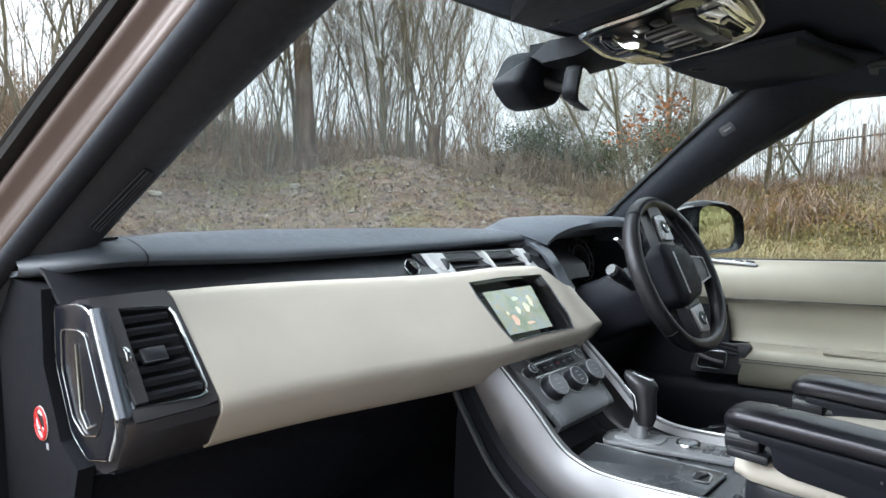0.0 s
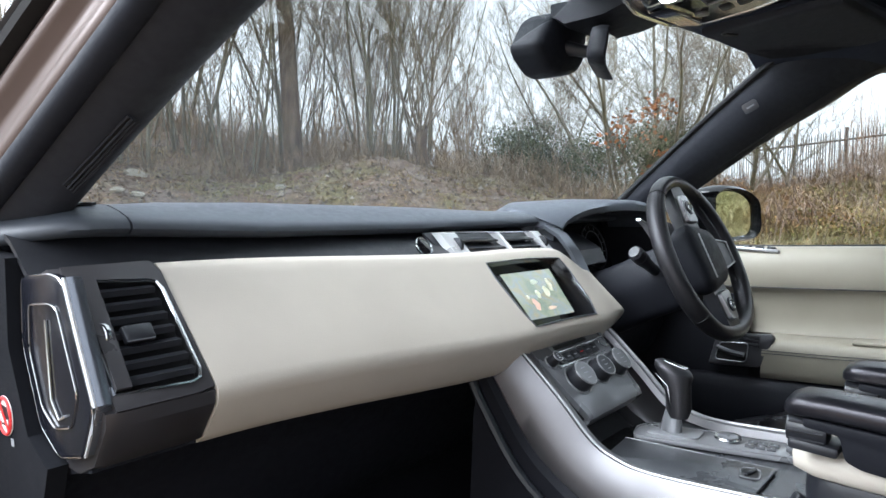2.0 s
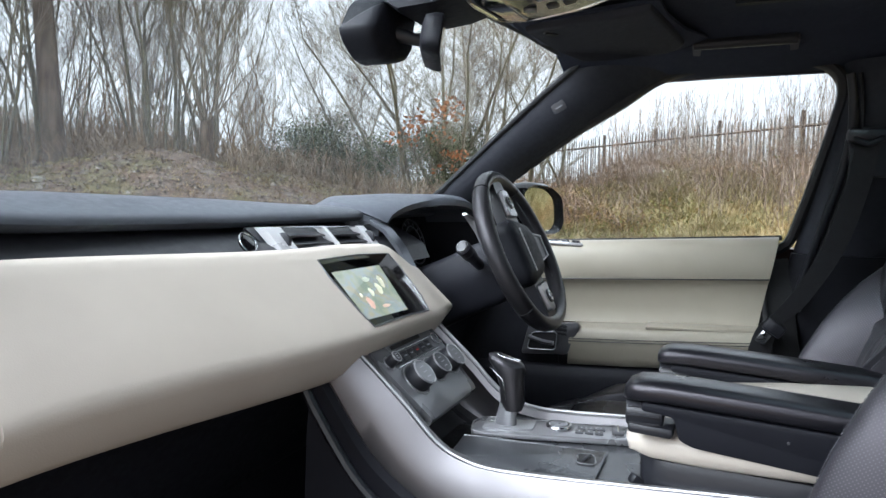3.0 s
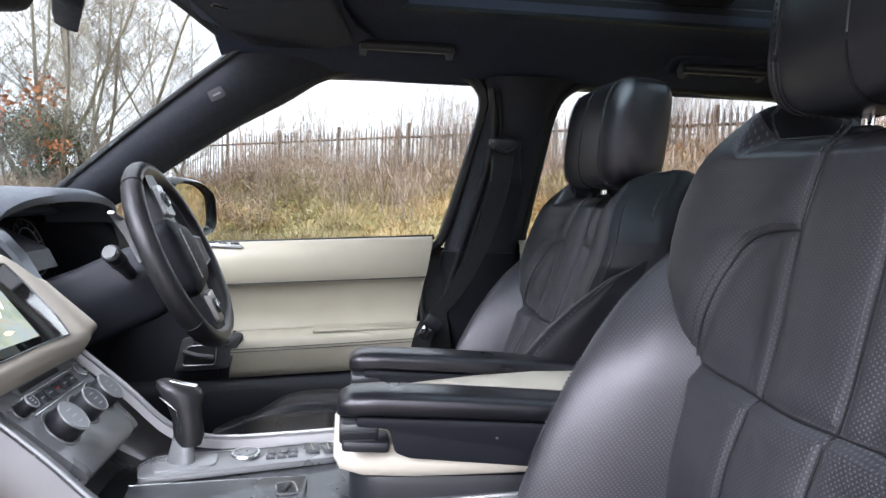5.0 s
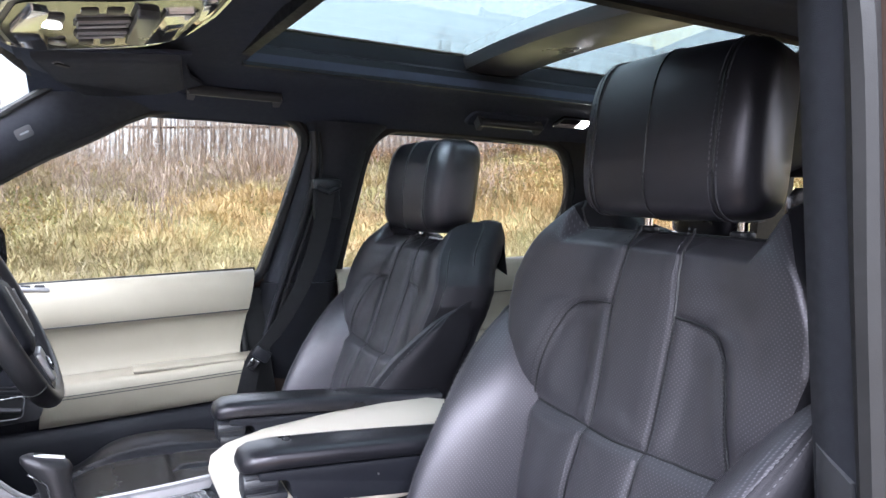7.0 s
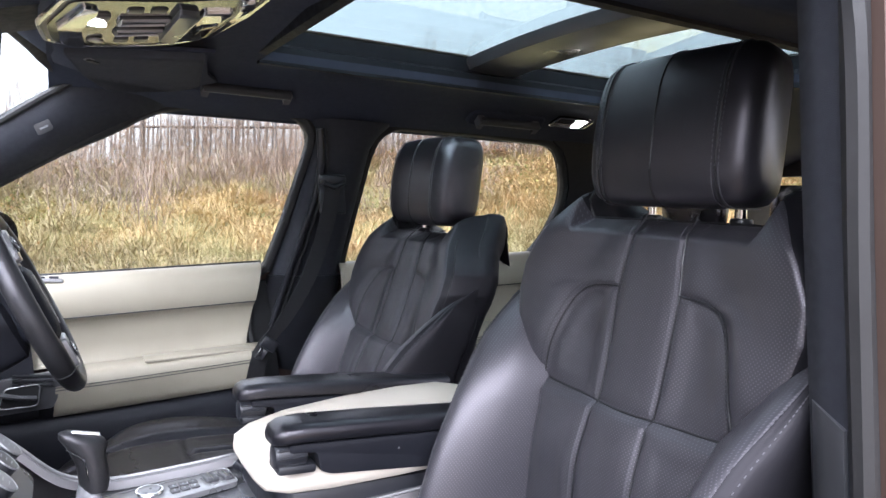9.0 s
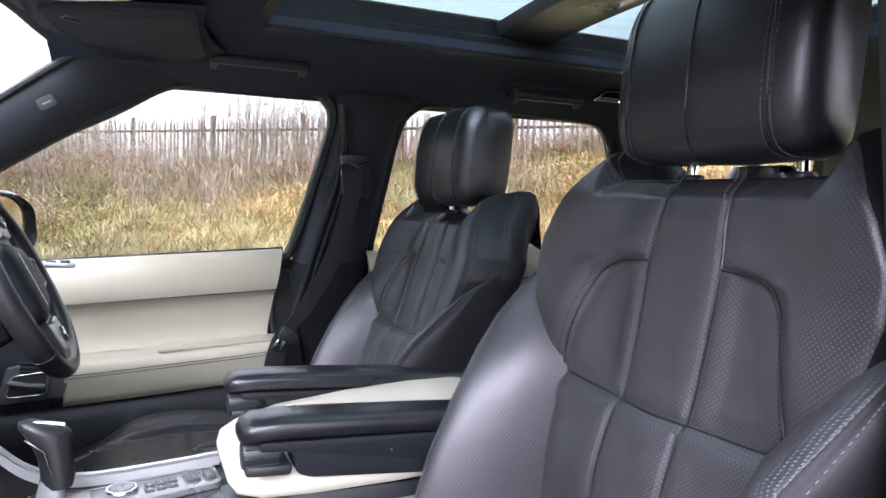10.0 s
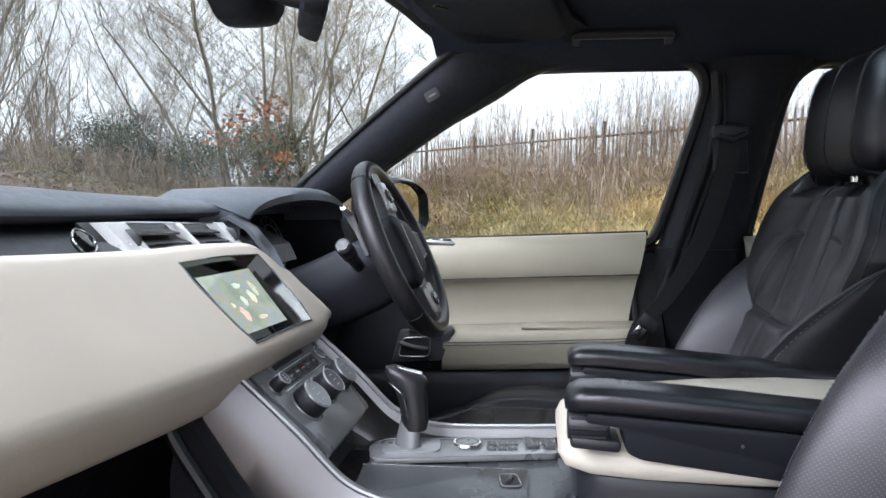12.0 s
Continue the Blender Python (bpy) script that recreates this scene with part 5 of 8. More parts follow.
# broad silver rails sweeping down from the stack along the tunnel
def rail(s, inner, outer_drop, name):
    path_in = smooth_line([(0.655, 1.165), (0.619, 1.137), (0.547, 1.073), (0.495, 1.022), (0.455, 1.002), (0.405, 0.994), (0.30, 0.998), (0.21, 1.004), (0.02, 1.016), (-0.20, 1.02)], 5)
    path_out = smooth_line([(0.672, 1.130), (0.654, 1.098), (0.592, 1.012), (0.535, 0.965), (0.485, 0.940), (0.43, 0.928), (0.31, 0.928), (0.21, 0.932), (0.02, 0.945), (-0.20, 0.95)], 5)
    rows = []
    for a, b in zip(path_in, path_out):
        row = [(inner - s * 0.004, a.x + 0.002, a.y - 0.012), (inner, a.x, a.y), (inner + s * 0.008, a.x + 0.002, a.y + 0.001), (inner + s * 0.018, lerp(a.x, b.x, 0.25), lerp(a.y, b.y, 0.25)),
               (inner + s * 0.027, lerp(a.x, b.x, 0.6), lerp(a.y, b.y, 0.6)), (inner + s * 0.030, b.x, b.y), (inner + s * 0.022, b.x + 0.004, b.y - 0.01)]
        rows.append(row)
    o = part(name, sheet(rows, 0.012, way=(-s, 0, 0)), SILVER, console, "broad satin silver console rail", angle=45)
    edge = [(inner + s * 0.002, a.x, a.y + 0.0012) for a in path_in]
    part("bright_edge", tube(edge, 0.0026, 6), PLATE, o, "polished bright edge")
    low = []
    for b in path_out:
        low.append([(inner + s * 0.024, b.x + 0.004, b.y - 0.006), (inner + s * 0.034, b.x + 0.006, b.y - 0.016), (inner + s * 0.036, b.x + 0.02, b.y - 0.10), (inner + s * 0.05, b.x + 0.03, 0.60)])
    part("side_carpet", sheet(low, 0.01, way=(-s, 0, 0)), BLACK_SOFT, console, "black console side")
    ridge = [(inner + s * 0.040, b.x + 0.018, b.y - 0.045) for b in path_out]
    part("side_ridge", tube(ridge, 0.008, 8), BLACK_TRIM, console)


rail(-1, -0.176, 0, "rail")
rail(1, 0.112, 0, "rail")
# flat deck, lid, switch plate
rows = [[(x, y, z) for x in np.linspace(-0.172, 0.110, 5)] for y, z in ((0.60, 1.00), (0.53, 0.962), (0.50, 0.972), (0.46, 0.980), (0.35, 0.982), (0.20, 0.984), (0.0, 0.990))]
part("deck", sheet(rows, 0.02, way=(0, 0, -1)), DECK, console, "gloss dark console deck")
part("tray_floor", block((0.18, 0.10, 0.004), pose(-0.04, 0.55, 0.968), 0.001), RUBBER, console, "dark tray under the panel")
bm = prism(rounded([(-0.160, 0.272), (-0.030, 0.272), (-0.046, 0.50), (-0.150, 0.49)], 0.012), 0.006, Matrix.Translation((0, 0, 0.9895)), 0.002)
lid = part("storage_lid", bm, DECK, console, "gloss dark sliding storage lid")
part("lid_line", tube([(-0.050, 0.50, 0.989), (-0.034, 0.272, 0.989)], 0.0008, 5), PLATE, lid)
grip_loop = rounded([(-0.098, 0.306), (-0.060, 0.312), (-0.056, 0.288), (-0.094, 0.280)], 0.008)
bm = prism(grip_loop, 0.004, Matrix.Translation((0, 0, 0.9912)), 0.001)
well = part("lid_grip", bm, RUBBER, lid, "black recessed lid grip")
part("grip_rim", tube([(x, y, 0.9912) for x, y in grip_loop], 0.0011, 5, loop=True), PLATE, well)
part("grip_bar", block((0.006, 0.028, 0.005), pose(-0.076, 0.296, 0.9925, 0, 0, 78), 0.002), BLACK_TRIM, well)
bm = prism(rounded([(-0.040, 0.492), (0.008, 0.505), (0.040, 0.49), (0.088, 0.236), (0.022, 0.230)], 0.012), 0.008, Matrix.Translation((0, 0, 0.992)), 0.002)
plate = part("switch_plate", bm, PLATE, console, "silver switch plate with chrome outline")
outl = [Vector((x, y, 0.993)) for x, y in rounded([(-0.040, 0.492), (0.008, 0.505), (0.040, 0.49), (0.088, 0.236), (0.022, 0.230)], 0.012)]
part("plate_rim", tube(outl, 0.0011, 5, loop=True), PLATE, plate)
bm = prism(rounded([(-0.022, 0.480), (0.022, 0.487), (0.052, 0.405), (0.002, 0.400)], 0.012), 0.004, Matrix.Translation((0, 0, 0.995)), 0.001)
part("gear_gate", bm, PLATE, plate, "polished selector gate")
part("mode_ring", tube([(0.037 + 0.019 * math.cos(a), 0.364 + 0.019 * math.sin(a), 0.996) for a in np.linspace(0, 6.2832, 25)[:-1]], 0.0028, 6, loop=True), CHROME, plate, "chrome mode dial")
part("mode_dial", drum(0.016, 0.008, pose(0.037, 0.364, 0.996), 24, 0.0015), SATIN_DARK, plate)
for i in range(3):
    for j in range(2):
        part("button", block((0.014, 0.013, 0.003), pose(0.036 + 0.018 * (j - 0.5) + 0.003 * i, 0.328 - 0.0155 * i, 0.9935, 0, 0, 10), 0.0008), GREY_TRIM, plate)
        part("button_mark", block((0.006, 0.002, 0.0004), pose(0.036 + 0.018 * (j - 0.5) + 0.003 * i, 0.328 - 0.0155 * i, 0.9953), 0), GREY_PRINT, plate)
for y0, w in ((0.270, 0.020), (0.246, 0.014)):
    part("rocker", block((0.034, w, 0.006), pose(0.053, y0, 0.995, 6, 0, 10), 0.002), GREY_TRIM, plate)
    part("rocker_trim", block((0.030, 0.002, 0.001), pose(0.053, y0, 0.9985, 6, 0, 10), 0), CHROME, plate)

# gear selector
gear = thing("gear_selector", "black leather pistol-grip gear selector on a chrome stem", "gear lever")
stem = [(0.016, 0.450, 0.990), (0.018, 0.449, 1.010), (0.024, 0.447, 1.030)]
part("stem", tube(stem, [0.022, 0.018, 0.016], 16, squash=0.7), SATIN_DARK, gear, "polished chrome stem")


def oval(c, rx, ry, tilt=0.0, n=16):
    return [Vector(c) + Vector((rx * math.cos(a), ry * math.sin(a), tilt * math.sin(a))) for a in (2 * math.pi * k / n for k in range(n))]


bm = loft([oval((0.020, 0.440, 1.018), 0.014, 0.017), oval((0.026, 0.441, 1.030), 0.019, 0.021), oval((0.030, 0.444, 1.055), 0.020, 0.021), oval((0.034, 0.450, 1.075), 0.021, 0.025, 0.004),
           oval((0.036, 0.455, 1.090), 0.022, 0.033, 0.008), oval((0.037, 0.457, 1.098), 0.020, 0.031, 0.008), oval((0.037, 0.457, 1.102), 0.012, 0.022, 0.007)])
grip = part("grip", bm, RIM_HIDE, gear, "black leather pistol grip", angle=50)
part("grip_inlay", block((0.013, 0.040, 0.003), pose(0.037, 0.452, 1.1015, 13, 0, 0), 0.0012), CHROME, grip, "silver top inlay")
part("grip_side", tube([(0.014, 0.478, 1.088), (0.010, 0.455, 1.070), (0.010, 0.448, 1.035)], 0.0012, 5), CHROME, grip)

# armrest box between the seats
box = thing("armrest_box", "cream leather armrest box on a dark base", "armrest")


def box_ring(y, w0, z0, z1, cx=-0.035, n=18):
    out = []
    for k in range(n):
        a = 2 * math.pi * k / n
        cx_, s_ = math.cos(a), math.sin(a)
        e = 0.55
        out.append((cx + w0 * math.copysign(abs(cx_) ** e, cx_), y, (z0 + z1) / 2 + (z1 - z0) / 2 * math.copysign(abs(s_) ** e, s_)))
    return out


bm = loft([box_ring(0.236, 0.075, 1.040, 1.054), box_ring(0.228, 0.105, 1.032, 1.065), box_ring(0.20, 0.128, 1.029, 1.076), box_ring(0.14, 0.142, 1.029, 1.088), box_ring(0.03, 0.150, 1.031, 1.100), box_ring(-0.08, 0.150, 1.035, 1.108), box_ring(-0.17, 0.145, 1.04, 1.108), box_ring(-0.22, 0.130, 1.05, 1.098)])
cush = part("cushion", bm, CREAM_HIDE, box, "smooth cream leather lid", angle=60)
bm = loft([[(-0.035 + x * f, y, z) for x, y in rounded([(-0.125, 0.215), (0.125, 0.215), (0.145, -0.25), (-0.145, -0.25)], 0.04)] for f, z in ((0.96, 0.95), (1.0, 0.985), (1.0, 1.025), (0.97, 1.036))])
part("base", bm, BLACK_TRIM, box, "dark plastic armrest base")
for s in (-1, 1):
    part("latch", block((0.016, 0.034, 0.014), pose(-0.035 + s * 0.106, 0.212, 0.995, 35, 0, s * -35), 0.004), BLACK_TRIM, box, "dark lid latch")

# ---- seats ----
# All in the passenger seat's own place; u runs across from its middle line, towards the car's right.


RECLINE = {"back": 0.175, "sides": 0.25}


def back_y(z, which="back"):
    """The middle surface of the backrest, pivoting about its shoulders."""
    return -0.2025 - RECLINE[which] * (z - 1.44) - 0.10 * max(0.0, z - 1.40)


HALF = [(0.86, 0.205), (1.08, 0.210), (1.17, 0.217), (1.23, 0.232), (1.28, 0.253), (1.33, 0.267), (1.37, 0.264), (1.41, 0.243), (1.44, 0.221), (1.465, 0.200), (1.480, 0.185), (1.495, 0.168)]
HALF_Z = [h[0] for h in HALF]


def half_width(z):
    zz = np.linspace(0.86, 1.495, 60)
    return float(np.interp(z, HALF_Z, [h[1] for h in HALF]))


SEAMS_V = [[(s * 0.043, 1.455), (s * 0.047, 1.40), (s * 0.052, 1.35), (s * 0.051, 1.27), (s * 0.049, 1.197)] for s in (-1, 1)]
SEAMS_A = [[(s * 0.052, 1.354), (s * 0.094, 1.351), (s * 0.120, 1.340), (s * 0.137, 1.315), (s * 0.153, 1.27), (s * 0.163, 1.22), (s * 0.166, 1.196)] for s in (-1, 1)]
ARCH_Z, ARCH_U = [-p[1] for p in SEAMS_A[1]], [p[0] for p in SEAMS_A[1]]
SEAM_L = [(-0.158, 1.203), (-0.10, 1.199), (0.0, 1.196), (0.10, 1.199), (0.158, 1.203)]
SEAMS_C = [[(s * 0.049, 1.196), (s * 0.051, 1.10), (s * 0.056, 0.98), (s * 0.062, 0.88)] for s in (-1, 1)]
SEAMS = [smooth_line([(a, b, 0) for a, b in line], 6) for line in SEAMS_V + SEAMS_A + [SEAM_L] + SEAMS_C]
SEG = np.array([[(a.x, a.y, b.x, b.y) for a, b in zip(line, line[1:])][i] for line in SEAMS for i in range(len(line) - 1)])


def seam_distance(u, z):
    ax, ay, bx, by = SEG.T
    dx, dy = bx - ax, by - ay
    t = np.clip(((u - ax) * dx + (z - ay) * dy) / (dx * dx + dy * dy), 0, 1)
    return float(np.sqrt((u - ax - t * dx) ** 2 + (z - ay - t * dy) ** 2).min())


def back_forward(u, z):
    """How far the cover stands forward of the back's middle surface."""
    W = half_width(z)
    a = abs(u) / W
    f = 0.030 * sstep(0.35, 0.82, a) * sstep(1.16, 1.30, z) * sstep(1.50, 1.42, z)
    f -= 0.065 * max(0.0, a - 0.86) ** 2 / 0.0196
    # the panel inside the arch lies a little lower, the lumbar roll stands proud
    rim = float(np.interp(-z, ARCH_Z, ARCH_U)) - abs(u)
    inside = sstep(-0.001, 0.006, rim) * sstep(1.352, 1.346, z) * sstep(1.19, 1.21, z)
    f -= 0.006 * inside * sstep(0.056, 0.085, abs(u))
    f += 0.003 * math.exp(-((rim + 0.030) / 0.022) ** 2) * sstep(1.20, 1.26, z) * sstep(1.44, 1.37, z)
    f += 0.014 * math.exp(-((z - 1.12) / 0.07) ** 2) * sstep(0.19, 0.12, abs(u))
    f += 0.003 * math.cos(u / 0.052 * math.pi / 2) ** 2 * (abs(u) < 0.052) * sstep(1.46, 1.40, z)
    d = seam_distance(u, z)
    f -= 0.0034 * math.exp(-(d / 0.0042) ** 2)
    f += 0.0022 * math.exp(-((d - 0.020) / 0.013) ** 2)
    f += 0.010 * sstep(1.199, 1.188, z) * sstep(0.17, 0.15, abs(u))
    # dip for the head restraint
    f -= 0.012 * sstep(1.430, 1.450, z) * sstep(0.168, 0.150, abs(u))
    f += 0.0012 * noise.noise(Vector((u * 9, z * 9, 1.7)))
    return f


def seat_point(u, z):
    return Vector((u, back_y(z) + back_forward(u, z), z))


def with_uv(bm, coords):
    lay = bm.loops.layers.uv.new("map")
    for f in bm.faces:
        for lp in f.loops:
            lp[lay].uv = coords[lp.vert]
    return bm


def cover(name, label, parent, mt, nu=150, nz=165):
    bm = bmesh.new()
    uv = {}
    rows = []
    for z in np.linspace(0.86, 1.492, nz):
        W = half_width(z)
        row = []
        for a in np.linspace(-1, 1, nu):
            neck = sstep(0.168, 0.150, abs(a * W))
            zz = z - 0.046 * sstep(1.39, 1.49, z) * neck
            p = seat_point(a * W, zz)
            p.y -= 0.030 * sstep(1.455, 1.492, z) ** 2 * neck
            v = bm.verts.new(p)
            uv[v] = (a * W, z)
            row.append(v)
        rows.append(row)
    for r0, r1 in zip(rows, rows[1:]):
        for i in range(nu - 1):
            bm.faces.new((r0[i], r0[i + 1], r1[i + 1], r1[i]))
    n_front = (nu - 1) * (nz - 1)
    # rounded sides and shoulders, turned back to the rear
    edge = [r[-1] for r in rows] + rows[-1][::-1][1:] + [r[0] for r in rows[::-1]][1:]
    co = [v.co.copy() for v in edge]
    lip = [c for c in co if c.z > 1.40]
    prev = edge
    for out, back in ((0.004, -0.008), (0.006, -0.018), (0.005, -0.032), (-0.001, -0.046), (-0.012, -0.058), (-0.035, -0.066), (-0.085, -0.068)):
        ring = []
        for k, c in enumerate(co):
            d = co[min(len(co) - 1, k + 3)] - co[max(0, k - 3)]
            nrm = Vector((d.z, 0, -d.x)).normalized()
            if nrm.x * c.x < 0 and abs(nrm.x) > 0.5 or nrm.z < -0.2:
                nrm = Vector((math.copysign(1, c.x), 0, 0.2))
            hold = sstep(0.145, 0.170, abs(c.x)) if c.z > 1.40 else 1.0
            q = c + nrm * out * hold * min(1.0, abs(c.x) / 0.1) + Vector((0, back, -0.03 * sstep(-0.045, -0.07, back) * sstep(1.15, 1.42, c.z)))
            w = bm.verts.new(q)
            uv[w] = (uv[edge[k]][0] * (1 - back), uv[edge[k]][1])
            ring.append(w)
        for (a, b), (c, d) in zip(zip(prev, prev[1:]), zip(ring, ring[1:])):
            bm.faces.new((a, b, d, c))
        prev = ring
    bm.faces.new(prev)
    ob = part(name, with_uv(bm, uv), mt, parent, label, angle=80)
    ob.data.materials.append(SIDE_HIDE)
    for i, poly in enumerate(ob.data.polygons):
        if i >= n_front or (i // (nu - 1) > nz * 0.62 and not 8 <= i % (nu - 1) <= nu - 10):
            poly.material_index = 1
    part("piping", tube(lip[::2], 0.0021, 6), DARK_HIDE, ob, "black piping along the top edge")
    return ob


def stitches(lines, gap, parent, mt, lift=0.0006, pitch=0.0052, size=(0.0009, 0.0032)):
    """Short threads in rows beside the seams, lying on the cover."""
    v, f = [], []
    for line in lines:
        acc = 0.0
        for a, b in zip(line, line[1:]):
            d = b - a
            L = d.length
            if L < 1e-6:
                continue
            d = d / L
            n = Vector((-d.y, d.x, 0))
            pos = acc
            while pos < L:
                for s in gap:
                    c = a + d * pos + n * s
                    q = [c + d * size[1] / 2 + n * size[0] / 2, c - d * size[1] / 2 + n * size[0] / 2, c - d * size[1] / 2 - n * size[0] / 2, c + d * size[1] / 2 - n * size[0] / 2]
                    k = len(v)
                    P = [seat_point(t.x, t.y) + Vector((0, lift, 0)) for t in q]
                    up = Vector((0, 0.0005, 0))
                    v += P + [p + up for p in P]
                    f += [(k + 4, k + 5, k + 6, k + 7), (k, k + 1, k + 5, k + 4), (k + 1, k + 2, k + 6, k + 5), (k + 2, k + 3, k + 7, k + 6), (k + 3, k, k + 4, k + 7)]
                pos += pitch
            acc = pos - L
    return tagged(raw("stitching", v, f, mt, parent), kind="stuff")


def bolster_profile(z):
    """Cross-section of the side cushion at height z: pairs across and forward."""
    g = sstep(1.305, 1.12, z) ** 0.75
    u_in = curve_at([(1.12, 0.152), (1.20, 0.157), (1.22, 0.162), (1.25, 0.184), (1.30, 0.216), (1.345, 0.243)], z)
    u_out = min(lerp(0.272, 0.292, g), half_width(z) + lerp(0.003, 0.03, sstep(1.33, 1.22, z)))
    fw = curve_at([(0.86, 0.135), (1.0, 0.132), (1.10, 0.122), (1.15, 0.112), (1.20, 0.094), (1.25, 0.066), (1.28, 0.040), (1.31, 0.012), (1.345, -0.035)], z)
    back = min(0.0, fw)
    prof = [(u_in - 0.004, -0.035 + back), (lerp(u_in, u_out, 0.14), fw * 0.30), (lerp(u_in, u_out, 0.30), fw * 0.66), (lerp(u_in, u_out, 0.48), fw * 0.92), (lerp(u_in, u_out, 0.62), fw * 1.0), (lerp(u_in, u_out, 0.78), fw * 0.98),
            (lerp(u_in, u_out, 0.90), fw * 0.86 + back * 0.2), (u_out, fw * 0.62 + back * 0.5), (u_out + 0.003 * g, fw * 0.25 + back), (u_out, -0.02 + back), (u_out - 0.006, -0.06), (u_out - 0.05, -0.09)]
    return smooth_line([(a, b, 0) for a, b in prof], 3)


BOLSTER_Z = [1.345, 1.33, 1.315, 1.300, 1.285, 1.26, 1.22, 1.17, 1.11, 1.05, 0.99, 0.93, 0.86]


def bolster(s, parent, label):
    """The tall side cushion of the backrest: it starts as a point at the shoulder and grows downwards."""
    bm = bmesh.new()
    uv = {}
    rings = []
    zs = BOLSTER_Z
    for z in zs:
        yb = back_y(z, "sides")
        pts = [(p.x, p.y) for p in bolster_profile(z)]
        ring = []
        acc = 0
        for i, (u, fy) in enumerate(pts):
            if i:
                acc += math.hypot(u - pts[i - 1][0], fy - pts[i - 1][1])
            crease = 0.0016 * math.exp(-((i - 15.5) / 0.7) ** 2)
            v = bm.verts.new((s * (u - crease), yb + fy - crease, z))
            uv[v] = (acc, z)
            ring.append(v)
        rings.append(ring)
    for a, b in zip(rings, rings[1:]):
        for i in range(len(a) - 1):
            bm.faces.new((a[i], a[i + 1], b[i + 1], b[i]))
    ob = part("side_bolster", with_uv(bm, uv), PERF_HIDE, parent, label, angle=80)
    ob.data.materials.append(SIDE_HIDE)
    wide = len(rings[0]) - 1
    for i, poly in enumerate(ob.data.polygons):
        if i % wide >= 14:
            poly.material_index = 1
    v, f = [], []
    for j in (14, 17):
        line = smooth_line([Vector(p) for p in RINGS_OF(zs, s, j)], 6)
        nxt = smooth_line([Vector(p) for p in RINGS_OF(zs, s, j + 1)], 6)
        pos = 0.0
        for a, b, c in zip(line, line[1:], nxt):
            d = (b - a)
            if d.length < 0.002:
                continue
            n = (c - a).normalized()
            dd = d.normalized()
            up = dd.cross(n).normalized() * (0.0004 * s)
            m = a.lerp(b, 0.5) + up * 0.5
            steps = max(1, int(d.length / 0.0052))
            for k in range(steps):
                m = a.lerp(b, (k + 0.5) / steps)
                q = [m + dd * 0.0017 + n * 0.0006, m - dd * 0.0017 + n * 0.0006, m - dd * 0.0017 - n * 0.0006, m + dd * 0.0017 - n * 0.0006]
                kk = len(v)
                v += q + [p + up for p in q] + [p - up for p in q]
                f += [(kk + 4, kk + 5, kk + 6, kk + 7), (kk + 8, kk + 9, kk + 10, kk + 11), (kk + 8, kk + 9, kk + 5, kk + 4), (kk + 10, kk + 11, kk + 7, kk + 6)]
    tagged(raw("stitching", v, f, THREAD, ob), kind="stuff")
    return ob


def RINGS_OF(zs, s, j):
    """The line of the j-th ring point of a bolster."""
    out = []
    for z in zs:
        yb = back_y(z, "sides")
        pts = bolster_profile(z)
        p = pts[j]
        out.append((s * p.x, yb + p.y + 0.0004, z))
    return out


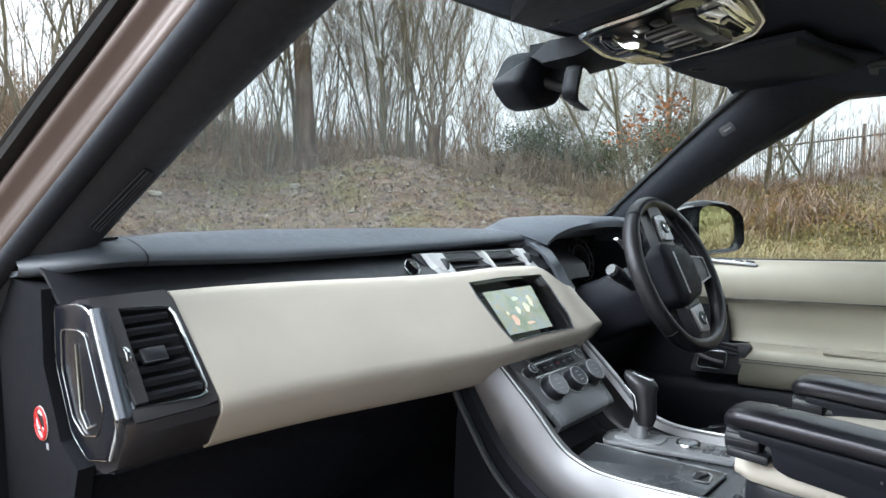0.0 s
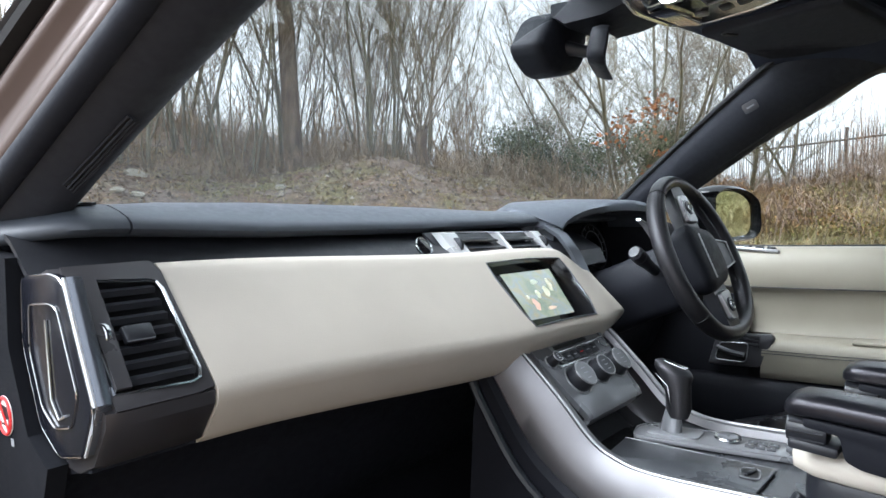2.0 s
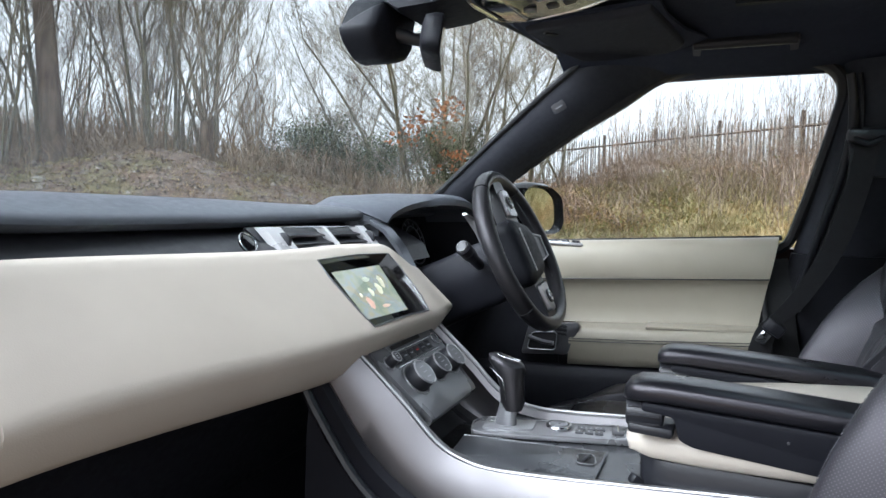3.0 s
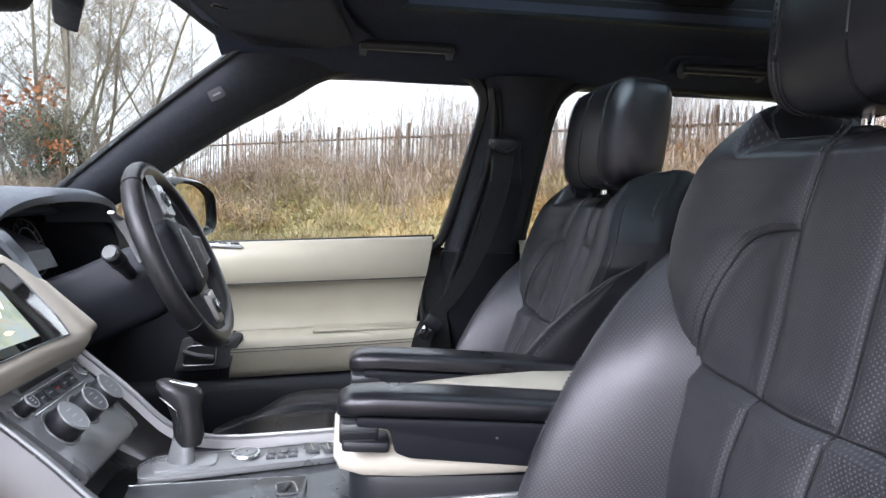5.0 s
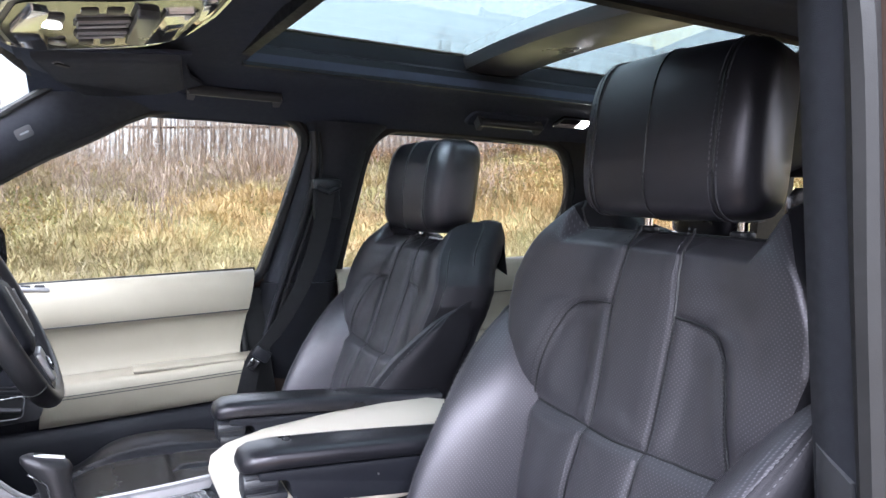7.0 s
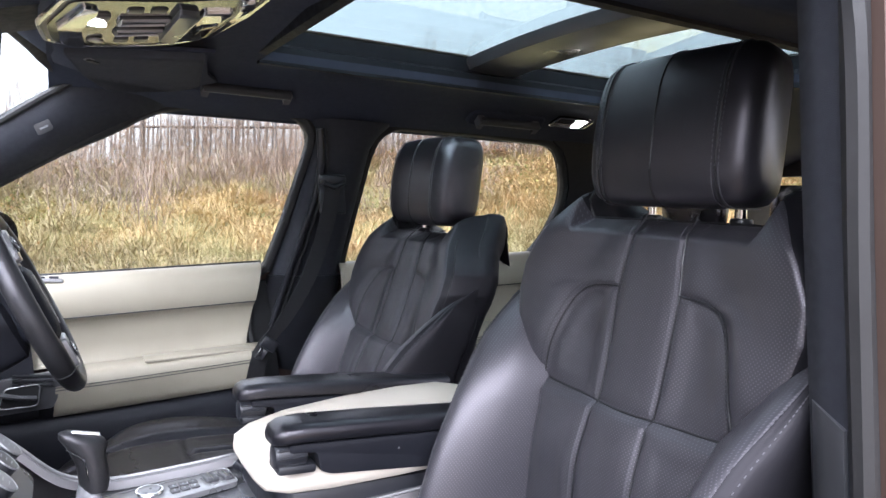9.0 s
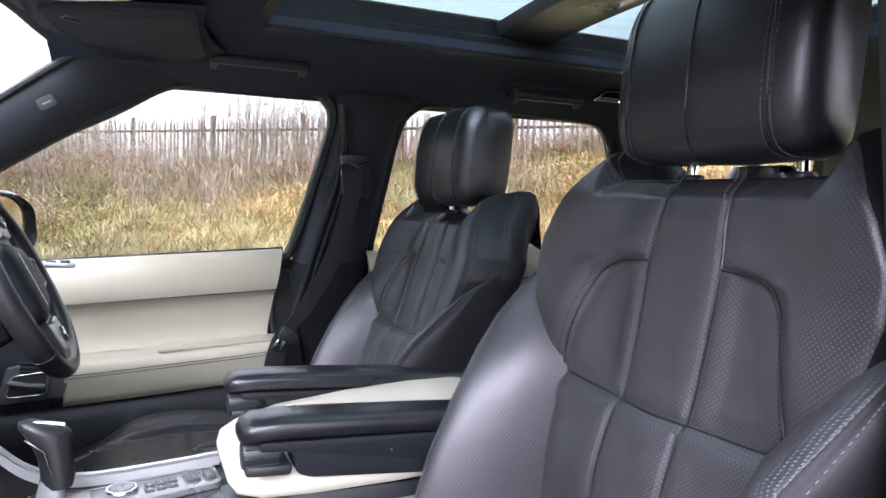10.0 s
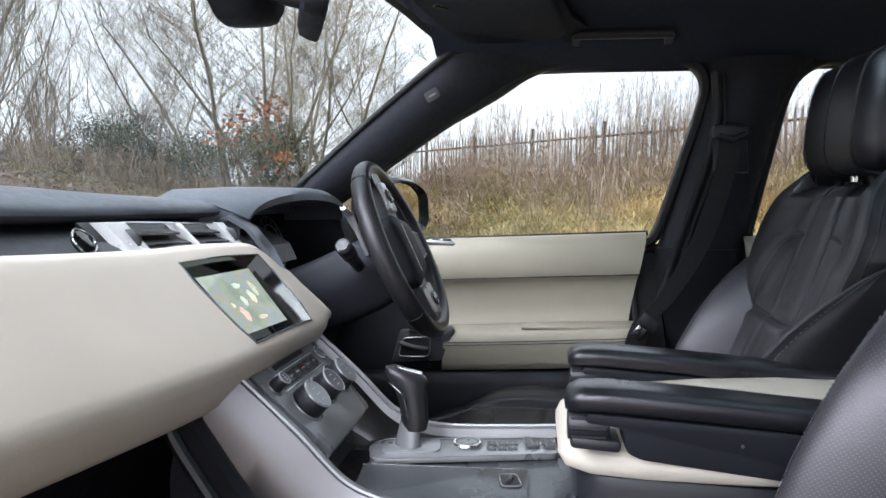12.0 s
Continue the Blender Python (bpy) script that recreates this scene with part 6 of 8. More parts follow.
def head_restraint(parent):
    """Padded block with bowed front, side panels and stitched seams."""
    rings = []
    cy, cz = -0.262, 1.568
    spec = [(-0.137, 0.52, 0.74), (-0.130, 0.78, 0.87), (-0.118, 0.93, 0.95), (-0.098, 1.0, 0.985), (-0.088, 1.005, 0.990), (-0.06, 1.03, 1.0), (0.0, 1.05, 1.01), (0.06, 1.03, 1.0), (0.088, 1.005, 0.990), (0.098, 1.0, 0.985), (0.118, 0.93, 0.95), (0.130, 0.78, 0.87), (0.137, 0.52, 0.74)]
    n = 40
    bm = bmesh.new()
    uv = {}
    for u, fy, fz in spec:
        ring = []
        for k in range(n):
            a = 2 * math.pi * k / n
            c, s_ = math.cos(a), math.sin(a)
            e = 0.42
            yy = 0.066 * math.copysign(abs(c) ** e, c)
            zz = 0.103 * math.copysign(abs(s_) ** e, s_)
            # the front leans: lower edge further forward
            y = cy + yy * fy - 0.10 * zz + (0.010 * (1 - (zz / 0.103) ** 2) if c > 0 else 0)
            v = bm.verts.new((u * (1 - 0.24 * sstep(-0.215, -0.33, y)), y, cz + zz * fz))
            uv[v] = (u, zz + 0.02)
            ring.append(v)
        rings.append(ring)
    for a, b in zip(rings, rings[1:]):
        for i in range(n):
            j = (i + 1) % n
            bm.faces.new((a[i], a[j], b[j], b[i]))
    bm.faces.new(rings[0][::-1])
    bm.faces.new(rings[-1])
    lines = {}
    for idx in (3, 9, 6):
        lines[idx] = [v.co.copy() for v in rings[idx]]
    ob = part("head_restraint", with_uv(bm, uv), HEAD_HIDE, parent, "black leather head restraint with stitched seams", angle=70)
    for idx, off in ((3, 0.0), (9, 0.0), (6, 0.0)):
        pts = smooth_line(lines[idx], 4, loop=True)
        part("seam", tube([p + Vector((off, 0, 0)) for p in pts], 0.0016, 5, loop=True), DARK_HIDE, ob)
        if idx == 6:
            continue
        v, f = [], []
        m = len(pts)
        mid = Vector((0, cy, cz))
        for sgn in (-1, 1):
            pos = 0.0
            for i in range(m):
                a, b = pts[i], pts[(i + 1) % m]
                d = b - a
                if a.y < cy - 0.03 or d.length < 1e-5:
                    continue
                dd = d.normalized()
                out = (a - mid)
                out.x = 0
                out.normalize()
                c = a + Vector((sgn * 0.0052, 0, 0)) + out * 0.0008
                for kk in range(max(1, int(d.length / 0.0055))):
                    q0 = c + d * (kk + 0.5) / max(1, int(d.length / 0.0055))
                    q = [q0 + dd * 0.0018 + Vector((0.0006, 0, 0)), q0 - dd * 0.0018 + Vector((0.0006, 0, 0)), q0 - dd * 0.0018 - Vector((0.0006, 0, 0)), q0 + dd * 0.0018 - Vector((0.0006, 0, 0))]
                    k = len(v)
                    v += q + [p + out * 0.001 for p in q]
                    f += [(k + 4, k + 5, k + 6, k + 7), (k, k + 1, k + 5, k + 4), (k + 2, k + 3, k + 7, k + 6)]
        tagged(raw("stitching", v, f, THREAD, ob), kind="stuff")
    for u in (-0.080, 0.068):
        part("post", tube([(u, -0.262, 1.42), (u, -0.262, 1.50)], 0.0065, 12), BRIGHT, parent, "bright chrome head restraint post")
        part("post_collar", drum(0.014, 0.010, pose(u, -0.262, 1.449), 20, 0.003), BLACK_TRIM, parent)
    return ob


SIDE_HIDE = leather("seat_side_leather", (0.0085, 0.0085, 0.0105), 0.46, crease=0.05, spec=0.2)
HEAD_HIDE = leather("head_restraint_leather", (0.0165, 0.0163, 0.0200), 0.36, crease=0.05, spec=0.7)
DARK_HIDE = plain("seam_piping", (0.010, 0.010, 0.012), 0.5)


def front_seat(label, perforated=True):
    seat = thing("front_seat", label, "car seat", group="front seats")
    mt = PERF_HIDE
    back = cover("backrest", "perforated black leather backrest cover", seat, mt)
    for k, line in enumerate(SEAMS):
        part("seam", tube([seat_point(q.x, q.y) + Vector((0, 0.0006, 0)) for q in line], 0.0015, 5), DARK_HIDE, back)
    stitches([SEAMS[0], SEAMS[1]], (-0.0055, 0.0055), back, THREAD)
    stitches([SEAMS[5], SEAMS[6]], (0.006,), back, THREAD)
    stitches([SEAMS[2], SEAMS[3]], (0.0065,), back, DARK_THREAD)
    for s in (-1, 1):
        bolster(s, seat, "soft black leather side bolster")
    # piping round the shoulders and the dip under the head restraint
    for s in (-1, 1):
        pts = [seat_point(s * half_width(z) * 0.93, z) + Vector((0, 0.001, 0)) for z in np.linspace(1.29, 1.44, 22)]
        part("shoulder_piping", tube(pts, 0.0016, 5), DARK_HIDE, seat)
    head_restraint(seat)
    # cushion: middle panel between raised sides
    bm = bmesh.new()
    uv = {}
    rows = []
    for y in np.linspace(-0.13, 0.53, 90):
        row = []
        for u in np.linspace(-0.265, 0.265, 90):
            a = abs(u) / 0.265
            z = 0.902 + 0.022 * sstep(-0.1, 0.30, y) - 0.035 * sstep(0.38, 0.53, y) ** 1.5
            z += 0.026 * sstep(0.50, 0.82, a) * math.exp(-((y - 0.32) / (0.17 if y < 0.32 else 0.13)) ** 2) - 0.07 * max(0, a - 0.86) ** 2 / 0.02
            d = min(abs(abs(u) - 0.150 + 0.25 * max(0.0, y - 0.36) ** 1.3), abs(y - 0.30 + 0.25 * u * u) if abs(u) < 0.15 else 1, abs(abs(u) - 0.05) if y < 0.30 else 1)
            z -= 0.007 * math.exp(-(d / 0.006) ** 2) - 0.003 * math.exp(-((d - 0.018) / 0.01) ** 2)
            v = bm.verts.new((u, y + 0.03 * (1 - a * a) * sstep(0.36, 0.53, y) - 0.07 * a ** 4 * sstep(0.36, 0.53, y), z))
            uv[v] = (u, y)
            row.append(v)
        rows.append(row)
    for r0, r1 in zip(rows, rows[1:]):
        for i in range(len(r0) - 1):
            bm.faces.new((r0[i], r0[i + 1], r1[i + 1], r1[i]))
    edge = rows[0] + [r[-1] for r in rows][1:] + rows[-1][::-1][1:] + [r[0] for r in rows[::-1]][1:-1]
    low = [bm.verts.new(v.co + Vector((0, 0, -0.001))) for v in edge]
    for v, w in zip(edge, low):
        w.co.z = 0.77
        uv[w] = (v.co.x, v.co.y + v.co.z)
    for i in range(len(edge)):
        j = (i + 1) % len(edge)
        bm.faces.new((edge[i], edge[j], low[j], low[i]))
    part("seat_cushion", with_uv(bm, uv), BLACK_HIDE, seat, "black leather seat cushion with raised sides", angle=70)
    part("seat_base", block((0.46, 0.48, 0.30), pose(0, 0.12, 0.69), 0.02), BLACK_TRIM, seat, "black plastic seat base")
    return seat


def fold_armrest(parent, x0, y_tip, z_top):
    """Folding armrest: padded top, flat side panel, ribbed adjuster drum at the tip."""
    bm = bmesh.new()
    rings = []
    for y, w, t, dz in ((y_tip, 0.020, 0.014, -0.010), (y_tip - 0.005, 0.029, 0.023, -0.007), (y_tip - 0.018, 0.034, 0.029, -0.004), (y_tip - 0.05, 0.036, 0.030, -0.003), (y_tip - 0.15, 0.036, 0.030, -0.008), (y_tip - 0.30, 0.036, 0.030, -0.018), (y_tip - 0.42, 0.035, 0.029, -0.026)):
        cz = z_top + dz - 0.017
        rings.append([(x0 + w * math.copysign(abs(math.cos(a)) ** 0.6, math.cos(a)), y, cz + t * 0.5 * math.copysign(abs(math.sin(a)) ** 0.6, math.sin(a))) for a in (2 * math.pi * k / 20 for k in range(20))])
    top = part("armrest", loft(rings), BLACK_HIDE, parent, "black padded folding armrest", angle=60)
    side = [(y_tip - 0.022, z_top - 0.034), (y_tip - 0.022, z_top - 0.046), (y_tip - 0.062, z_top - 0.050), (y_tip - 0.068, z_top - 0.078), (y_tip - 0.085, z_top - 0.085), (y_tip - 0.42, z_top - 0.118), (y_tip - 0.42, z_top - 0.055)]
    bm = prism(rounded(side, 0.006), 0.056, bevel=0.003)
    bmesh.ops.transform(bm, matrix=Matrix(((0, 0, 1, x0 + 0.028), (1, 0, 0, 0), (0, 1, 0, 0), (0, 0, 0, 1))), verts=bm.verts)
    part("side_panel", bm, BLACK_SOFT, top, "black moulded side panel")
    part("screw_cap", drum(0.0018, 0.002, pose(x0 - 0.0290, y_tip - 0.19, z_top - 0.062, 0, 90, 0), 14, 0.0005), GREY_TRIM, top)
    wheel_m = pose(x0 - 0.010, y_tip - 0.026, z_top - 0.052, 90, 0, 0)
    part("adjuster", drum(0.018, 0.046, wheel_m, 24, 0.003), BLACK_TRIM, top, "ribbed black height adjuster")
    for k in range(10):
        a = 2 * math.pi * k / 10
        part("rib", block((0.0035, 0.0035, 0.040), wheel_m @ Matrix.Translation((0.018 * math.cos(a), 0.018 * math.sin(a), 0)), 0.0012, 1), BLACK_TRIM, top)
    part("adjuster_arm", block((0.050, 0.056, 0.014), pose(x0 - 0.004, y_tip - 0.034, z_top - 0.070, 3, 0, 0), 0.005), BLACK_TRIM, top)
    return top


SEAT_P, SEAT_D = Vector((-0.442, 0.0, 0.0)), Vector((0.357, -0.055, -0.060))
seat_p = front_seat("black perforated leather front passenger seat with grey stitching")
RECLINE["back"], RECLINE["sides"] = 0.32, 0.29
seat_d = front_seat("black leather driver seat set lower, with grey stitching")
seat_p.matrix_basis, seat_d.matrix_basis = Matrix.Translation(SEAT_P), Matrix.Translation(SEAT_D)
for seat, dz in ((seat_p, -0.105), (seat_d, 0.045)):
    for ch in seat.children:
        if ch.name.startswith("seat_cushion"):
            ch.location.z += dz
for seat, at, x0, tip, zt in ((seat_p, SEAT_P, -0.157, 0.232, 1.153), (seat_d, SEAT_D, 0.118, 0.216, 1.138)):
    rest = fold_armrest(seat, x0 - at.x, tip - at.y, zt - at.z)

# rear bench, glimpsed between and beside the front seats
bench = thing("rear_bench", "black leather rear bench seat", "rear seat")
rows = [[(x, y, z + 0.02 * math.cos(x * 9)) for x in np.linspace(-0.72, 0.74, 25)] for y, z in ((-0.62, 0.72), (-0.66, 0.82), (-0.75, 0.87), (-1.05, 0.84), (-1.12, 0.95), (-1.18, 1.15), (-1.22, 1.30), (-1.25, 1.37), (-1.29, 1.375), (-1.33, 1.33), (-1.35, 1.0))]
part("cushions", sheet(rows, -0.02), BLACK_HIDE, bench, "black leather bench and backrest")
for x in (-0.46, 0.01, 0.40):
    rings = [[(x + 0.12 * f * math.copysign(abs(math.cos(a)) ** 0.5, math.cos(a)), -1.27 + 0.045 * f * math.sin(a), z) for a in (2 * math.pi * k / 20 for k in range(20))] for f, z in ((0.7, 1.39), (0.95, 1.405), (1.0, 1.46), (0.97, 1.51), (0.8, 1.535))]
    hr = part("rear_head_restraint", loft(rings), BLACK_HIDE, bench, "black leather rear head restraint", angle=60)
    part("post", tube([(x, -1.27, 1.36), (x, -1.27, 1.40)], 0.007, 10), BRIGHT, hr)

# ---- doors on the driver's side ----


def door_trim(y0, y1, slant0, slant1, name, label, z_front, z_rear, arm):
    """Cream trim: top roll, concave middle, projecting armrest bolster, dark pocket below."""
    d = structure(thing(name, label, "car door"), label, "car door")
    PROF = [(0.800, 0.010), (0.782, 0.012), (0.765, 0.008), (0.752, -0.006), (0.745, -0.030), (0.744, -0.060), (0.748, -0.085), (0.752, -0.094), (0.760, -0.099), (0.764, -0.105), (0.768, -0.130), (0.771, -0.165), (0.768, -0.195), (0.760, -0.208)]
    ys = np.linspace(y0, y1, 26)
    rows = []
    for y in ys:
        t = (y - y0) / (y1 - y0)
        top = lerp(z_front, z_rear, t)
        rows.append([(x, y + slant1 * t * (-dz / 0.3) + slant0 * (1 - t) * (-dz / 0.3), top + dz) for x, dz in PROF])
    up = part("upper_panel", sheet(rows, 0.012, way=(1, 0, 0)), CREAM_DOOR_DIM, d, "cream leather upper door panel", angle=60)
    seam = [(0.7475, r[6][1], r[6][2] + 0.001) for r in rows]
    part("seam", tube([Vector(p) + Vector((0.0005, 0, -0.006)) for p in seam], 0.0016, 5), DARK_THREAD, up)
    ARM = [(0.765, -0.205), (0.745, -0.207), (0.715, -0.208), (0.700, -0.212), (0.692, -0.222), (0.689, -0.240), (0.691, -0.262), (0.697, -0.290), (0.703, -0.308), (0.72, -0.313), (0.76, -0.313)]
    rows = []
    for y in ys:
        t = (y - y0) / (y1 - y0)
        if not (arm[0] <= y <= arm[1] if arm[0] < arm[1] else arm[1] <= y <= arm[0]):
            continue
        top = lerp(z_front, z_rear, t)
        rows.append([(x, y + slant1 * t * (-dz / 0.3) + slant0 * (1 - t) * (-dz / 0.3), top + dz - 0.004 * math.sin(math.pi * t)) for x, dz in ARM])
    ar = part("armrest_panel", sheet(rows, 0.012, way=(1, 0, 0)), CREAM_DOOR_DIM, d, "cream leather door armrest", angle=60)
    part("seam", tube([Vector(r[5]) + Vector((-0.0006, 0, 0.004)) for r in rows], 0.0010, 5), DARK_THREAD, ar)
    part("seam", tube([Vector(r[5]) + Vector((-0.0006, 0, -0.003)) for r in rows], 0.0010, 5), DARK_THREAD, ar)
    LOW = [(0.765, -0.300), (0.715, -0.314), (0.700, -0.322), (0.690, -0.345), (0.688, -0.40), (0.700, -0.50), (0.72, -0.62), (0.76, -0.70)]
    rows = []
    for y in np.linspace(y0 + (0.02 if y0 > 0 else 0.0), y1, 12):
        t = (y - y0) / (y1 - y0)
        top = lerp(z_front, z_rear, t)
        rows.append([(x, y + slant1 * t * (-dz / 0.3) * 0.5, top + dz) for x, dz in LOW])
    part("lower_panel", sheet(rows, 0.012, way=(1, 0, 0)), BLACK_SOFT, d, "black lower door panel with pocket", angle=50)
    return d, rows


d1, _ = door_trim(0.84, 0.004, 0.0, 0.052, "door_1", "driver door with cream leather trim and black pocket", 1.226, 1.266, (0.50, -0.1))
d3, _ = door_trim(-0.225, -0.98, -0.02, 0.0, "door_3", "rear door with cream leather trim", 1.262, 1.290, (-0.22, -1.0))
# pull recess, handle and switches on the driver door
part("armrest_pad", block((0.070, 0.300, 0.008), pose(0.734, 0.150, 1.0505, -2.2, 0, 0), 0.0035), CREAM_DOOR_DIM, d1, "padded cream top of the door armrest")
part("edge_backing", block((0.02, 0.15, 0.74), pose(0.806, -0.005, 0.85, -9, 0, 0), 0.004), RUBBER, d1)
rows = [[(0.738 - 0.02 * (dz < -0.2), y + 0.10 * (dz + 0.34), 1.262 - 0.048 * (y / 0.84) + dz) for dz in (-0.10, -0.19, -0.25, -0.34)] for y in np.linspace(0.52, 0.86, 6)]
part("front_panel", sheet(rows, 0.012, way=(1, 0, 0)), BLACK_SOFT, d1, "black front panel behind the door handle")
part("shut_face", block((0.05, 0.016, 0.74), pose(0.797, -0.012, 0.85, -9, 0, 0), 0.006), RUBBER, d1, "black edge of the door")
hp = prism(rounded([(0.495, 0.958), (0.62, 0.950), (0.60, 1.030), (0.470, 1.044), (0.462, 1.034)], 0.008), 0.02, bevel=0.003)
yz_in = Matrix(((0, 0, -1, 0.690), (1, 0, 0, 0), (0, 1, 0, 0), (0, 0, 0, 1)))
bmesh.ops.transform(hp, matrix=yz_in, verts=hp.verts)
pl = part("handle_plate", hp, GREY_TRIM, d1, "dark silver door handle plate")
ringp = [Vector((0.686, y, z)) for y, z in rounded([(0.525, 0.968), (0.602, 0.966), (0.590, 1.012), (0.520, 1.018)], 0.012)]
part("handle_well", loft([ringp, [p + Vector((0.003, 0, 0)) for p in ringp]], True, True), RUBBER, pl, "dark handle recess")
part("handle_ring", tube(ringp, 0.0017, 6, loop=True), PLATE, pl, "chrome surround of the door handle")
part("door_lever", tube([(0.682, 0.596, 1.000), (0.676, 0.56, 0.992), (0.678, 0.528, 0.988)], 0.006, 8), GREY_TRIM, pl, "chrome inside door handle")
for k in range(3):
    part("memory_button", block((0.003, 0.080, 0.008), pose(0.687, 0.535, 1.026 + 0.010 * (k - 1), 4, 0, 0), 0.001), BLACK_TRIM, pl)
sp = part("switch_plate", block((0.040, 0.125, 0.010), pose(0.768, 0.535, 1.242, 3, 20, 0), 0.004), PLATE, d1, "grey window switch plate")
for k in range(4):
    part("switch", block((0.022, 0.020, 0.006), pose(0.762, 0.492 + 0.028 * k, 1.250, 3, 20, 0), 0.002), BLACK_TRIM, sp)
# window waist seal
part("waist_seal", tube([(0.795, 0.93, 1.236), (0.797, 0.48, 1.252), (0.797, -0.005, 1.276)], 0.007, 6), RUBBER, d1, "black waist seal")

# door mirror
dm = thing("door_mirror", "black door mirror with tilted glass", "wing mirror")
mo = rounded([(0.808, 1.392), (0.84, 1.410), (0.90, 1.404), (0.945, 1.372), (0.952, 1.290), (0.935, 1.262), (0.83, 1.255), (0.808, 1.275)], 0.022)
cx = sum(p[0] for p in mo) / len(mo)
cz = sum(p[1] for p in mo) / len(mo)


def shell_ring(f, y, sh=0.0):
    return [(cx + (x - cx) * f + sh, y - 0.57 * (x - 0.808), cz + (z - cz) * f) for x, z in mo]


part("shell", loft([shell_ring(0.83, 0.672), shell_ring(0.84, 0.657), shell_ring(0.95, 0.650), shell_ring(1.04, 0.660), shell_ring(1.06, 0.690), shell_ring(1.0, 0.720), shell_ring(0.85, 0.745), shell_ring(0.5, 0.765)], True, True), PIANO, dm, "gloss black mirror shell", angle=50)
bm = bmesh.new()
bm.faces.new([bm.verts.new((cx - 0.006 + (x - cx) * 0.82, 0.654 - 0.42 * (x - 0.808), cz + (z - cz) * 0.84)) for x, z in mo])
mirror_mt = plain("mirror_silver", (0.80, 0.82, 0.84), 0.02, metal=1.0, vary=0.01)
part("mirror_glass", bm, mirror_mt, dm, "mirror glass")
part("mount", block((0.09, 0.07, 0.05), pose(0.81, 0.715, 1.262), 0.015), BLACK_TRIM, dm, "black mirror foot")

# ---- seat belt on the centre pillar ----
belt = thing("seat_belt", "dark seat belt hanging from the pillar guide", "seat belt")
path = smooth_line([(0.632, -0.150, 1.500), (0.630, -0.135, 1.40), (0.640, -0.095, 1.26), (0.645, -0.03, 1.14), (0.640, 0.025, 1.075), (0.64, 0.05, 0.98)], 5)
rows = [[p + Vector((0.006 * s, -0.024 * s, 0)) for s in (-1, 0, 1)] for p in path]
part("webbing", sheet(rows, 0.002, way=(-1, 0, 0)), WEBBING, belt, "dark woven webbing")
part("guide", block((0.022, 0.078, 0.030), pose(0.632, -0.148, 1.508, 0, 0, 0), 0.010), BLACK_TRIM, belt, "black belt guide")
part("guide_slot", tube([(0.620, -0.120, 1.500), (0.617, -0.148, 1.488), (0.620, -0.176, 1.500)], 0.007, 8), BLACK_TRIM, belt)
part("tongue", block((0.010, 0.045, 0.030), pose(0.634, 0.012, 1.080, 35, 0, 0), 0.005), BLACK_TRIM, belt, "black belt tongue")
part("tongue_blade", block((0.004, 0.022, 0.030), pose(0.632, 0.034, 1.056, 35, 0, 0), 0.001), CHROME, belt)
part("guide_panel", block((0.012, 0.075, 0.17), pose(0.664, -0.155, 1.50, 0, 16, 0), 0.006), BLACK_TRIM, belt, "black height adjuster panel")

# ---- roof fittings ----
def grab_handle(y0, y1, x, z):
    """A flat grip bar on two legs before an oblong dish in the headliner."""
    g = thing("grab_handle", "black roof grab handle with grey ends in a dished recess", "grab handle", group="roof grab handles")
    way_in, way_up = Vector((-0.55, 0, -0.83)), Vector((-0.83, 0, 0.55))

    def at(y, up, out):
        return Vector((x, y, z)) + way_up * up + way_in * out
    mid, half = (y0 + y1) / 2, abs(y0 - y1) / 2
    dish = rounded([(mid - half - 0.028, -0.012), (mid + half + 0.028, -0.012), (mid + half + 0.020, 0.040), (mid - half - 0.020, 0.040)], 0.02)
    cu = 0.014
    rings = [[at(mid + (a - mid) * f, cu + (b - cu) * f, o) for a, b in dish] for f, o in ((1.05, -0.002), (1.0, 0.004), (0.96, 0.003), (0.90, -0.004))]
    part("recess", loft(rings, True, True), LINER, g, "dark dished recess behind the grip", angle=60)
    rows = []
    for k in range(17):
        y = lerp(y0, y1, k / 16)
        e = abs(k / 8 - 1) ** 6
        rows.append([at(y, 0.010 - 0.004 * e, 0.020 - 0.002 * e), at(y, 0.012, 0.026), at(y, 0.020, 0.029), at(y, 0.028, 0.026), at(y, 0.030, 0.018)])
    part("bar", sheet(rows, 0.006, way=tuple(-way_in)), GRIP_DARK, g, "black soft grip bar", angle=60)
    for y, w in ((y0, 1), (y1, -1)):
        leg = [[at(y + w * a, u, o) for a, u in ((-0.016, 0.024), (0.004, 0.024), (0.002, -0.004), (-0.012, -0.006))] for o in (0.001, 0.022, 0.026)]
        part("end_cap", loft(leg), GRIP, g, "grey end cap", angle=40)
    return g


grab_handle(0.199, 0.000, 0.556, 1.704)
grab_handle(-0.524, -0.722, 0.533, 1.688)
# rear side lamp
rl = thing("rear_side_lamp", "lit roof lamp in a slim chrome frame", "interior lamp")
m = Matrix(((0, 0.85, -0.5, 0.500), (1, 0, 0, -0.838), (0, -0.5, -0.85, 1.706), (0, 0, 0, 1)))
fr = rounded([(-0.070, -0.020), (0.056, -0.020), (0.070, 0.020), (-0.056, 0.020)], 0.006)
part("frame", tube([m @ Vector((x, y, 0.004)) for x, y in fr], 0.003, 6, loop=True), CHROME, rl, "slim chrome frame")
bm = prism(fr, 0.004)
bmesh.ops.transform(bm, matrix=m, verts=bm.verts)
part("panel", bm, PIANO, rl)
bm = prism([(-0.052, -0.016), (-0.020, -0.016), (-0.014, 0.016), (-0.044, 0.016)], 0.003, Matrix.Translation((0, 0, 0.002)))
bmesh.ops.transform(bm, matrix=m, verts=bm.verts)
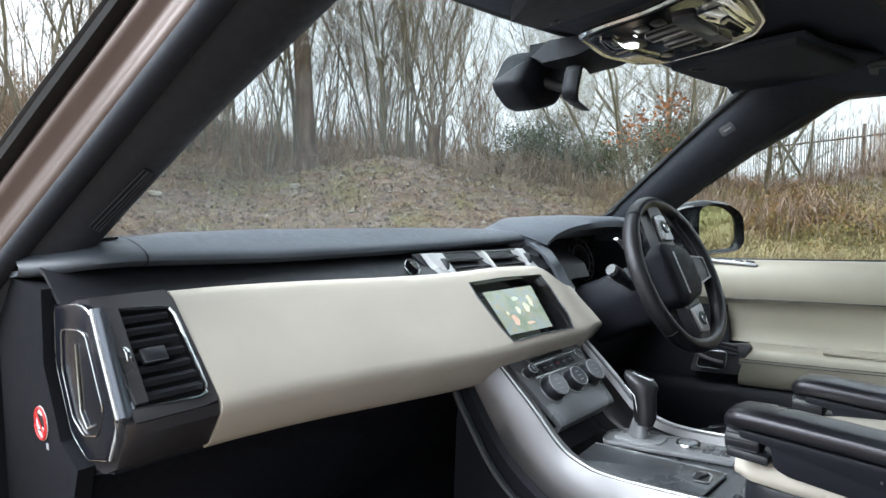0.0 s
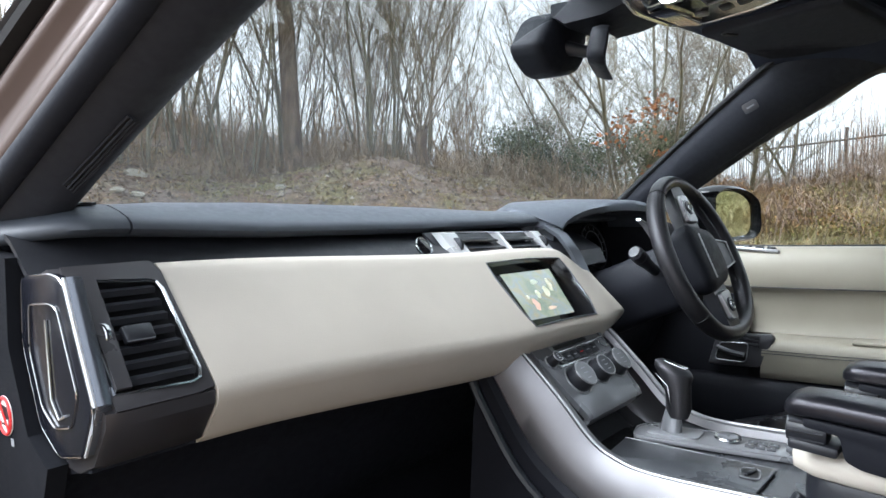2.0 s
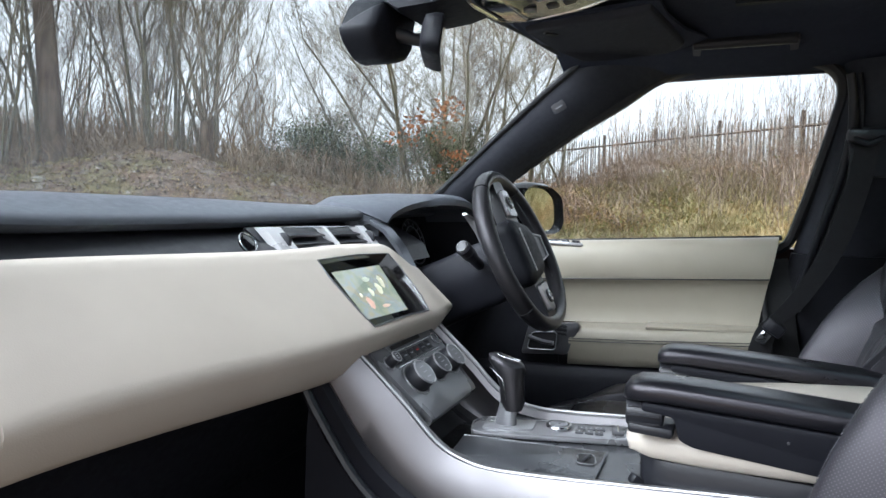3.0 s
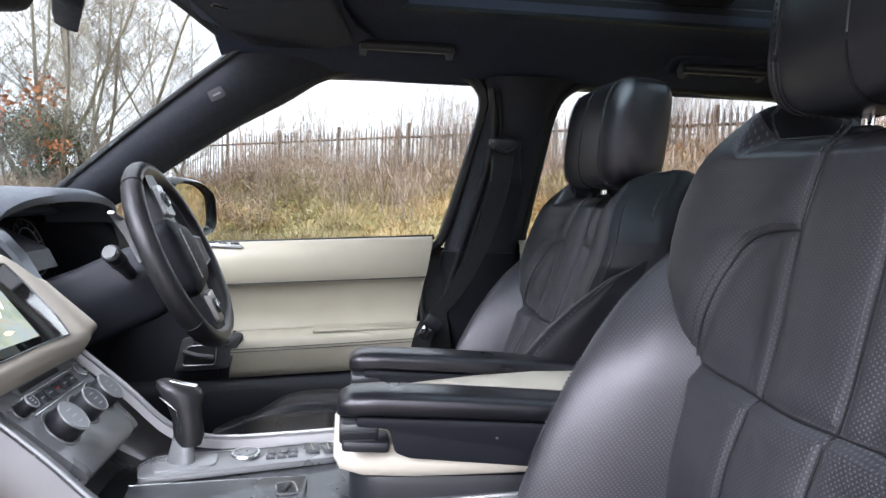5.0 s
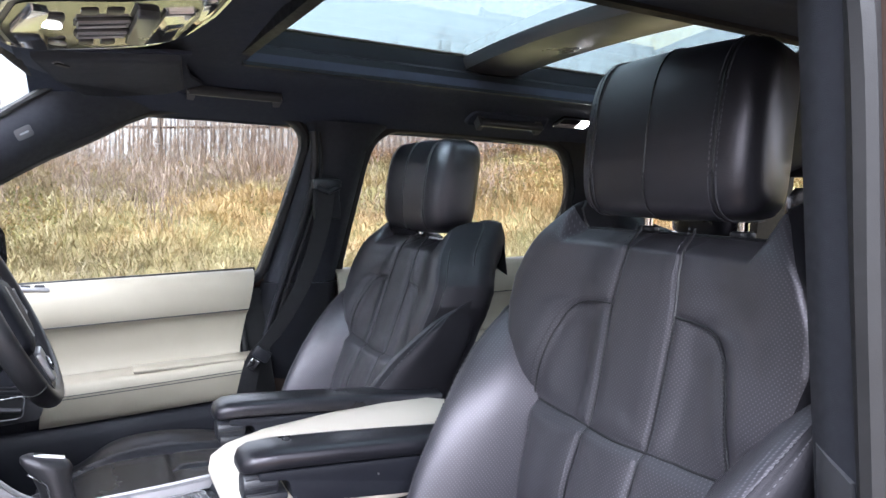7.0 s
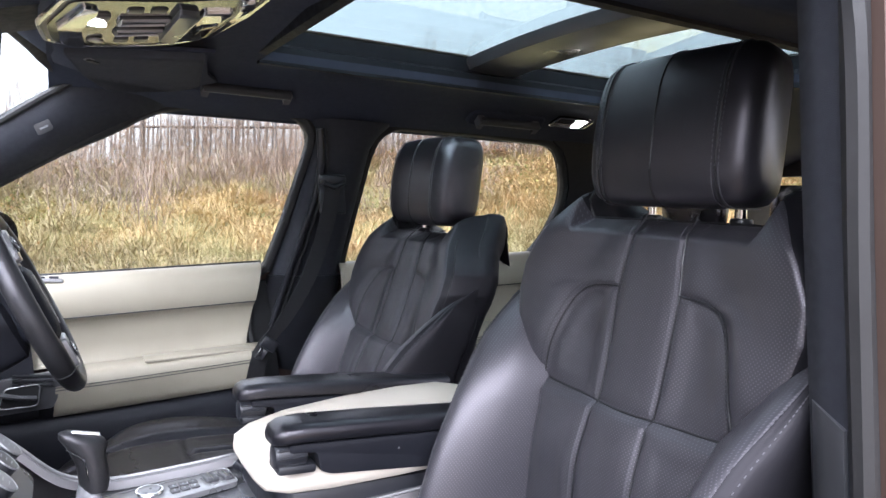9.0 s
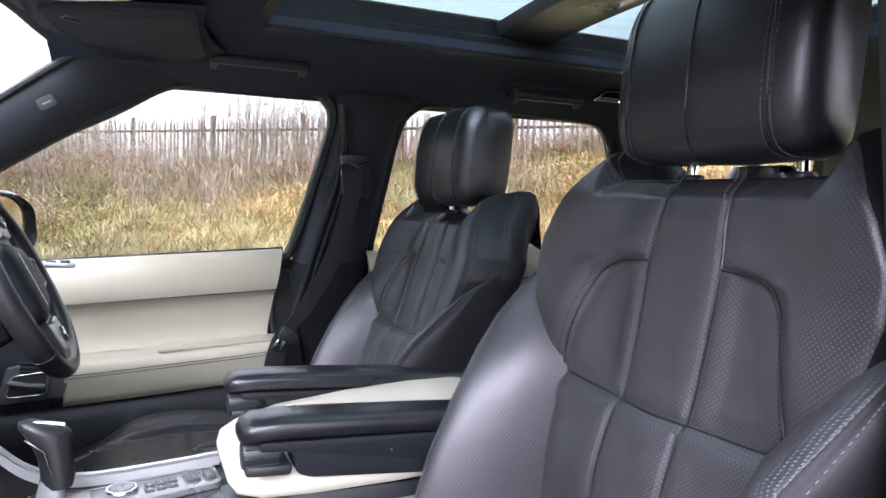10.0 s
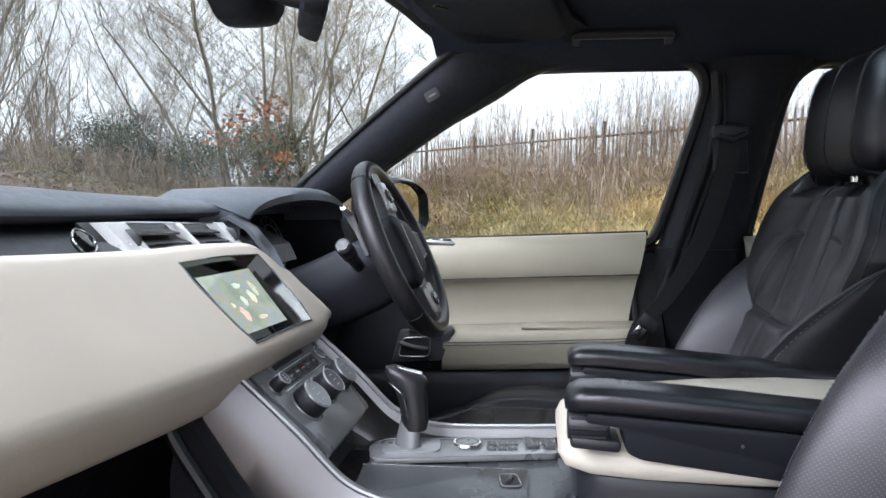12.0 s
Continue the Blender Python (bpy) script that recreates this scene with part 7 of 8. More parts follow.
part("lens", bm, LAMP, rl, "glowing warm white lens")

# overhead console
oc = thing("overhead_console", "overhead console with lit map lamp, switches and glasses tray", "overhead console")
OC = rounded([(-0.165, 0.478), (-0.02, 0.508), (0.10, 0.500), (0.148, 0.462), (0.155, 0.370), (0.130, 0.305), (0.060, 0.268), (-0.070, 0.248), (-0.200, 0.244), (-0.185, 0.300), (-0.168, 0.36), (-0.172, 0.44)], 0.02)


def ocp(x, y, d=0.0):
    return Vector((x, y, 1.690 + (0.50 - y) * 0.155 - d))


part("housing", loft([[ocp(x, y, -0.03) for x, y in OC], [ocp(x, y, 0.006) for x, y in OC], [ocp(-0.01 + (x + 0.01) * 0.97, 0.38 + (y - 0.38) * 0.97, 0.010) for x, y in OC]], True, True), GREY_TRIM, oc, "dark grey console housing")
part("chrome_rim", tube([ocp(x, y, 0.008) for x, y in OC], 0.0042, 6, loop=True), CHROME, oc, "chrome rim")
inn = [(-0.01 + (x + 0.01) * 0.92, 0.38 + (y - 0.38) * 0.92) for x, y in OC]
bm = loft([[ocp(x, y, 0.0102) for x, y in inn], [ocp(x, y, 0.0125) for x, y in inn]], True, True)
part("gloss_panel", bm, PIANO, oc, "gloss black panel")


def oc_plate(pts, d, mt, name, label=""):
    """A plate of that outline, set into the console's lower face."""
    pts = rounded(pts, 0.005, 3)
    n = len(pts)
    mx, my = sum(p[0] for p in pts) / n, sum(p[1] for p in pts) / n
    return part(name, loft([[ocp(mx + (x - mx) * f, my + (y - my) * f, z) for x, y in pts] for f, z in ((1.0, 0.012), (1.0, 0.0125 + d * 0.7), (0.95, 0.0125 + d))], True, True), mt, oc, label, angle=50)


oc_plate([(-0.135, 0.458), (-0.02, 0.486), (0.09, 0.480), (0.122, 0.455), (0.110, 0.448), (-0.02, 0.456), (-0.120, 0.440)], 0.006, BRIGHT, "front_bezel", "mirror finished front bezel")
oc_plate([(-0.095, 0.448), (-0.025, 0.452), (-0.022, 0.428), (-0.090, 0.424)], 0.004, GREY_TRIM, "lamp_bezel", "grey map lamp bezel")
part("map_lamp", drum(0.0115, 0.004, Matrix.Translation(ocp(-0.058, 0.440, 0.018)), 20, 0.001), LAMP, oc, "glowing map lamp lens")
part("dark_lamp", drum(0.0115, 0.004, Matrix.Translation(ocp(0.075, 0.436, 0.015)), 20, 0.001), PLATE, oc, "unlit map lamp lens")
for x0 in (-0.052, 0.018):
    b = oc_plate([(x0 - 0.015, 0.414), (x0 + 0.015, 0.416), (x0 + 0.012, 0.350), (x0 - 0.018, 0.348)], 0.003, BLACK_TRIM, "switch", "black roof switch")
    part("switch_frame", tube([ocp(x0 + a, y, 0.0165) for a, y in ((-0.013, 0.410), (0.013, 0.412), (0.010, 0.354), (-0.016, 0.352))], 0.0026, 5, loop=True), PLATE, b, "silver switch outline")
for x0, y0 in ((0.085, 0.40), (0.085, 0.372), (-0.110, 0.398), (-0.112, 0.370)):
    oc_plate([(x0 - 0.014, y0 - 0.010), (x0 + 0.014, y0 - 0.009), (x0 + 0.014, y0 + 0.010), (x0 - 0.014, y0 + 0.009)], 0.002, BLACK_TRIM, "button")
oc_plate([(-0.120, 0.346), (0.060, 0.350), (0.085, 0.325), (-0.105, 0.318)], 0.010, BAND, "slanted_bar", "satin steel cross bar")
oc_plate([(-0.110, 0.314), (0.085, 0.322), (0.075, 0.288), (-0.115, 0.276)], 0.006, BRIGHT, "glasses_tray", "polished glasses tray door")
oc_plate([(-0.040, 0.304), (0.055, 0.306), (0.040, 0.288), (-0.060, 0.284)], 0.009, PIANO, "tray_pull", "black tray pull")
oc_plate([(-0.165, 0.276), (-0.100, 0.271), (0.055, 0.284), (0.045, 0.274), (-0.100, 0.258), (-0.170, 0.258)], 0.006, BRIGHT, "rear_bar", "mirror finished bar")

# sun visors, folded up
for s, x0 in ((1, 0.0), (-1, -0.09)):
    vis = thing("sun_visor", "dark grey cloth sun visor folded up against the roof", "sun visor", group="sun visors")
    corners = [(0.185, 0.475, 1.676), (0.30, 0.445, 1.662), (0.352, 0.405, 1.648), (0.385, 0.365, 1.652), (0.47, 0.275, 1.674), (0.498, 0.250, 1.681), (0.494, 0.228, 1.687), (0.476, 0.216, 1.692), (0.20, 0.256, 1.698)]
    face = [Vector((x0 + s * x, y, z)) for x, y, z in corners]
    c = sum(face, Vector()) / len(face)
    part("panel", loft([[p + Vector((0, 0, 0.022)) for p in face], [p + Vector((0, 0, 0.004)) for p in face], [c + (p - c) * 0.985 for p in face], [c + (p - c) * 0.93 + Vector((0, 0, -0.0015)) for p in face]], True, True), VISOR_CLOTH, vis, "padded visor panel", angle=50)
    rows = [[(x0 + s * x, y, z - 0.001) for x, y, z in line] for line in (((0.17, 0.50, 1.70), (0.35, 0.49, 1.69), (0.48, 0.42, 1.69), (0.57, 0.30, 1.70)), ((0.17, 0.478, 1.690), (0.31, 0.45, 1.672), (0.40, 0.37, 1.664), (0.525, 0.23, 1.692)), ((0.19, 0.24, 1.713), (0.30, 0.235, 1.712), (0.42, 0.21, 1.710), (0.52, 0.17, 1.712)))]
    part("surround", sheet(rows, 0.006, way=(0, 0, 1)), LINER, vis, "dark cloth bed of the visor", angle=60)
    clip = part("clip", prism(rounded([(-0.020, -0.009), (0.020, -0.009), (0.020, 0.009), (-0.020, 0.009)], 0.008), 0.014, Matrix.Translation((x0 + s * 0.212, 0.432, 1.676)) @ pose(0, 0, 0, 170, 0, s * -40), 0.003), GREY_TRIM, vis, "grey visor clip")
    part("clip_slot", prism(rounded([(-0.014, -0.004), (0.014, -0.004), (0.014, 0.004), (-0.014, 0.004)], 0.004), 0.003, Matrix.Translation((x0 + s * 0.212, 0.4325, 1.6735)) @ pose(0, 0, 0, 170, 0, s * -40), 0.0), RUBBER, clip)

# rear-view mirror and sensor housing
rm = thing("rear_view_mirror", "black rear-view mirror with a sensor housing on the windscreen", "rear-view mirror")
SH = rounded([(-0.066, 1.648), (-0.056, 1.630), (-0.020, 1.605), (0.015, 1.600), (0.075, 1.612), (0.105, 1.640), (0.116, 1.700), (0.075, 1.722), (0.005, 1.716), (-0.030, 1.697)], 0.012)
part("sensor_housing", loft([[(0.008 + (x - 0.02) * f, y, 1.655 + (z - 1.655) * f) for x, z in SH] for f, y in ((0.80, 0.655), (0.92, 0.660), (0.98, 0.672), (1.0, 0.69), (1.0, 0.715))], True, True), BLACK_SOFT, rm, "black plastic sensor housing", angle=50)
rings = []
for x in (-0.035, -0.025, 0.115, 0.125):
    e = 0.006 * (x in (-0.035, 0.125))
    rings.append([(x, 0.66, 1.70), (x, 0.63, 1.675 + e), (x, 0.56, 1.685), (x, 0.49, 1.705), (x, 0.49, 1.72), (x, 0.66, 1.72)])
part("cable_cover", loft(rings), BLACK_SOFT, rm, "black cover up to the roof", angle=35)
part("stalk", tube([(0.02, 0.665, 1.655), (0.035, 0.63, 1.645), (0.045, 0.60, 1.642)], [0.014, 0.011, 0.014], 12), BLACK_TRIM, rm, "black mirror stalk")
MM = Matrix.Translation((0.055, 0.588, 1.638)) @ pose(0, 0, 0, 90, 0, 22) @ pose(0, 0, 0, 8, 0, 0)
MO = rounded([(-0.112, -0.024), (-0.100, 0.030), (0.100, 0.030), (0.112, -0.024), (0.085, -0.034), (-0.085, -0.034)], 0.014)
part("mirror_shell", loft([[MM @ Vector((x * f, y * f, z)) for x, y in MO] for f, z in ((0.6, -0.034), (0.9, -0.028), (1.0, -0.012), (1.0, 0.0), (0.96, 0.002))]), BLACK_SOFT, rm, "black mirror shell", angle=50)
bm = bmesh.new()
bm.faces.new([bm.verts.new(MM @ Vector((x * 0.95, y * 0.94, 0.003))) for x, y in MO])
part("mirror_glass", bm, mirror_mt, rm, "mirror glass")

# ---- outdoors ----
BANK = [(-180, 0.4), (-120, 0.6), (-60, 2.8), (-45, 2.6), (-30, 2.25), (-12, 1.85), (5, 1.5), (18, 1.25), (32, 1.38), (38, 1.65), (45, 1.88), (60, 1.86), (75, 2.1), (90, 2.8), (105, 2.6), (125, 1.0), (140, 0.3), (180, 0.2)]


RISE = [(30, 0.0), (40, 0.15), (45, 0.32), (50, 0.55), (57, 0.78), (62, 1.05), (68, 1.3), (100, 1.2), (115, 0.4), (125, 0.0)]


def ground_z(x, y):
    r, az = math.hypot(x, y), math.degrees(math.atan2(y, x))
    h = curve_at(BANK, az) * sstep(5.0, 13.5 + 2.5 * sstep(35, 5, abs(az)), r)
    h += 0.5 * sstep(20, 60, r) + curve_at(RISE, az) * sstep(12.0, 17.0, r)
    p = Vector((x, y, 0))
    side = sstep(30, 15, az) * sstep(-85, -60, az)
    wob = (0.22 + 0.12 * side) * noise.noise(p * 0.33) + (0.08 + 0.10 * side) * noise.noise(p * 1.1) + 0.03 * noise.noise(p * 3.3)
    h += wob * sstep(3.5, 9, r)
    # spoil heap by the trees
    heap = math.exp(-((x - 7.2) ** 2 + (y - 8.7) ** 2) / 1.7)
    h += heap * (0.42 + 0.16 * noise.noise(p * 2.7) + 0.10 * noise.noise(p * 6.1))
    return h


rad = [0.0, 0.8, 1.6, 2.4, 3.2] + [4.0 + 0.16 * k for k in range(100)] + [21, 23, 26, 30, 36, 45, 60, 90, 150, 300, 700, 1500]
verts, faces = [(0, 0, 0)], []
AZ = 420
for r in rad[1:]:
    for k in range(AZ):
        a = 2 * math.pi * k / AZ
        x, y = r * math.cos(a), r * math.sin(a)
        verts.append((x, y, ground_z(x, y)))
for k in range(AZ):
    faces.append((0, 1 + k, 1 + (k + 1) % AZ))
for i in range(len(rad) - 2):
    for k in range(AZ):
        a, b = 1 + i * AZ + k, 1 + i * AZ + (k + 1) % AZ
        faces.append((a, a + AZ, b + AZ, b))
structure(raw("ground", verts, faces, EARTH, smooth=True), "gravelly earth with leaf litter rising to rough grassy banks", "ground")


def polar(az, r):
    a = radians(az)
    x, y = r * math.cos(a), r * math.sin(a)
    return Vector((x, y, ground_z(x, y)))


class Bush:
    """Gathers tapered stems into one mesh."""

    def __init__(self, seed):
        self.v, self.f, self.rng = [], [], random.Random(seed)

    def stem(self, pts, r0, r1, n=3):
        k = len(pts)
        first = len(self.v)
        for i, p in enumerate(pts):
            d = (pts[min(k - 1, i + 1)] - pts[max(0, i - 1)]).normalized()
            s = d.cross(Vector((0.3, 0.9, 0.2))).normalized()
            u = s.cross(d)
            r = lerp(r0, r1, i / (k - 1))
            for j in range(n):
                a = 2 * math.pi * j / n
                self.v.append(p + (s * math.cos(a) + u * math.sin(a)) * r)
        for i in range(k - 1):
            for j in range(n):
                a, b = first + i * n + j, first + i * n + (j + 1) % n
                self.f.append((a, b, b + n, a + n))

    def grow(self, p, d, length, r, depth, sides=5, up=0.12, spread=0.75, kids=4, wander=0.13):
        rng = self.rng
        n = max(3, int(4 + depth * 1.2))
        pts, dd = [p.copy()], d.normalized()
        for i in range(n):
            dd = (dd + Vector((rng.gauss(0, wander), rng.gauss(0, wander), rng.gauss(0, wander * 0.6) + up * 0.5))).normalized()
            pts.append(pts[-1] + dd * length / n)
        self.stem(pts, r, r * 0.42 if depth else r * 0.35, max(3, sides))
        if depth == 0:
            return
        for k in range(kids + rng.randint(0, 2)):
            t = rng.uniform(0.25, 1.0) if depth > 1 else rng.uniform(0.15, 1.0)
            i = min(n - 1, int(t * n))
            base = pts[i].lerp(pts[i + 1], t * n - i)
            a = rng.uniform(0, 2 * math.pi)
            side = Vector((math.cos(a), math.sin(a), rng.uniform(-0.1, 0.5)))
            nd = (dd * (1 - spread * 0.5) + side * spread + Vector((0, 0, up))).normalized()
            self.grow(base, nd, length * rng.uniform(0.42, 0.66), max(0.0036, r * lerp(0.50, 0.32, t)), depth - 1, max(3, sides - 1), up, spread, kids, wander)


def bare_tree(name, seed, stems, height, r, lean, label, depth=3, spread=0.6, kids=4, bark_m=None, up=0.16, clear=0.0):
    tree = thing(name, label, "tree", group="bare trees on the bank")
    rng = random.Random(seed)
    trunk, crown_b = Bush(seed), Bush(seed + 500)
    for s in range(stems):
        a = 2 * math.pi * s / stems + rng.uniform(-0.5, 0.5)
        off = Vector((math.cos(a), math.sin(a), 0)) * (0.0 if stems == 1 else rng.uniform(0.1, 0.42))
        d = (Vector((0, 0, 1)) + Vector((math.cos(a), math.sin(a), 0)) * (lean * rng.uniform(0.3, 1.1) if stems > 1 else lean * 0.3)).normalized()
        h, rr = height * rng.uniform(0.72, 1.08), r * (rng.uniform(0.85, 1.15) if stems < 4 or s % 3 == 0 else rng.uniform(0.28, 0.6))
        pts, p, dd, n = [Vector((off.x, off.y, -0.3))], None, d, 9
        for i in range(n):
            sway = 0.022 if stems == 1 else (0.15 if stems == 3 else 0.10)
            dd = (dd + Vector((rng.gauss(0, sway), rng.gauss(0, sway), 0.03))).normalized()
            pts.append(pts[-1] + dd * (h + 0.3) / n)
        trunk.stem(pts, rr, rr * 0.16, 7)
        for k in range(int(kids * 2.0) + 2):
            t = rng.uniform(0.14 + clear, 1.0)
            i = min(n - 1, int(t * n))
            base = pts[i].lerp(pts[i + 1], t * n - i)
            b = rng.uniform(0, 2 * math.pi)
            nd = (dd * 0.55 + Vector((math.cos(b), math.sin(b), 0.25)) * spread + Vector((0, 0, up))).normalized()
            crown_b.grow(base, nd, h * rng.uniform(0.16, 0.38) * (1.15 - 0.5 * t), max(0.0065, rr * 0.26 * (1.1 - 0.7 * t)), depth - 1, 4, up, spread, kids)
    raw("trunk", trunk.v, trunk.f, bark_m or BARK, tree, True)
    raw("crown", crown_b.v, crown_b.f, TWIG, tree)
    return tree


COPPICE = [bare_tree("coppiced_tree", 11 + k, 8 + k % 3, 7.0 + 0.6 * k, 0.034, 0.26, "bare many-stemmed coppiced tree with mossy grey bark", kids=4) for k in range(4)]
TALL = [bare_tree("bare_tree", 40 + k, 1, 10.5, 0.19, 0.1, "tall bare winter tree with a slim brown trunk", bark_m=BARK_BROWN, kids=6, spread=0.7, clear=0.1) for k in range(2)]
SPREAD = [bare_tree("spreading_bare_tree", 60 + k, 3, 6.2, 0.048, 0.55, "bare spreading tree with fine arching twigs", kids=6, spread=0.85, up=0.08) for k in range(2)]
used = set()


def plant(src, az, r, scale=1.0, turn=0.0):
    p = polar(az, r)
    m = Matrix.LocRotScale(p, Euler((0, 0, turn)), Vector((1, 1, 1)) * scale)
    if src.name in used:
        ob = copy_thing(src, m)
        ob.scale = (scale, scale, scale)
        return ob
    used.add(src.name)
    src.matrix_basis = m
    return src


rng = random.Random(5)
# the big trunk and the row of coppice along the top of the bank
plant(TALL[0], 56.6, 12.3, 1.15, 0.4)
plant(TALL[1], 97, 13.5, 1.0, 1.0)
for k, (az, r) in enumerate([(58, 13.2), (61.5, 12.6), (65, 13.6), (68.5, 12.8), (72, 13.4), (76, 13.0), (50.2, 14.0), (48.6, 12.9), (46.6, 14.4), (55.6, 14.6), (44.6, 15.6), (80, 13.5), (85, 13.8), (90, 13.0), (94, 14.2), (101, 13.2), (106, 14.5)]):
    plant(COPPICE[k % 4], az, r, rng.uniform(0.85, 1.15), rng.uniform(0, 6))
for k, (az, r, s) in enumerate([(39.6, 21.5, 0.8), (36.5, 24, 0.8), (33.5, 26, 0.9), (28.6, 13.0, 1.0), (26.2, 14.2, 1.05), (24.0, 13.4, 0.95), (21.5, 15.6, 1.0), (17.8, 14.5, 0.95), (14.6, 16.4, 0.85), (30.2, 19, 0.9), (112, 15, 1.2), (120, 17, 1.2)]):
    plant(SPREAD[k % 2] if r < 16.6 or k % 2 else COPPICE[k % 4], az, r, s, rng.uniform(0, 6))
# a deeper belt of thin trees
for k in range(4):
    az = 50 + 15 * k + rng.uniform(-1.5, 1.5)
    plant(SPREAD[k % 2] if k % 3 else COPPICE[k % 4], az, rng.uniform(17, 25), rng.uniform(0.9, 1.3), rng.uniform(0, 6))
# trees behind the car, seen only in the glass
for k, (az, r) in enumerate([(205, 16), (222, 15), (236, 15)]):
    plant(SPREAD[k % 2] if k % 2 else COPPICE[k % 4], az, r, 1.15, rng.uniform(0, 6))

# pollarded stump with shoots
p = polar(45.7, 11.9)
stump = thing("pollarded_stump", "short pollarded tree stump with thin shoots", "tree stump", at=p)
b = Bush(77)
b.stem([Vector((0, 0, -0.3)), Vector((0.02, 0, 0.1)), Vector((0, 0.02, 0.45)), Vector((0.02, 0, 0.72)), Vector((0.02, 0.01, 0.80))], 0.12, 0.115, 9)
raw("trunk", b.v, b.f, BARK_BROWN, stump, True)
b = Bush(78)
for k in range(16):
    a = b.rng.uniform(0, 6.28)
    b.grow(Vector((0.1 * math.cos(a), 0.1 * math.sin(a), 0.74)), Vector((math.cos(a) * 0.55, math.sin(a) * 0.55, 1)), b.rng.uniform(1.4, 2.8), 0.017, 2, 4, 0.1, 0.5, 3)
raw("shoots", b.v, b.f, TWIG, stump)


def leaf_cloud(n, size, centre, radii, seed, hang=0.0, hollow=0.3):
    """Small folded leaves scattered through an uneven crown."""
    rg = random.Random(seed)
    v, f = [], []
    lumps = [Vector((rg.uniform(-0.7, 0.7) * radii[0], rg.uniform(-0.7, 0.7) * radii[1], rg.uniform(-0.6, 0.7) * radii[2])) for _ in range(9)]
    for _ in range(n):
        q = Vector((rg.gauss(0, 1), rg.gauss(0, 1), rg.gauss(0, 1))).normalized() * rg.uniform(hollow, 1.0) * 0.45
        q = Vector((q.x * radii[0], q.y * radii[1], q.z * radii[2])) + rg.choice(lumps) + Vector(centre)
        a = Vector((rg.gauss(0, 1), rg.gauss(0, 1), rg.gauss(0, 0.6) - hang)).normalized() * size * rg.uniform(0.6, 1.3)
        s = a.cross(Vector((rg.gauss(0, 1), rg.gauss(0, 1), rg.gauss(0, 1)))).normalized() * size * 0.38
        k = len(v)
        v += [q, q + a * 0.5 + s, q + a, q + a * 0.5 - s]
        f.append((k, k + 1, k + 2, k + 3))
    return v, f


def shrub(name, label, az, r, leaf, n, size, radii, lift, seed, stems=12):
    ob = thing(name, label, "shrub", at=polar(az, r))
    b = Bush(seed)
    for k in range(stems):
        a = b.rng.uniform(0, 6.28)
        b.grow(Vector((0, 0, -0.1)), Vector((math.cos(a) * 0.7, math.sin(a) * 0.7, 1)), radii[2] * 1.5, 0.018, 2, 4, 0.05, 0.6, 3)
    raw("stems", b.v, b.f, TWIG, ob)
    v, f = leaf_cloud(n, size, (0, 0, lift), radii, seed + 1)
    raw("leaves", v, f, leaf, ob)
    return ob


shrub("evergreen_shrub", "olive evergreen shrub at the edge of the bank", 33.4, 15.0, EVERGREEN, 8000, 0.042, (1.7, 1.5, 0.75), 0.45, 201)
shrub("evergreen_shrub", "dark evergreen shrub among bare stems", 27.4, 13.4, EVERGREEN, 8500, 0.042, (1.3, 1.2, 0.95), 0.75, 202)
shrub("evergreen_shrub", "low olive evergreen shrub beside the stump", 37.6, 14.5, EVERGREEN, 8000, 0.042, (1.6, 1.4, 0.85), 0.6, 203)
shrub("beech_sapling", "young beech keeping its orange dead leaves", 26.6, 11.6, ORANGE, 230, 0.085, (0.75, 0.75, 0.5), 1.62, 204, 5)
shrub("beech_sapling", "small beech shoot with orange dead leaves", 24.6, 11.9, ORANGE, 80, 0.08, (0.4, 0.4, 0.3), 0.85, 206, 4)
shrub("evergreen_shrub", "dark shrub at the foot of the bank", 24.0, 15.0, EVERGREEN, 7000, 0.05, (1.3, 1.2, 1.0), 0.8, 205)
shrub("evergreen_shrub", "dark evergreen shrub beyond the bank", 30.4, 18.5, EVERGREEN, 7000, 0.055, (1.8, 1.6, 1.0), 0.9, 207)

# a few pale stones lying on the slope
for az, r, size in ((58.3, 10.9, 0.09), (69.9, 10.4, 0.08), (69.4, 11.8, 0.14), (71.3, 10.4, 0.08), (64.0, 9.2, 0.04), (54.0, 9.6, 0.05), (66.5, 8.0, 0.04), (75.0, 9.0, 0.09)):
    bm = bmesh.new()
    bmesh.ops.create_icosphere(bm, subdivisions=2, radius=size)
    for v in bm.verts:
        v.co = Vector((v.co.x * 1.3, v.co.y, v.co.z * 0.6)) * (1 + 0.5 * noise.noise(v.co * 5 / size * 0.2 + Vector((az, 0, 0))))
    st_one = tagged(part("stone", bm, ROCK, None, "", 25), "pale weathered stone lying on the slope", "stone", group="stones on the slope")
    st_one.matrix_basis = Matrix.Translation(polar(az, r) + Vector((0, 0, size * 0.2)))

# palisade fence: pales on two rails with posts
fence = thing("palisade_fence", "weathered steel palisade fence with pointed pales", "fence")
F0, FD = Vector((20.0, 0.5, 0)), Vector((0.7071, 0.7071, 0))
pale_bm = bmesh.new()
sec = [(-0.032, 0.012), (-0.012, 0.0), (0.012, 0.0), (0.032, 0.012), (0.030, 0.016), (0.0, 0.006), (-0.030, 0.016)]
rings = [[(x, y, 0) for x, y in sec], [(x, y, 2.22) for x, y in sec], [(x * 0.55, y, 2.32) for x, y in sec], [(x * 0.1, y, 2.40) for x, y in sec]]
loft(rings, bm=pale_bm)
pale_me = bpy.data.meshes.new("pale")
finish(pale_bm).to_mesh(pale_me)
pale_bm.free()
pale_me.materials.append(GALV)
turn = math.atan2(FD.y, FD.x)
n_pale = 0
s = -13.0
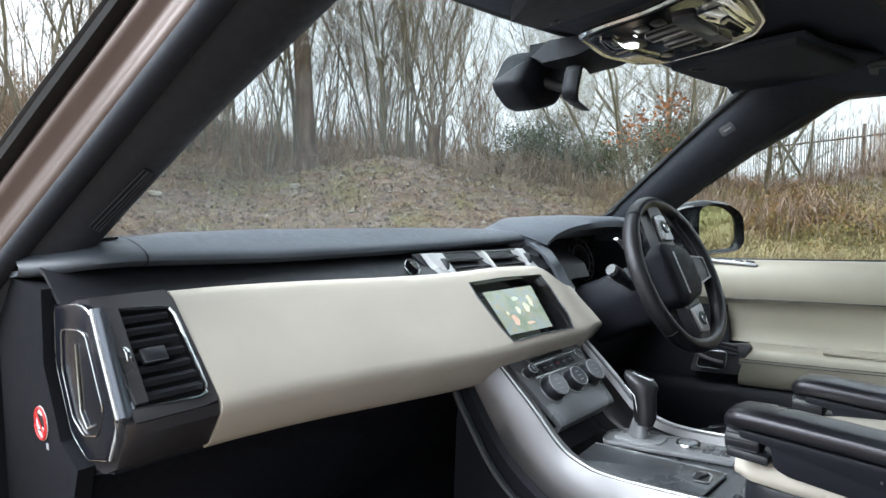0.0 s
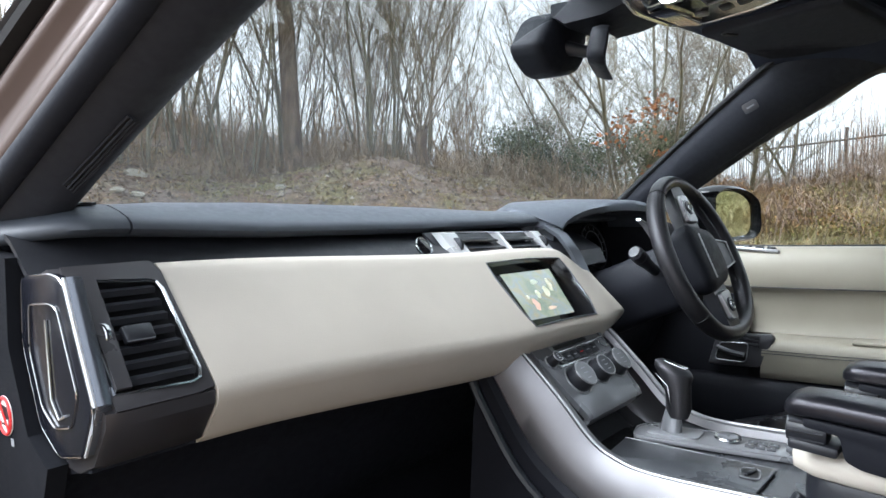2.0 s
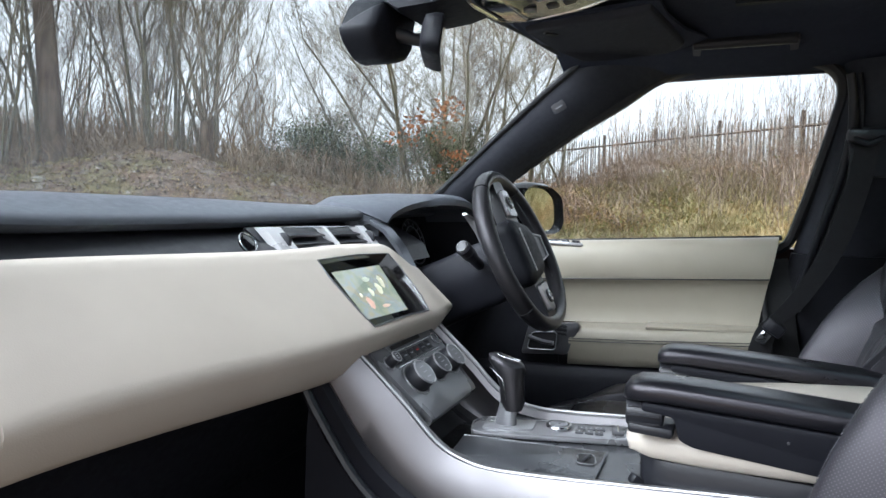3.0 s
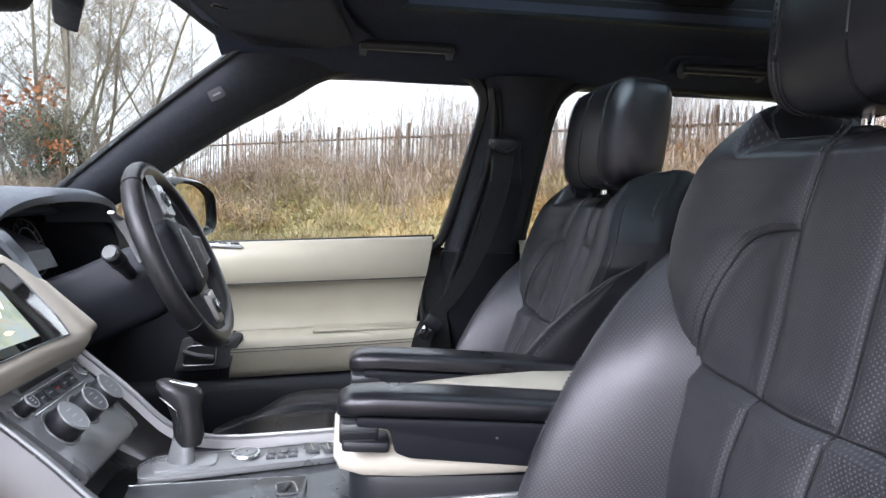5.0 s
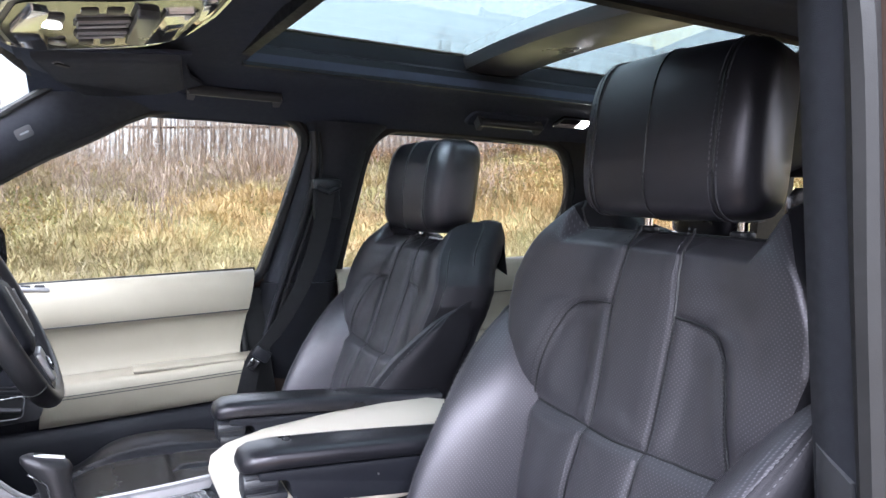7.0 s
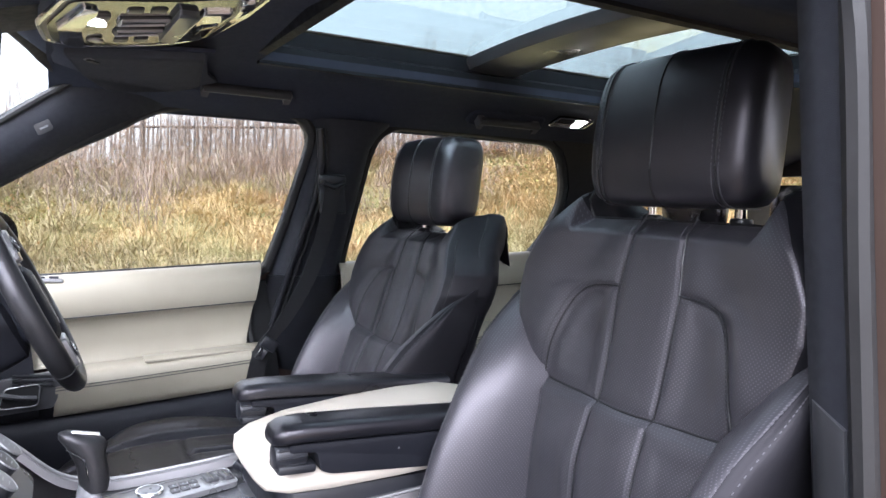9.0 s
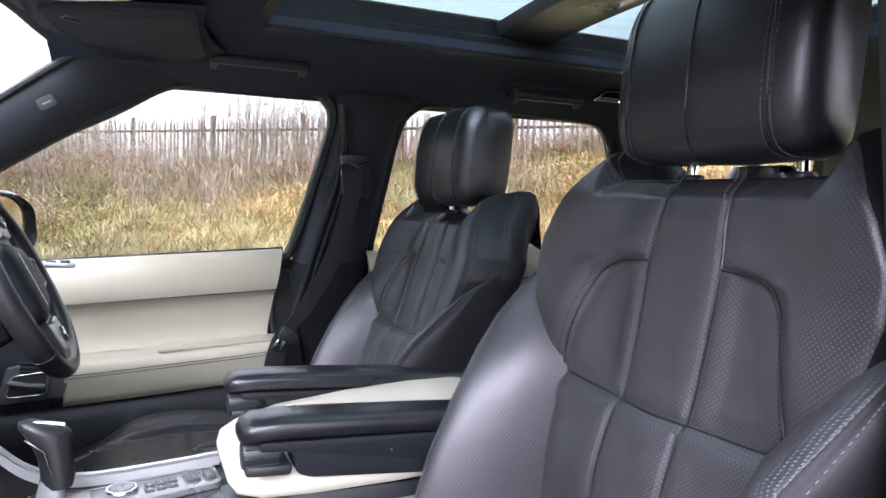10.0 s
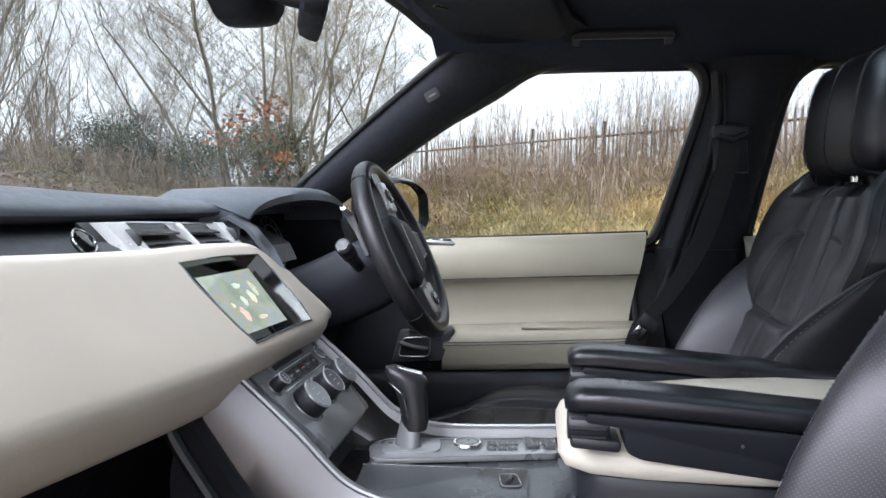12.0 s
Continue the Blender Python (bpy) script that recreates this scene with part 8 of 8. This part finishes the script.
while s < 17.0 and n_pale < 290:
    p = F0 + FD * s
    lean = rng.gauss(0, 0.012)
    ob = new("pale", pale_me)
    ob.parent = fence
    ob.matrix_basis = Matrix.LocRotScale((p.x, p.y, 0.98 + rng.gauss(0, 0.015) + 0.02 * math.sin(s * 0.4)), Euler((rng.gauss(0, 0.01), lean, turn)), None)
    s += 0.155 if s < 30 else 0.31
    n_pale += 1
for h in (1.35, 2.78 + 0.28):
    part("rail", tube([F0 + FD * -13 + Vector((0, 0, h)), F0 + FD * 0 + Vector((0, 0, h + 0.02)), F0 + FD * 17.5 + Vector((0, 0, h))], 0.035, 4), RUST, fence, "dark rusty steel rail")
for k in range(-4, 7):
    p = F0 + FD * (2.75 * k) + Vector((0.06, -0.06, 0))
    part("post", block((0.10, 0.06, 2.75), pose(p.x, p.y, 2.1, 0, 0, 45), 0.004), RUST, fence, "dark rusty steel post")

# rough grass, dead stems and brambles on the fence bank
def scatter(name, label, category, n, az, rr, make, material, seed, thin=0.25):
    rg = random.Random(seed)
    v, f = [], []
    for _ in range(n):
        a = rg.uniform(*az)
        r = math.sqrt(rg.uniform(rr[0] ** 2, rr[1] ** 2))
        p = polar(a, r)
        if noise.noise(p * 0.45 + Vector((seed, 0, 0))) < rg.uniform(-0.8, thin):
            continue
        make(rg, p, v, f)
    return tagged(raw(name, v, f, material), label, category, kind="stuff")


def tuft(rg, p, v, f, tall=0.34, count=17, wide=0.0065):
    t = tall * rg.uniform(0.5, 1.5)
    for _ in range(count):
        a = rg.uniform(0, 6.28)
        lean = rg.uniform(0.35, 2.1)
        d = Vector((math.cos(a) * lean, math.sin(a) * lean, 1)).normalized()
        s = Vector((-math.sin(a), math.cos(a), 0)) * wide * rg.uniform(0.5, 1.2)
        b = p + Vector((rg.gauss(0, 0.09), rg.gauss(0, 0.09), -0.02))
        m = b + d * t * 0.6
        e = m + (d + Vector((math.cos(a) * 0.6, math.sin(a) * 0.6, -0.7))).normalized() * t * 0.5
        k = len(v)
        v += [b - s, b + s, m + s * 0.8, m - s * 0.8, e]
        f += [(k, k + 1, k + 2, k + 3), (k + 3, k + 2, k + 4)]


LOW_STEMS = [(-90, 1.2), (-45, 1.2), (-25, 1.1), (-5, 1.0), (6, 0.8), (12, 0.55), (22, 0.35)]


def dead_stem(rg, p, v, f):
    h = rg.uniform(0.4, 1.35) * curve_at(LOW_STEMS, math.degrees(math.atan2(p.y, p.x)))
    a = rg.uniform(0, 6.28)
    d = Vector((math.cos(a) * 0.3, math.sin(a) * 0.3, 1))
    if rg.random() < 0.10:
        h *= 1.5
    s = Vector((0.5, -0.86, 0)) * 0.0045
    e = p + d * h
    k = len(v)
    v += [p - s, p + s, e + s * 0.5, e - s * 0.5]
    f.append((k, k + 1, k + 2, k + 3))
    for _ in range(11):
        q = p + d * h * rg.uniform(0.35, 1.0)
        w = Vector((rg.gauss(0, 1), rg.gauss(0, 1), rg.uniform(0.1, 1.3))).normalized() * rg.uniform(0.06, 0.26)
        k = len(v)
        v += [q, q + w + s * 1.3, q + w - s * 1.3]
        f.append((k, k + 1, k + 2))


def seed_head(rg, p, v, f):
    h = rg.uniform(0.6, 1.6) * curve_at(LOW_STEMS, math.degrees(math.atan2(p.y, p.x)))
    a = rg.uniform(0, 6.28)
    q = p + Vector((math.cos(a) * 0.12 * h, math.sin(a) * 0.12 * h, h))
    for _ in range(8):
        w = Vector((rg.gauss(0, 0.05), rg.gauss(0, 0.05), rg.gauss(0, 0.10)))
        s = Vector((rg.gauss(0, 1), rg.gauss(0, 1), rg.gauss(0, 1))).normalized() * 0.022
        u = Vector((rg.gauss(0, 1), rg.gauss(0, 1), rg.gauss(0, 1))).normalized() * 0.022
        k = len(v)
        v += [q + w, q + w + s, q + w + u]
        f.append((k, k + 1, k + 2))


def bramble_leaf(rg, p, v, f):
    q = p + Vector((rg.gauss(0, 0.30), rg.gauss(0, 0.30), abs(rg.gauss(0.08, 0.24))))
    for _ in range(7):
        c = q + Vector((rg.gauss(0, 0.14), rg.gauss(0, 0.14), rg.gauss(0, 0.10)))
        a = Vector((rg.gauss(0, 1), rg.gauss(0, 1), rg.gauss(0, 0.6))).normalized() * rg.uniform(0.025, 0.055)
        s = a.cross(Vector((rg.gauss(0, 1), rg.gauss(0, 1), rg.gauss(0, 1)))).normalized() * 0.017
        k = len(v)
        v += [c, c + a * 0.5 + s, c + a, c + a * 0.5 - s]
        f.append((k, k + 1, k + 2, k + 3))


def cane_mound(rg, p, v, f, height=0.75, canes=46):
    """A tangled mound of thin arching canes with side twigs."""
    wide = rg.uniform(0.6, 1.5)
    for _ in range(canes):
        a = rg.uniform(0, 6.28)
        out = Vector((math.cos(a), math.sin(a), 0))
        q = p + Vector((rg.gauss(0, 0.35 * wide), rg.gauss(0, 0.35 * wide), -0.05))
        h, reach = height * rg.uniform(0.4, 1.2), rg.uniform(0.2, 0.8) * wide
        pts = [q + out * reach * t + Vector((0, 0, h * math.sin(math.pi * min(1, t * 0.72 + 0.02)))) for t in (0, 0.3, 0.6, 1.0)]
        s = Vector((-out.y, out.x, 0.25)) * 0.0042
        for m, n in zip(pts, pts[1:]):
            k = len(v)
            v += [m - s, m + s, n + s * 0.8, n - s * 0.8]
            f.append((k, k + 1, k + 2, k + 3))
        for _ in range(5):
            m = pts[1].lerp(pts[3], rg.random())
            w = Vector((rg.gauss(0, 1), rg.gauss(0, 1), rg.gauss(0.5, 0.7))).normalized() * rg.uniform(0.08, 0.3)
            k = len(v)
            v += [m - s * 0.6, m + s * 0.6, m + w]
            f.append((k, k + 1, k + 2))


def frond(rg, p, v, f):
    """A drooping dead frond with ragged side leaflets."""
    for _ in range(4):
        a = rg.uniform(0, 6.28)
        out = Vector((math.cos(a), math.sin(a), 0))
        h, reach = rg.uniform(0.15, 0.5), rg.uniform(0.25, 0.6)
        q = p + Vector((rg.gauss(0, 0.2), rg.gauss(0, 0.2), 0))
        side = Vector((-out.y, out.x, 0))
        for j in range(9):
            t = 0.15 + 0.85 * j / 8
            c = q + out * reach * t + Vector((0, 0, h * math.sin(math.pi * t * 0.8)))
            for sgn in (-1, 1):
                w = (side * sgn + out * 0.5 + Vector((0, 0, rg.uniform(-0.5, 0.1)))).normalized() * 0.14 * (1.1 - t) * rg.uniform(0.6, 1.2)
                k = len(v)
                v += [c, c + w * 0.5 + out * 0.014, c + w, c + w * 0.5 - out * 0.014]
                f.append((k, k + 1, k + 2, k + 3))


def patchy(make, seed, level, scale=0.28):
    """Keeps growth to broad uneven patches."""
    def put(rg, p, v, f):
        if noise.noise(Vector((p.x * scale, p.y * scale, seed))) > level + rg.uniform(-0.12, 0.12):
            make(rg, p, v, f)
    return put


scatter("rough_grass", "tangled dead and green winter grass on the bank", "grass", 31000, (-80, 27), (7.5, 20), tuft, STRAW, 3)
scatter("short_grass", "thin short grass on the gravelly slope", "grass", 15000, (22, 112), (5.5, 14), lambda rg, p, v, f: tuft(rg, p, v, f, 0.075, 7, 0.006), STRAW, 4)
scatter("dead_stems", "brown dead willowherb stems before the fence", "dead stems", 7500, (-75, 21), (13.0, 21), dead_stem, STEMS, 6)
scatter("seed_heads", "pale fluffy seed heads among the dead stems", "seed heads", 3600, (-75, 10), (13.0, 22), seed_head, SEEDHEAD, 7)
scatter("brambles", "green and rusty bramble leaves on the bank", "brambles", 15000, (-75, 24), (9.5, 20), patchy(bramble_leaf, 5.1, 0.05), BRAMBLE, 8)
scatter("cane_mounds", "tangled grey-brown bare bramble canes in mounds", "brambles", 420, (-75, 26), (9.5, 19), patchy(cane_mound, 2.3, 0.0), CANES, 14, thin=0.6)
scatter("dead_bracken", "rusty dead bracken in patches on the bank", "bracken", 5200, (-75, 20), (9.5, 18), patchy(frond, 9.4, 0.12, 0.33), BRACKEN, 15)


def litter_leaf(rg, p, v, f):
    a = rg.uniform(0, 6.28)
    s = rg.uniform(0.014, 0.042)
    d, e = Vector((math.cos(a), math.sin(a), rg.uniform(-0.1, 0.3))) * s, Vector((-math.sin(a), math.cos(a), rg.uniform(-0.1, 0.3))) * s * 0.6
    p = p + Vector((0, 0, 0.012))
    k = len(v)
    v += [p - d, p + e, p + d, p - e]
    f.append((k, k + 1, k + 2, k + 3))


def clod(rg, p, v, f):
    """A small angular lump of earth or stone."""
    r = rg.uniform(0.015, 0.05) * (1.6 if rg.random() < 0.06 else 1.0)
    k = len(v)
    a = rg.uniform(0, 6.28)
    for j in range(4):
        b = a + j * 1.57
        v.append(p + Vector((math.cos(b) * r * rg.uniform(0.7, 1.2), math.sin(b) * r * rg.uniform(0.7, 1.2), -0.01)))
    v.append(p + Vector((rg.gauss(0, r * 0.3), rg.gauss(0, r * 0.3), r * rg.uniform(0.5, 1.1))))
    f += [(k, k + 1, k + 4), (k + 1, k + 2, k + 4), (k + 2, k + 3, k + 4), (k + 3, k, k + 4)]


scatter("clods", "loose clods and small stones on the slope", "stones", 16000, (22, 112), (4.5, 14), clod, CLODS, 10)
scatter("leaf_litter", "fallen brown leaves over the slope", "leaf litter", 95000, (25, 112), (4, 19), litter_leaf, LITTER, 9)


def hedge_twig(rg, p, v, f):
    """A thin shoot with fine side twigs, as grows through the fence."""
    h = rg.uniform(1.3, 3.0)
    d = Vector((rg.gauss(0, 0.14), rg.gauss(0, 0.14), 1))
    pts = [p, p + d * h * 0.5 + Vector((rg.gauss(0, 0.06), rg.gauss(0, 0.06), 0)), p + d * h]
    s = Vector((0.6, -0.8, 0))
    for a, b, w0, w1 in ((pts[0], pts[1], 0.009, 0.006), (pts[1], pts[2], 0.006, 0.003)):
        k = len(v)
        v += [a - s * w0, a + s * w0, b + s * w1, b - s * w1]
        f.append((k, k + 1, k + 2, k + 3))
    for _ in range(16):
        t = rg.uniform(0.3, 1.0)
        q = pts[0].lerp(pts[2], t)
        w = Vector((rg.gauss(0, 0.8), rg.gauss(0, 0.8), rg.uniform(0.2, 1.4))).normalized() * rg.uniform(0.15, 0.5)
        k = len(v)
        v += [q - s * 0.0035, q + s * 0.0035, q + w + s * 0.002, q + w - s * 0.002]
        f.append((k, k + 1, k + 2, k + 3))


def along_fence(rg, az, v, f):
    s = (F0.y - F0.x * math.tan(radians(az))) / (FD.x * math.tan(radians(az)) - FD.y)
    p = F0 + FD * s + Vector((0.7, -0.7, 0)) * rg.uniform(-1.3, 0.6)
    hedge_twig(rg, Vector((p.x, p.y, ground_z(p.x, p.y) - 0.05)), v, f)


rg = random.Random(31)
hv, hf = [], []
for _ in range(2600):
    az = rg.uniform(-72, 9) if rg.random() < 0.93 else rg.uniform(9, 22)
    if noise.noise(Vector((az * 0.12, 3.3, 0))) > rg.uniform(-0.55, 0.35):
        along_fence(rg, az, hv, hf)
tagged(raw("hedge_twigs", hv, hf, STEMS), "thin bare hedge shoots growing through the fence", "hedge", kind="stuff")


def under_twig(rg, p, v, f):
    """Low tangled shoots between the trunks."""
    s = Vector((0.8, -0.6, 0))
    for _ in range(12):
        q = p + Vector((rg.gauss(0, 0.3), rg.gauss(0, 0.3), -0.03))
        w = Vector((rg.gauss(0, 0.5), rg.gauss(0, 0.5), rg.uniform(0.4, 1.1))) * rg.uniform(0.25, 1.25)
        m = q + w * 0.5 + Vector((rg.gauss(0, 0.07), rg.gauss(0, 0.07), 0.04))
        e = q + w
        k = len(v)
        v += [q - s * 0.006, q + s * 0.006, m + s * 0.005, m - s * 0.005, e]
        f += [(k, k + 1, k + 2, k + 3), (k + 3, k + 2, k + 4)]


def belt_shoot(rg, p, v, f):
    """A tall thin shoot with crossing side twigs, one of many in the wood's depth."""
    h = rg.uniform(0.9, 3.0)
    d = Vector((rg.gauss(0, 0.16), rg.gauss(0, 0.16), 1))
    s = Vector((0.8, -0.6, 0))
    knee = p + d * h * 0.5 + Vector((rg.gauss(0, 0.12), rg.gauss(0, 0.12), 0))
    tip = p + d * h
    for a, b, w0, w1 in ((p, knee, 0.016, 0.011), (knee, tip, 0.011, 0.005)):
        k = len(v)
        v += [a - s * w0, a + s * w0, b + s * w1, b - s * w1]
        f.append((k, k + 1, k + 2, k + 3))
    for _ in range(20):
        t = rg.uniform(0.15, 1.0)
        q = p.lerp(knee, t * 2) if t < 0.5 else knee.lerp(tip, t * 2 - 1)
        w = Vector((rg.gauss(0, 0.8), rg.gauss(0, 0.8), rg.uniform(0.1, 1.3))).normalized() * rg.uniform(0.25, 0.9)
        m = q + w * 0.55 + Vector((0, 0, -0.05 * rg.random()))
        e = q + w + Vector((0, 0, 0.08))
        k = len(v)
        v += [q - s * 0.006, q + s * 0.006, m + s * 0.005, m - s * 0.005, e]
        f += [(k, k + 1, k + 2, k + 3), (k + 3, k + 2, k + 4)]


scatter("undergrowth", "tangled brown undergrowth between the bare trunks", "undergrowth", 1300, (30, 112), (12.4, 20), under_twig, WOODSTEMS, 12, thin=0.45)
scatter("woodland_shoots", "thin bare shoots in the depth of the wood", "undergrowth", 420, (40, 112), (13.5, 22), belt_shoot, WOODSTEMS, 13, thin=0.3)
scatter("slope_brambles", "low brown bramble canes along the foot of the trees", "brambles", 160, (22, 112), (11.5, 15.5), lambda rg, p, v, f: cane_mound(rg, p, v, f, 0.45, 34), WOODSTEMS, 16, thin=0.5)
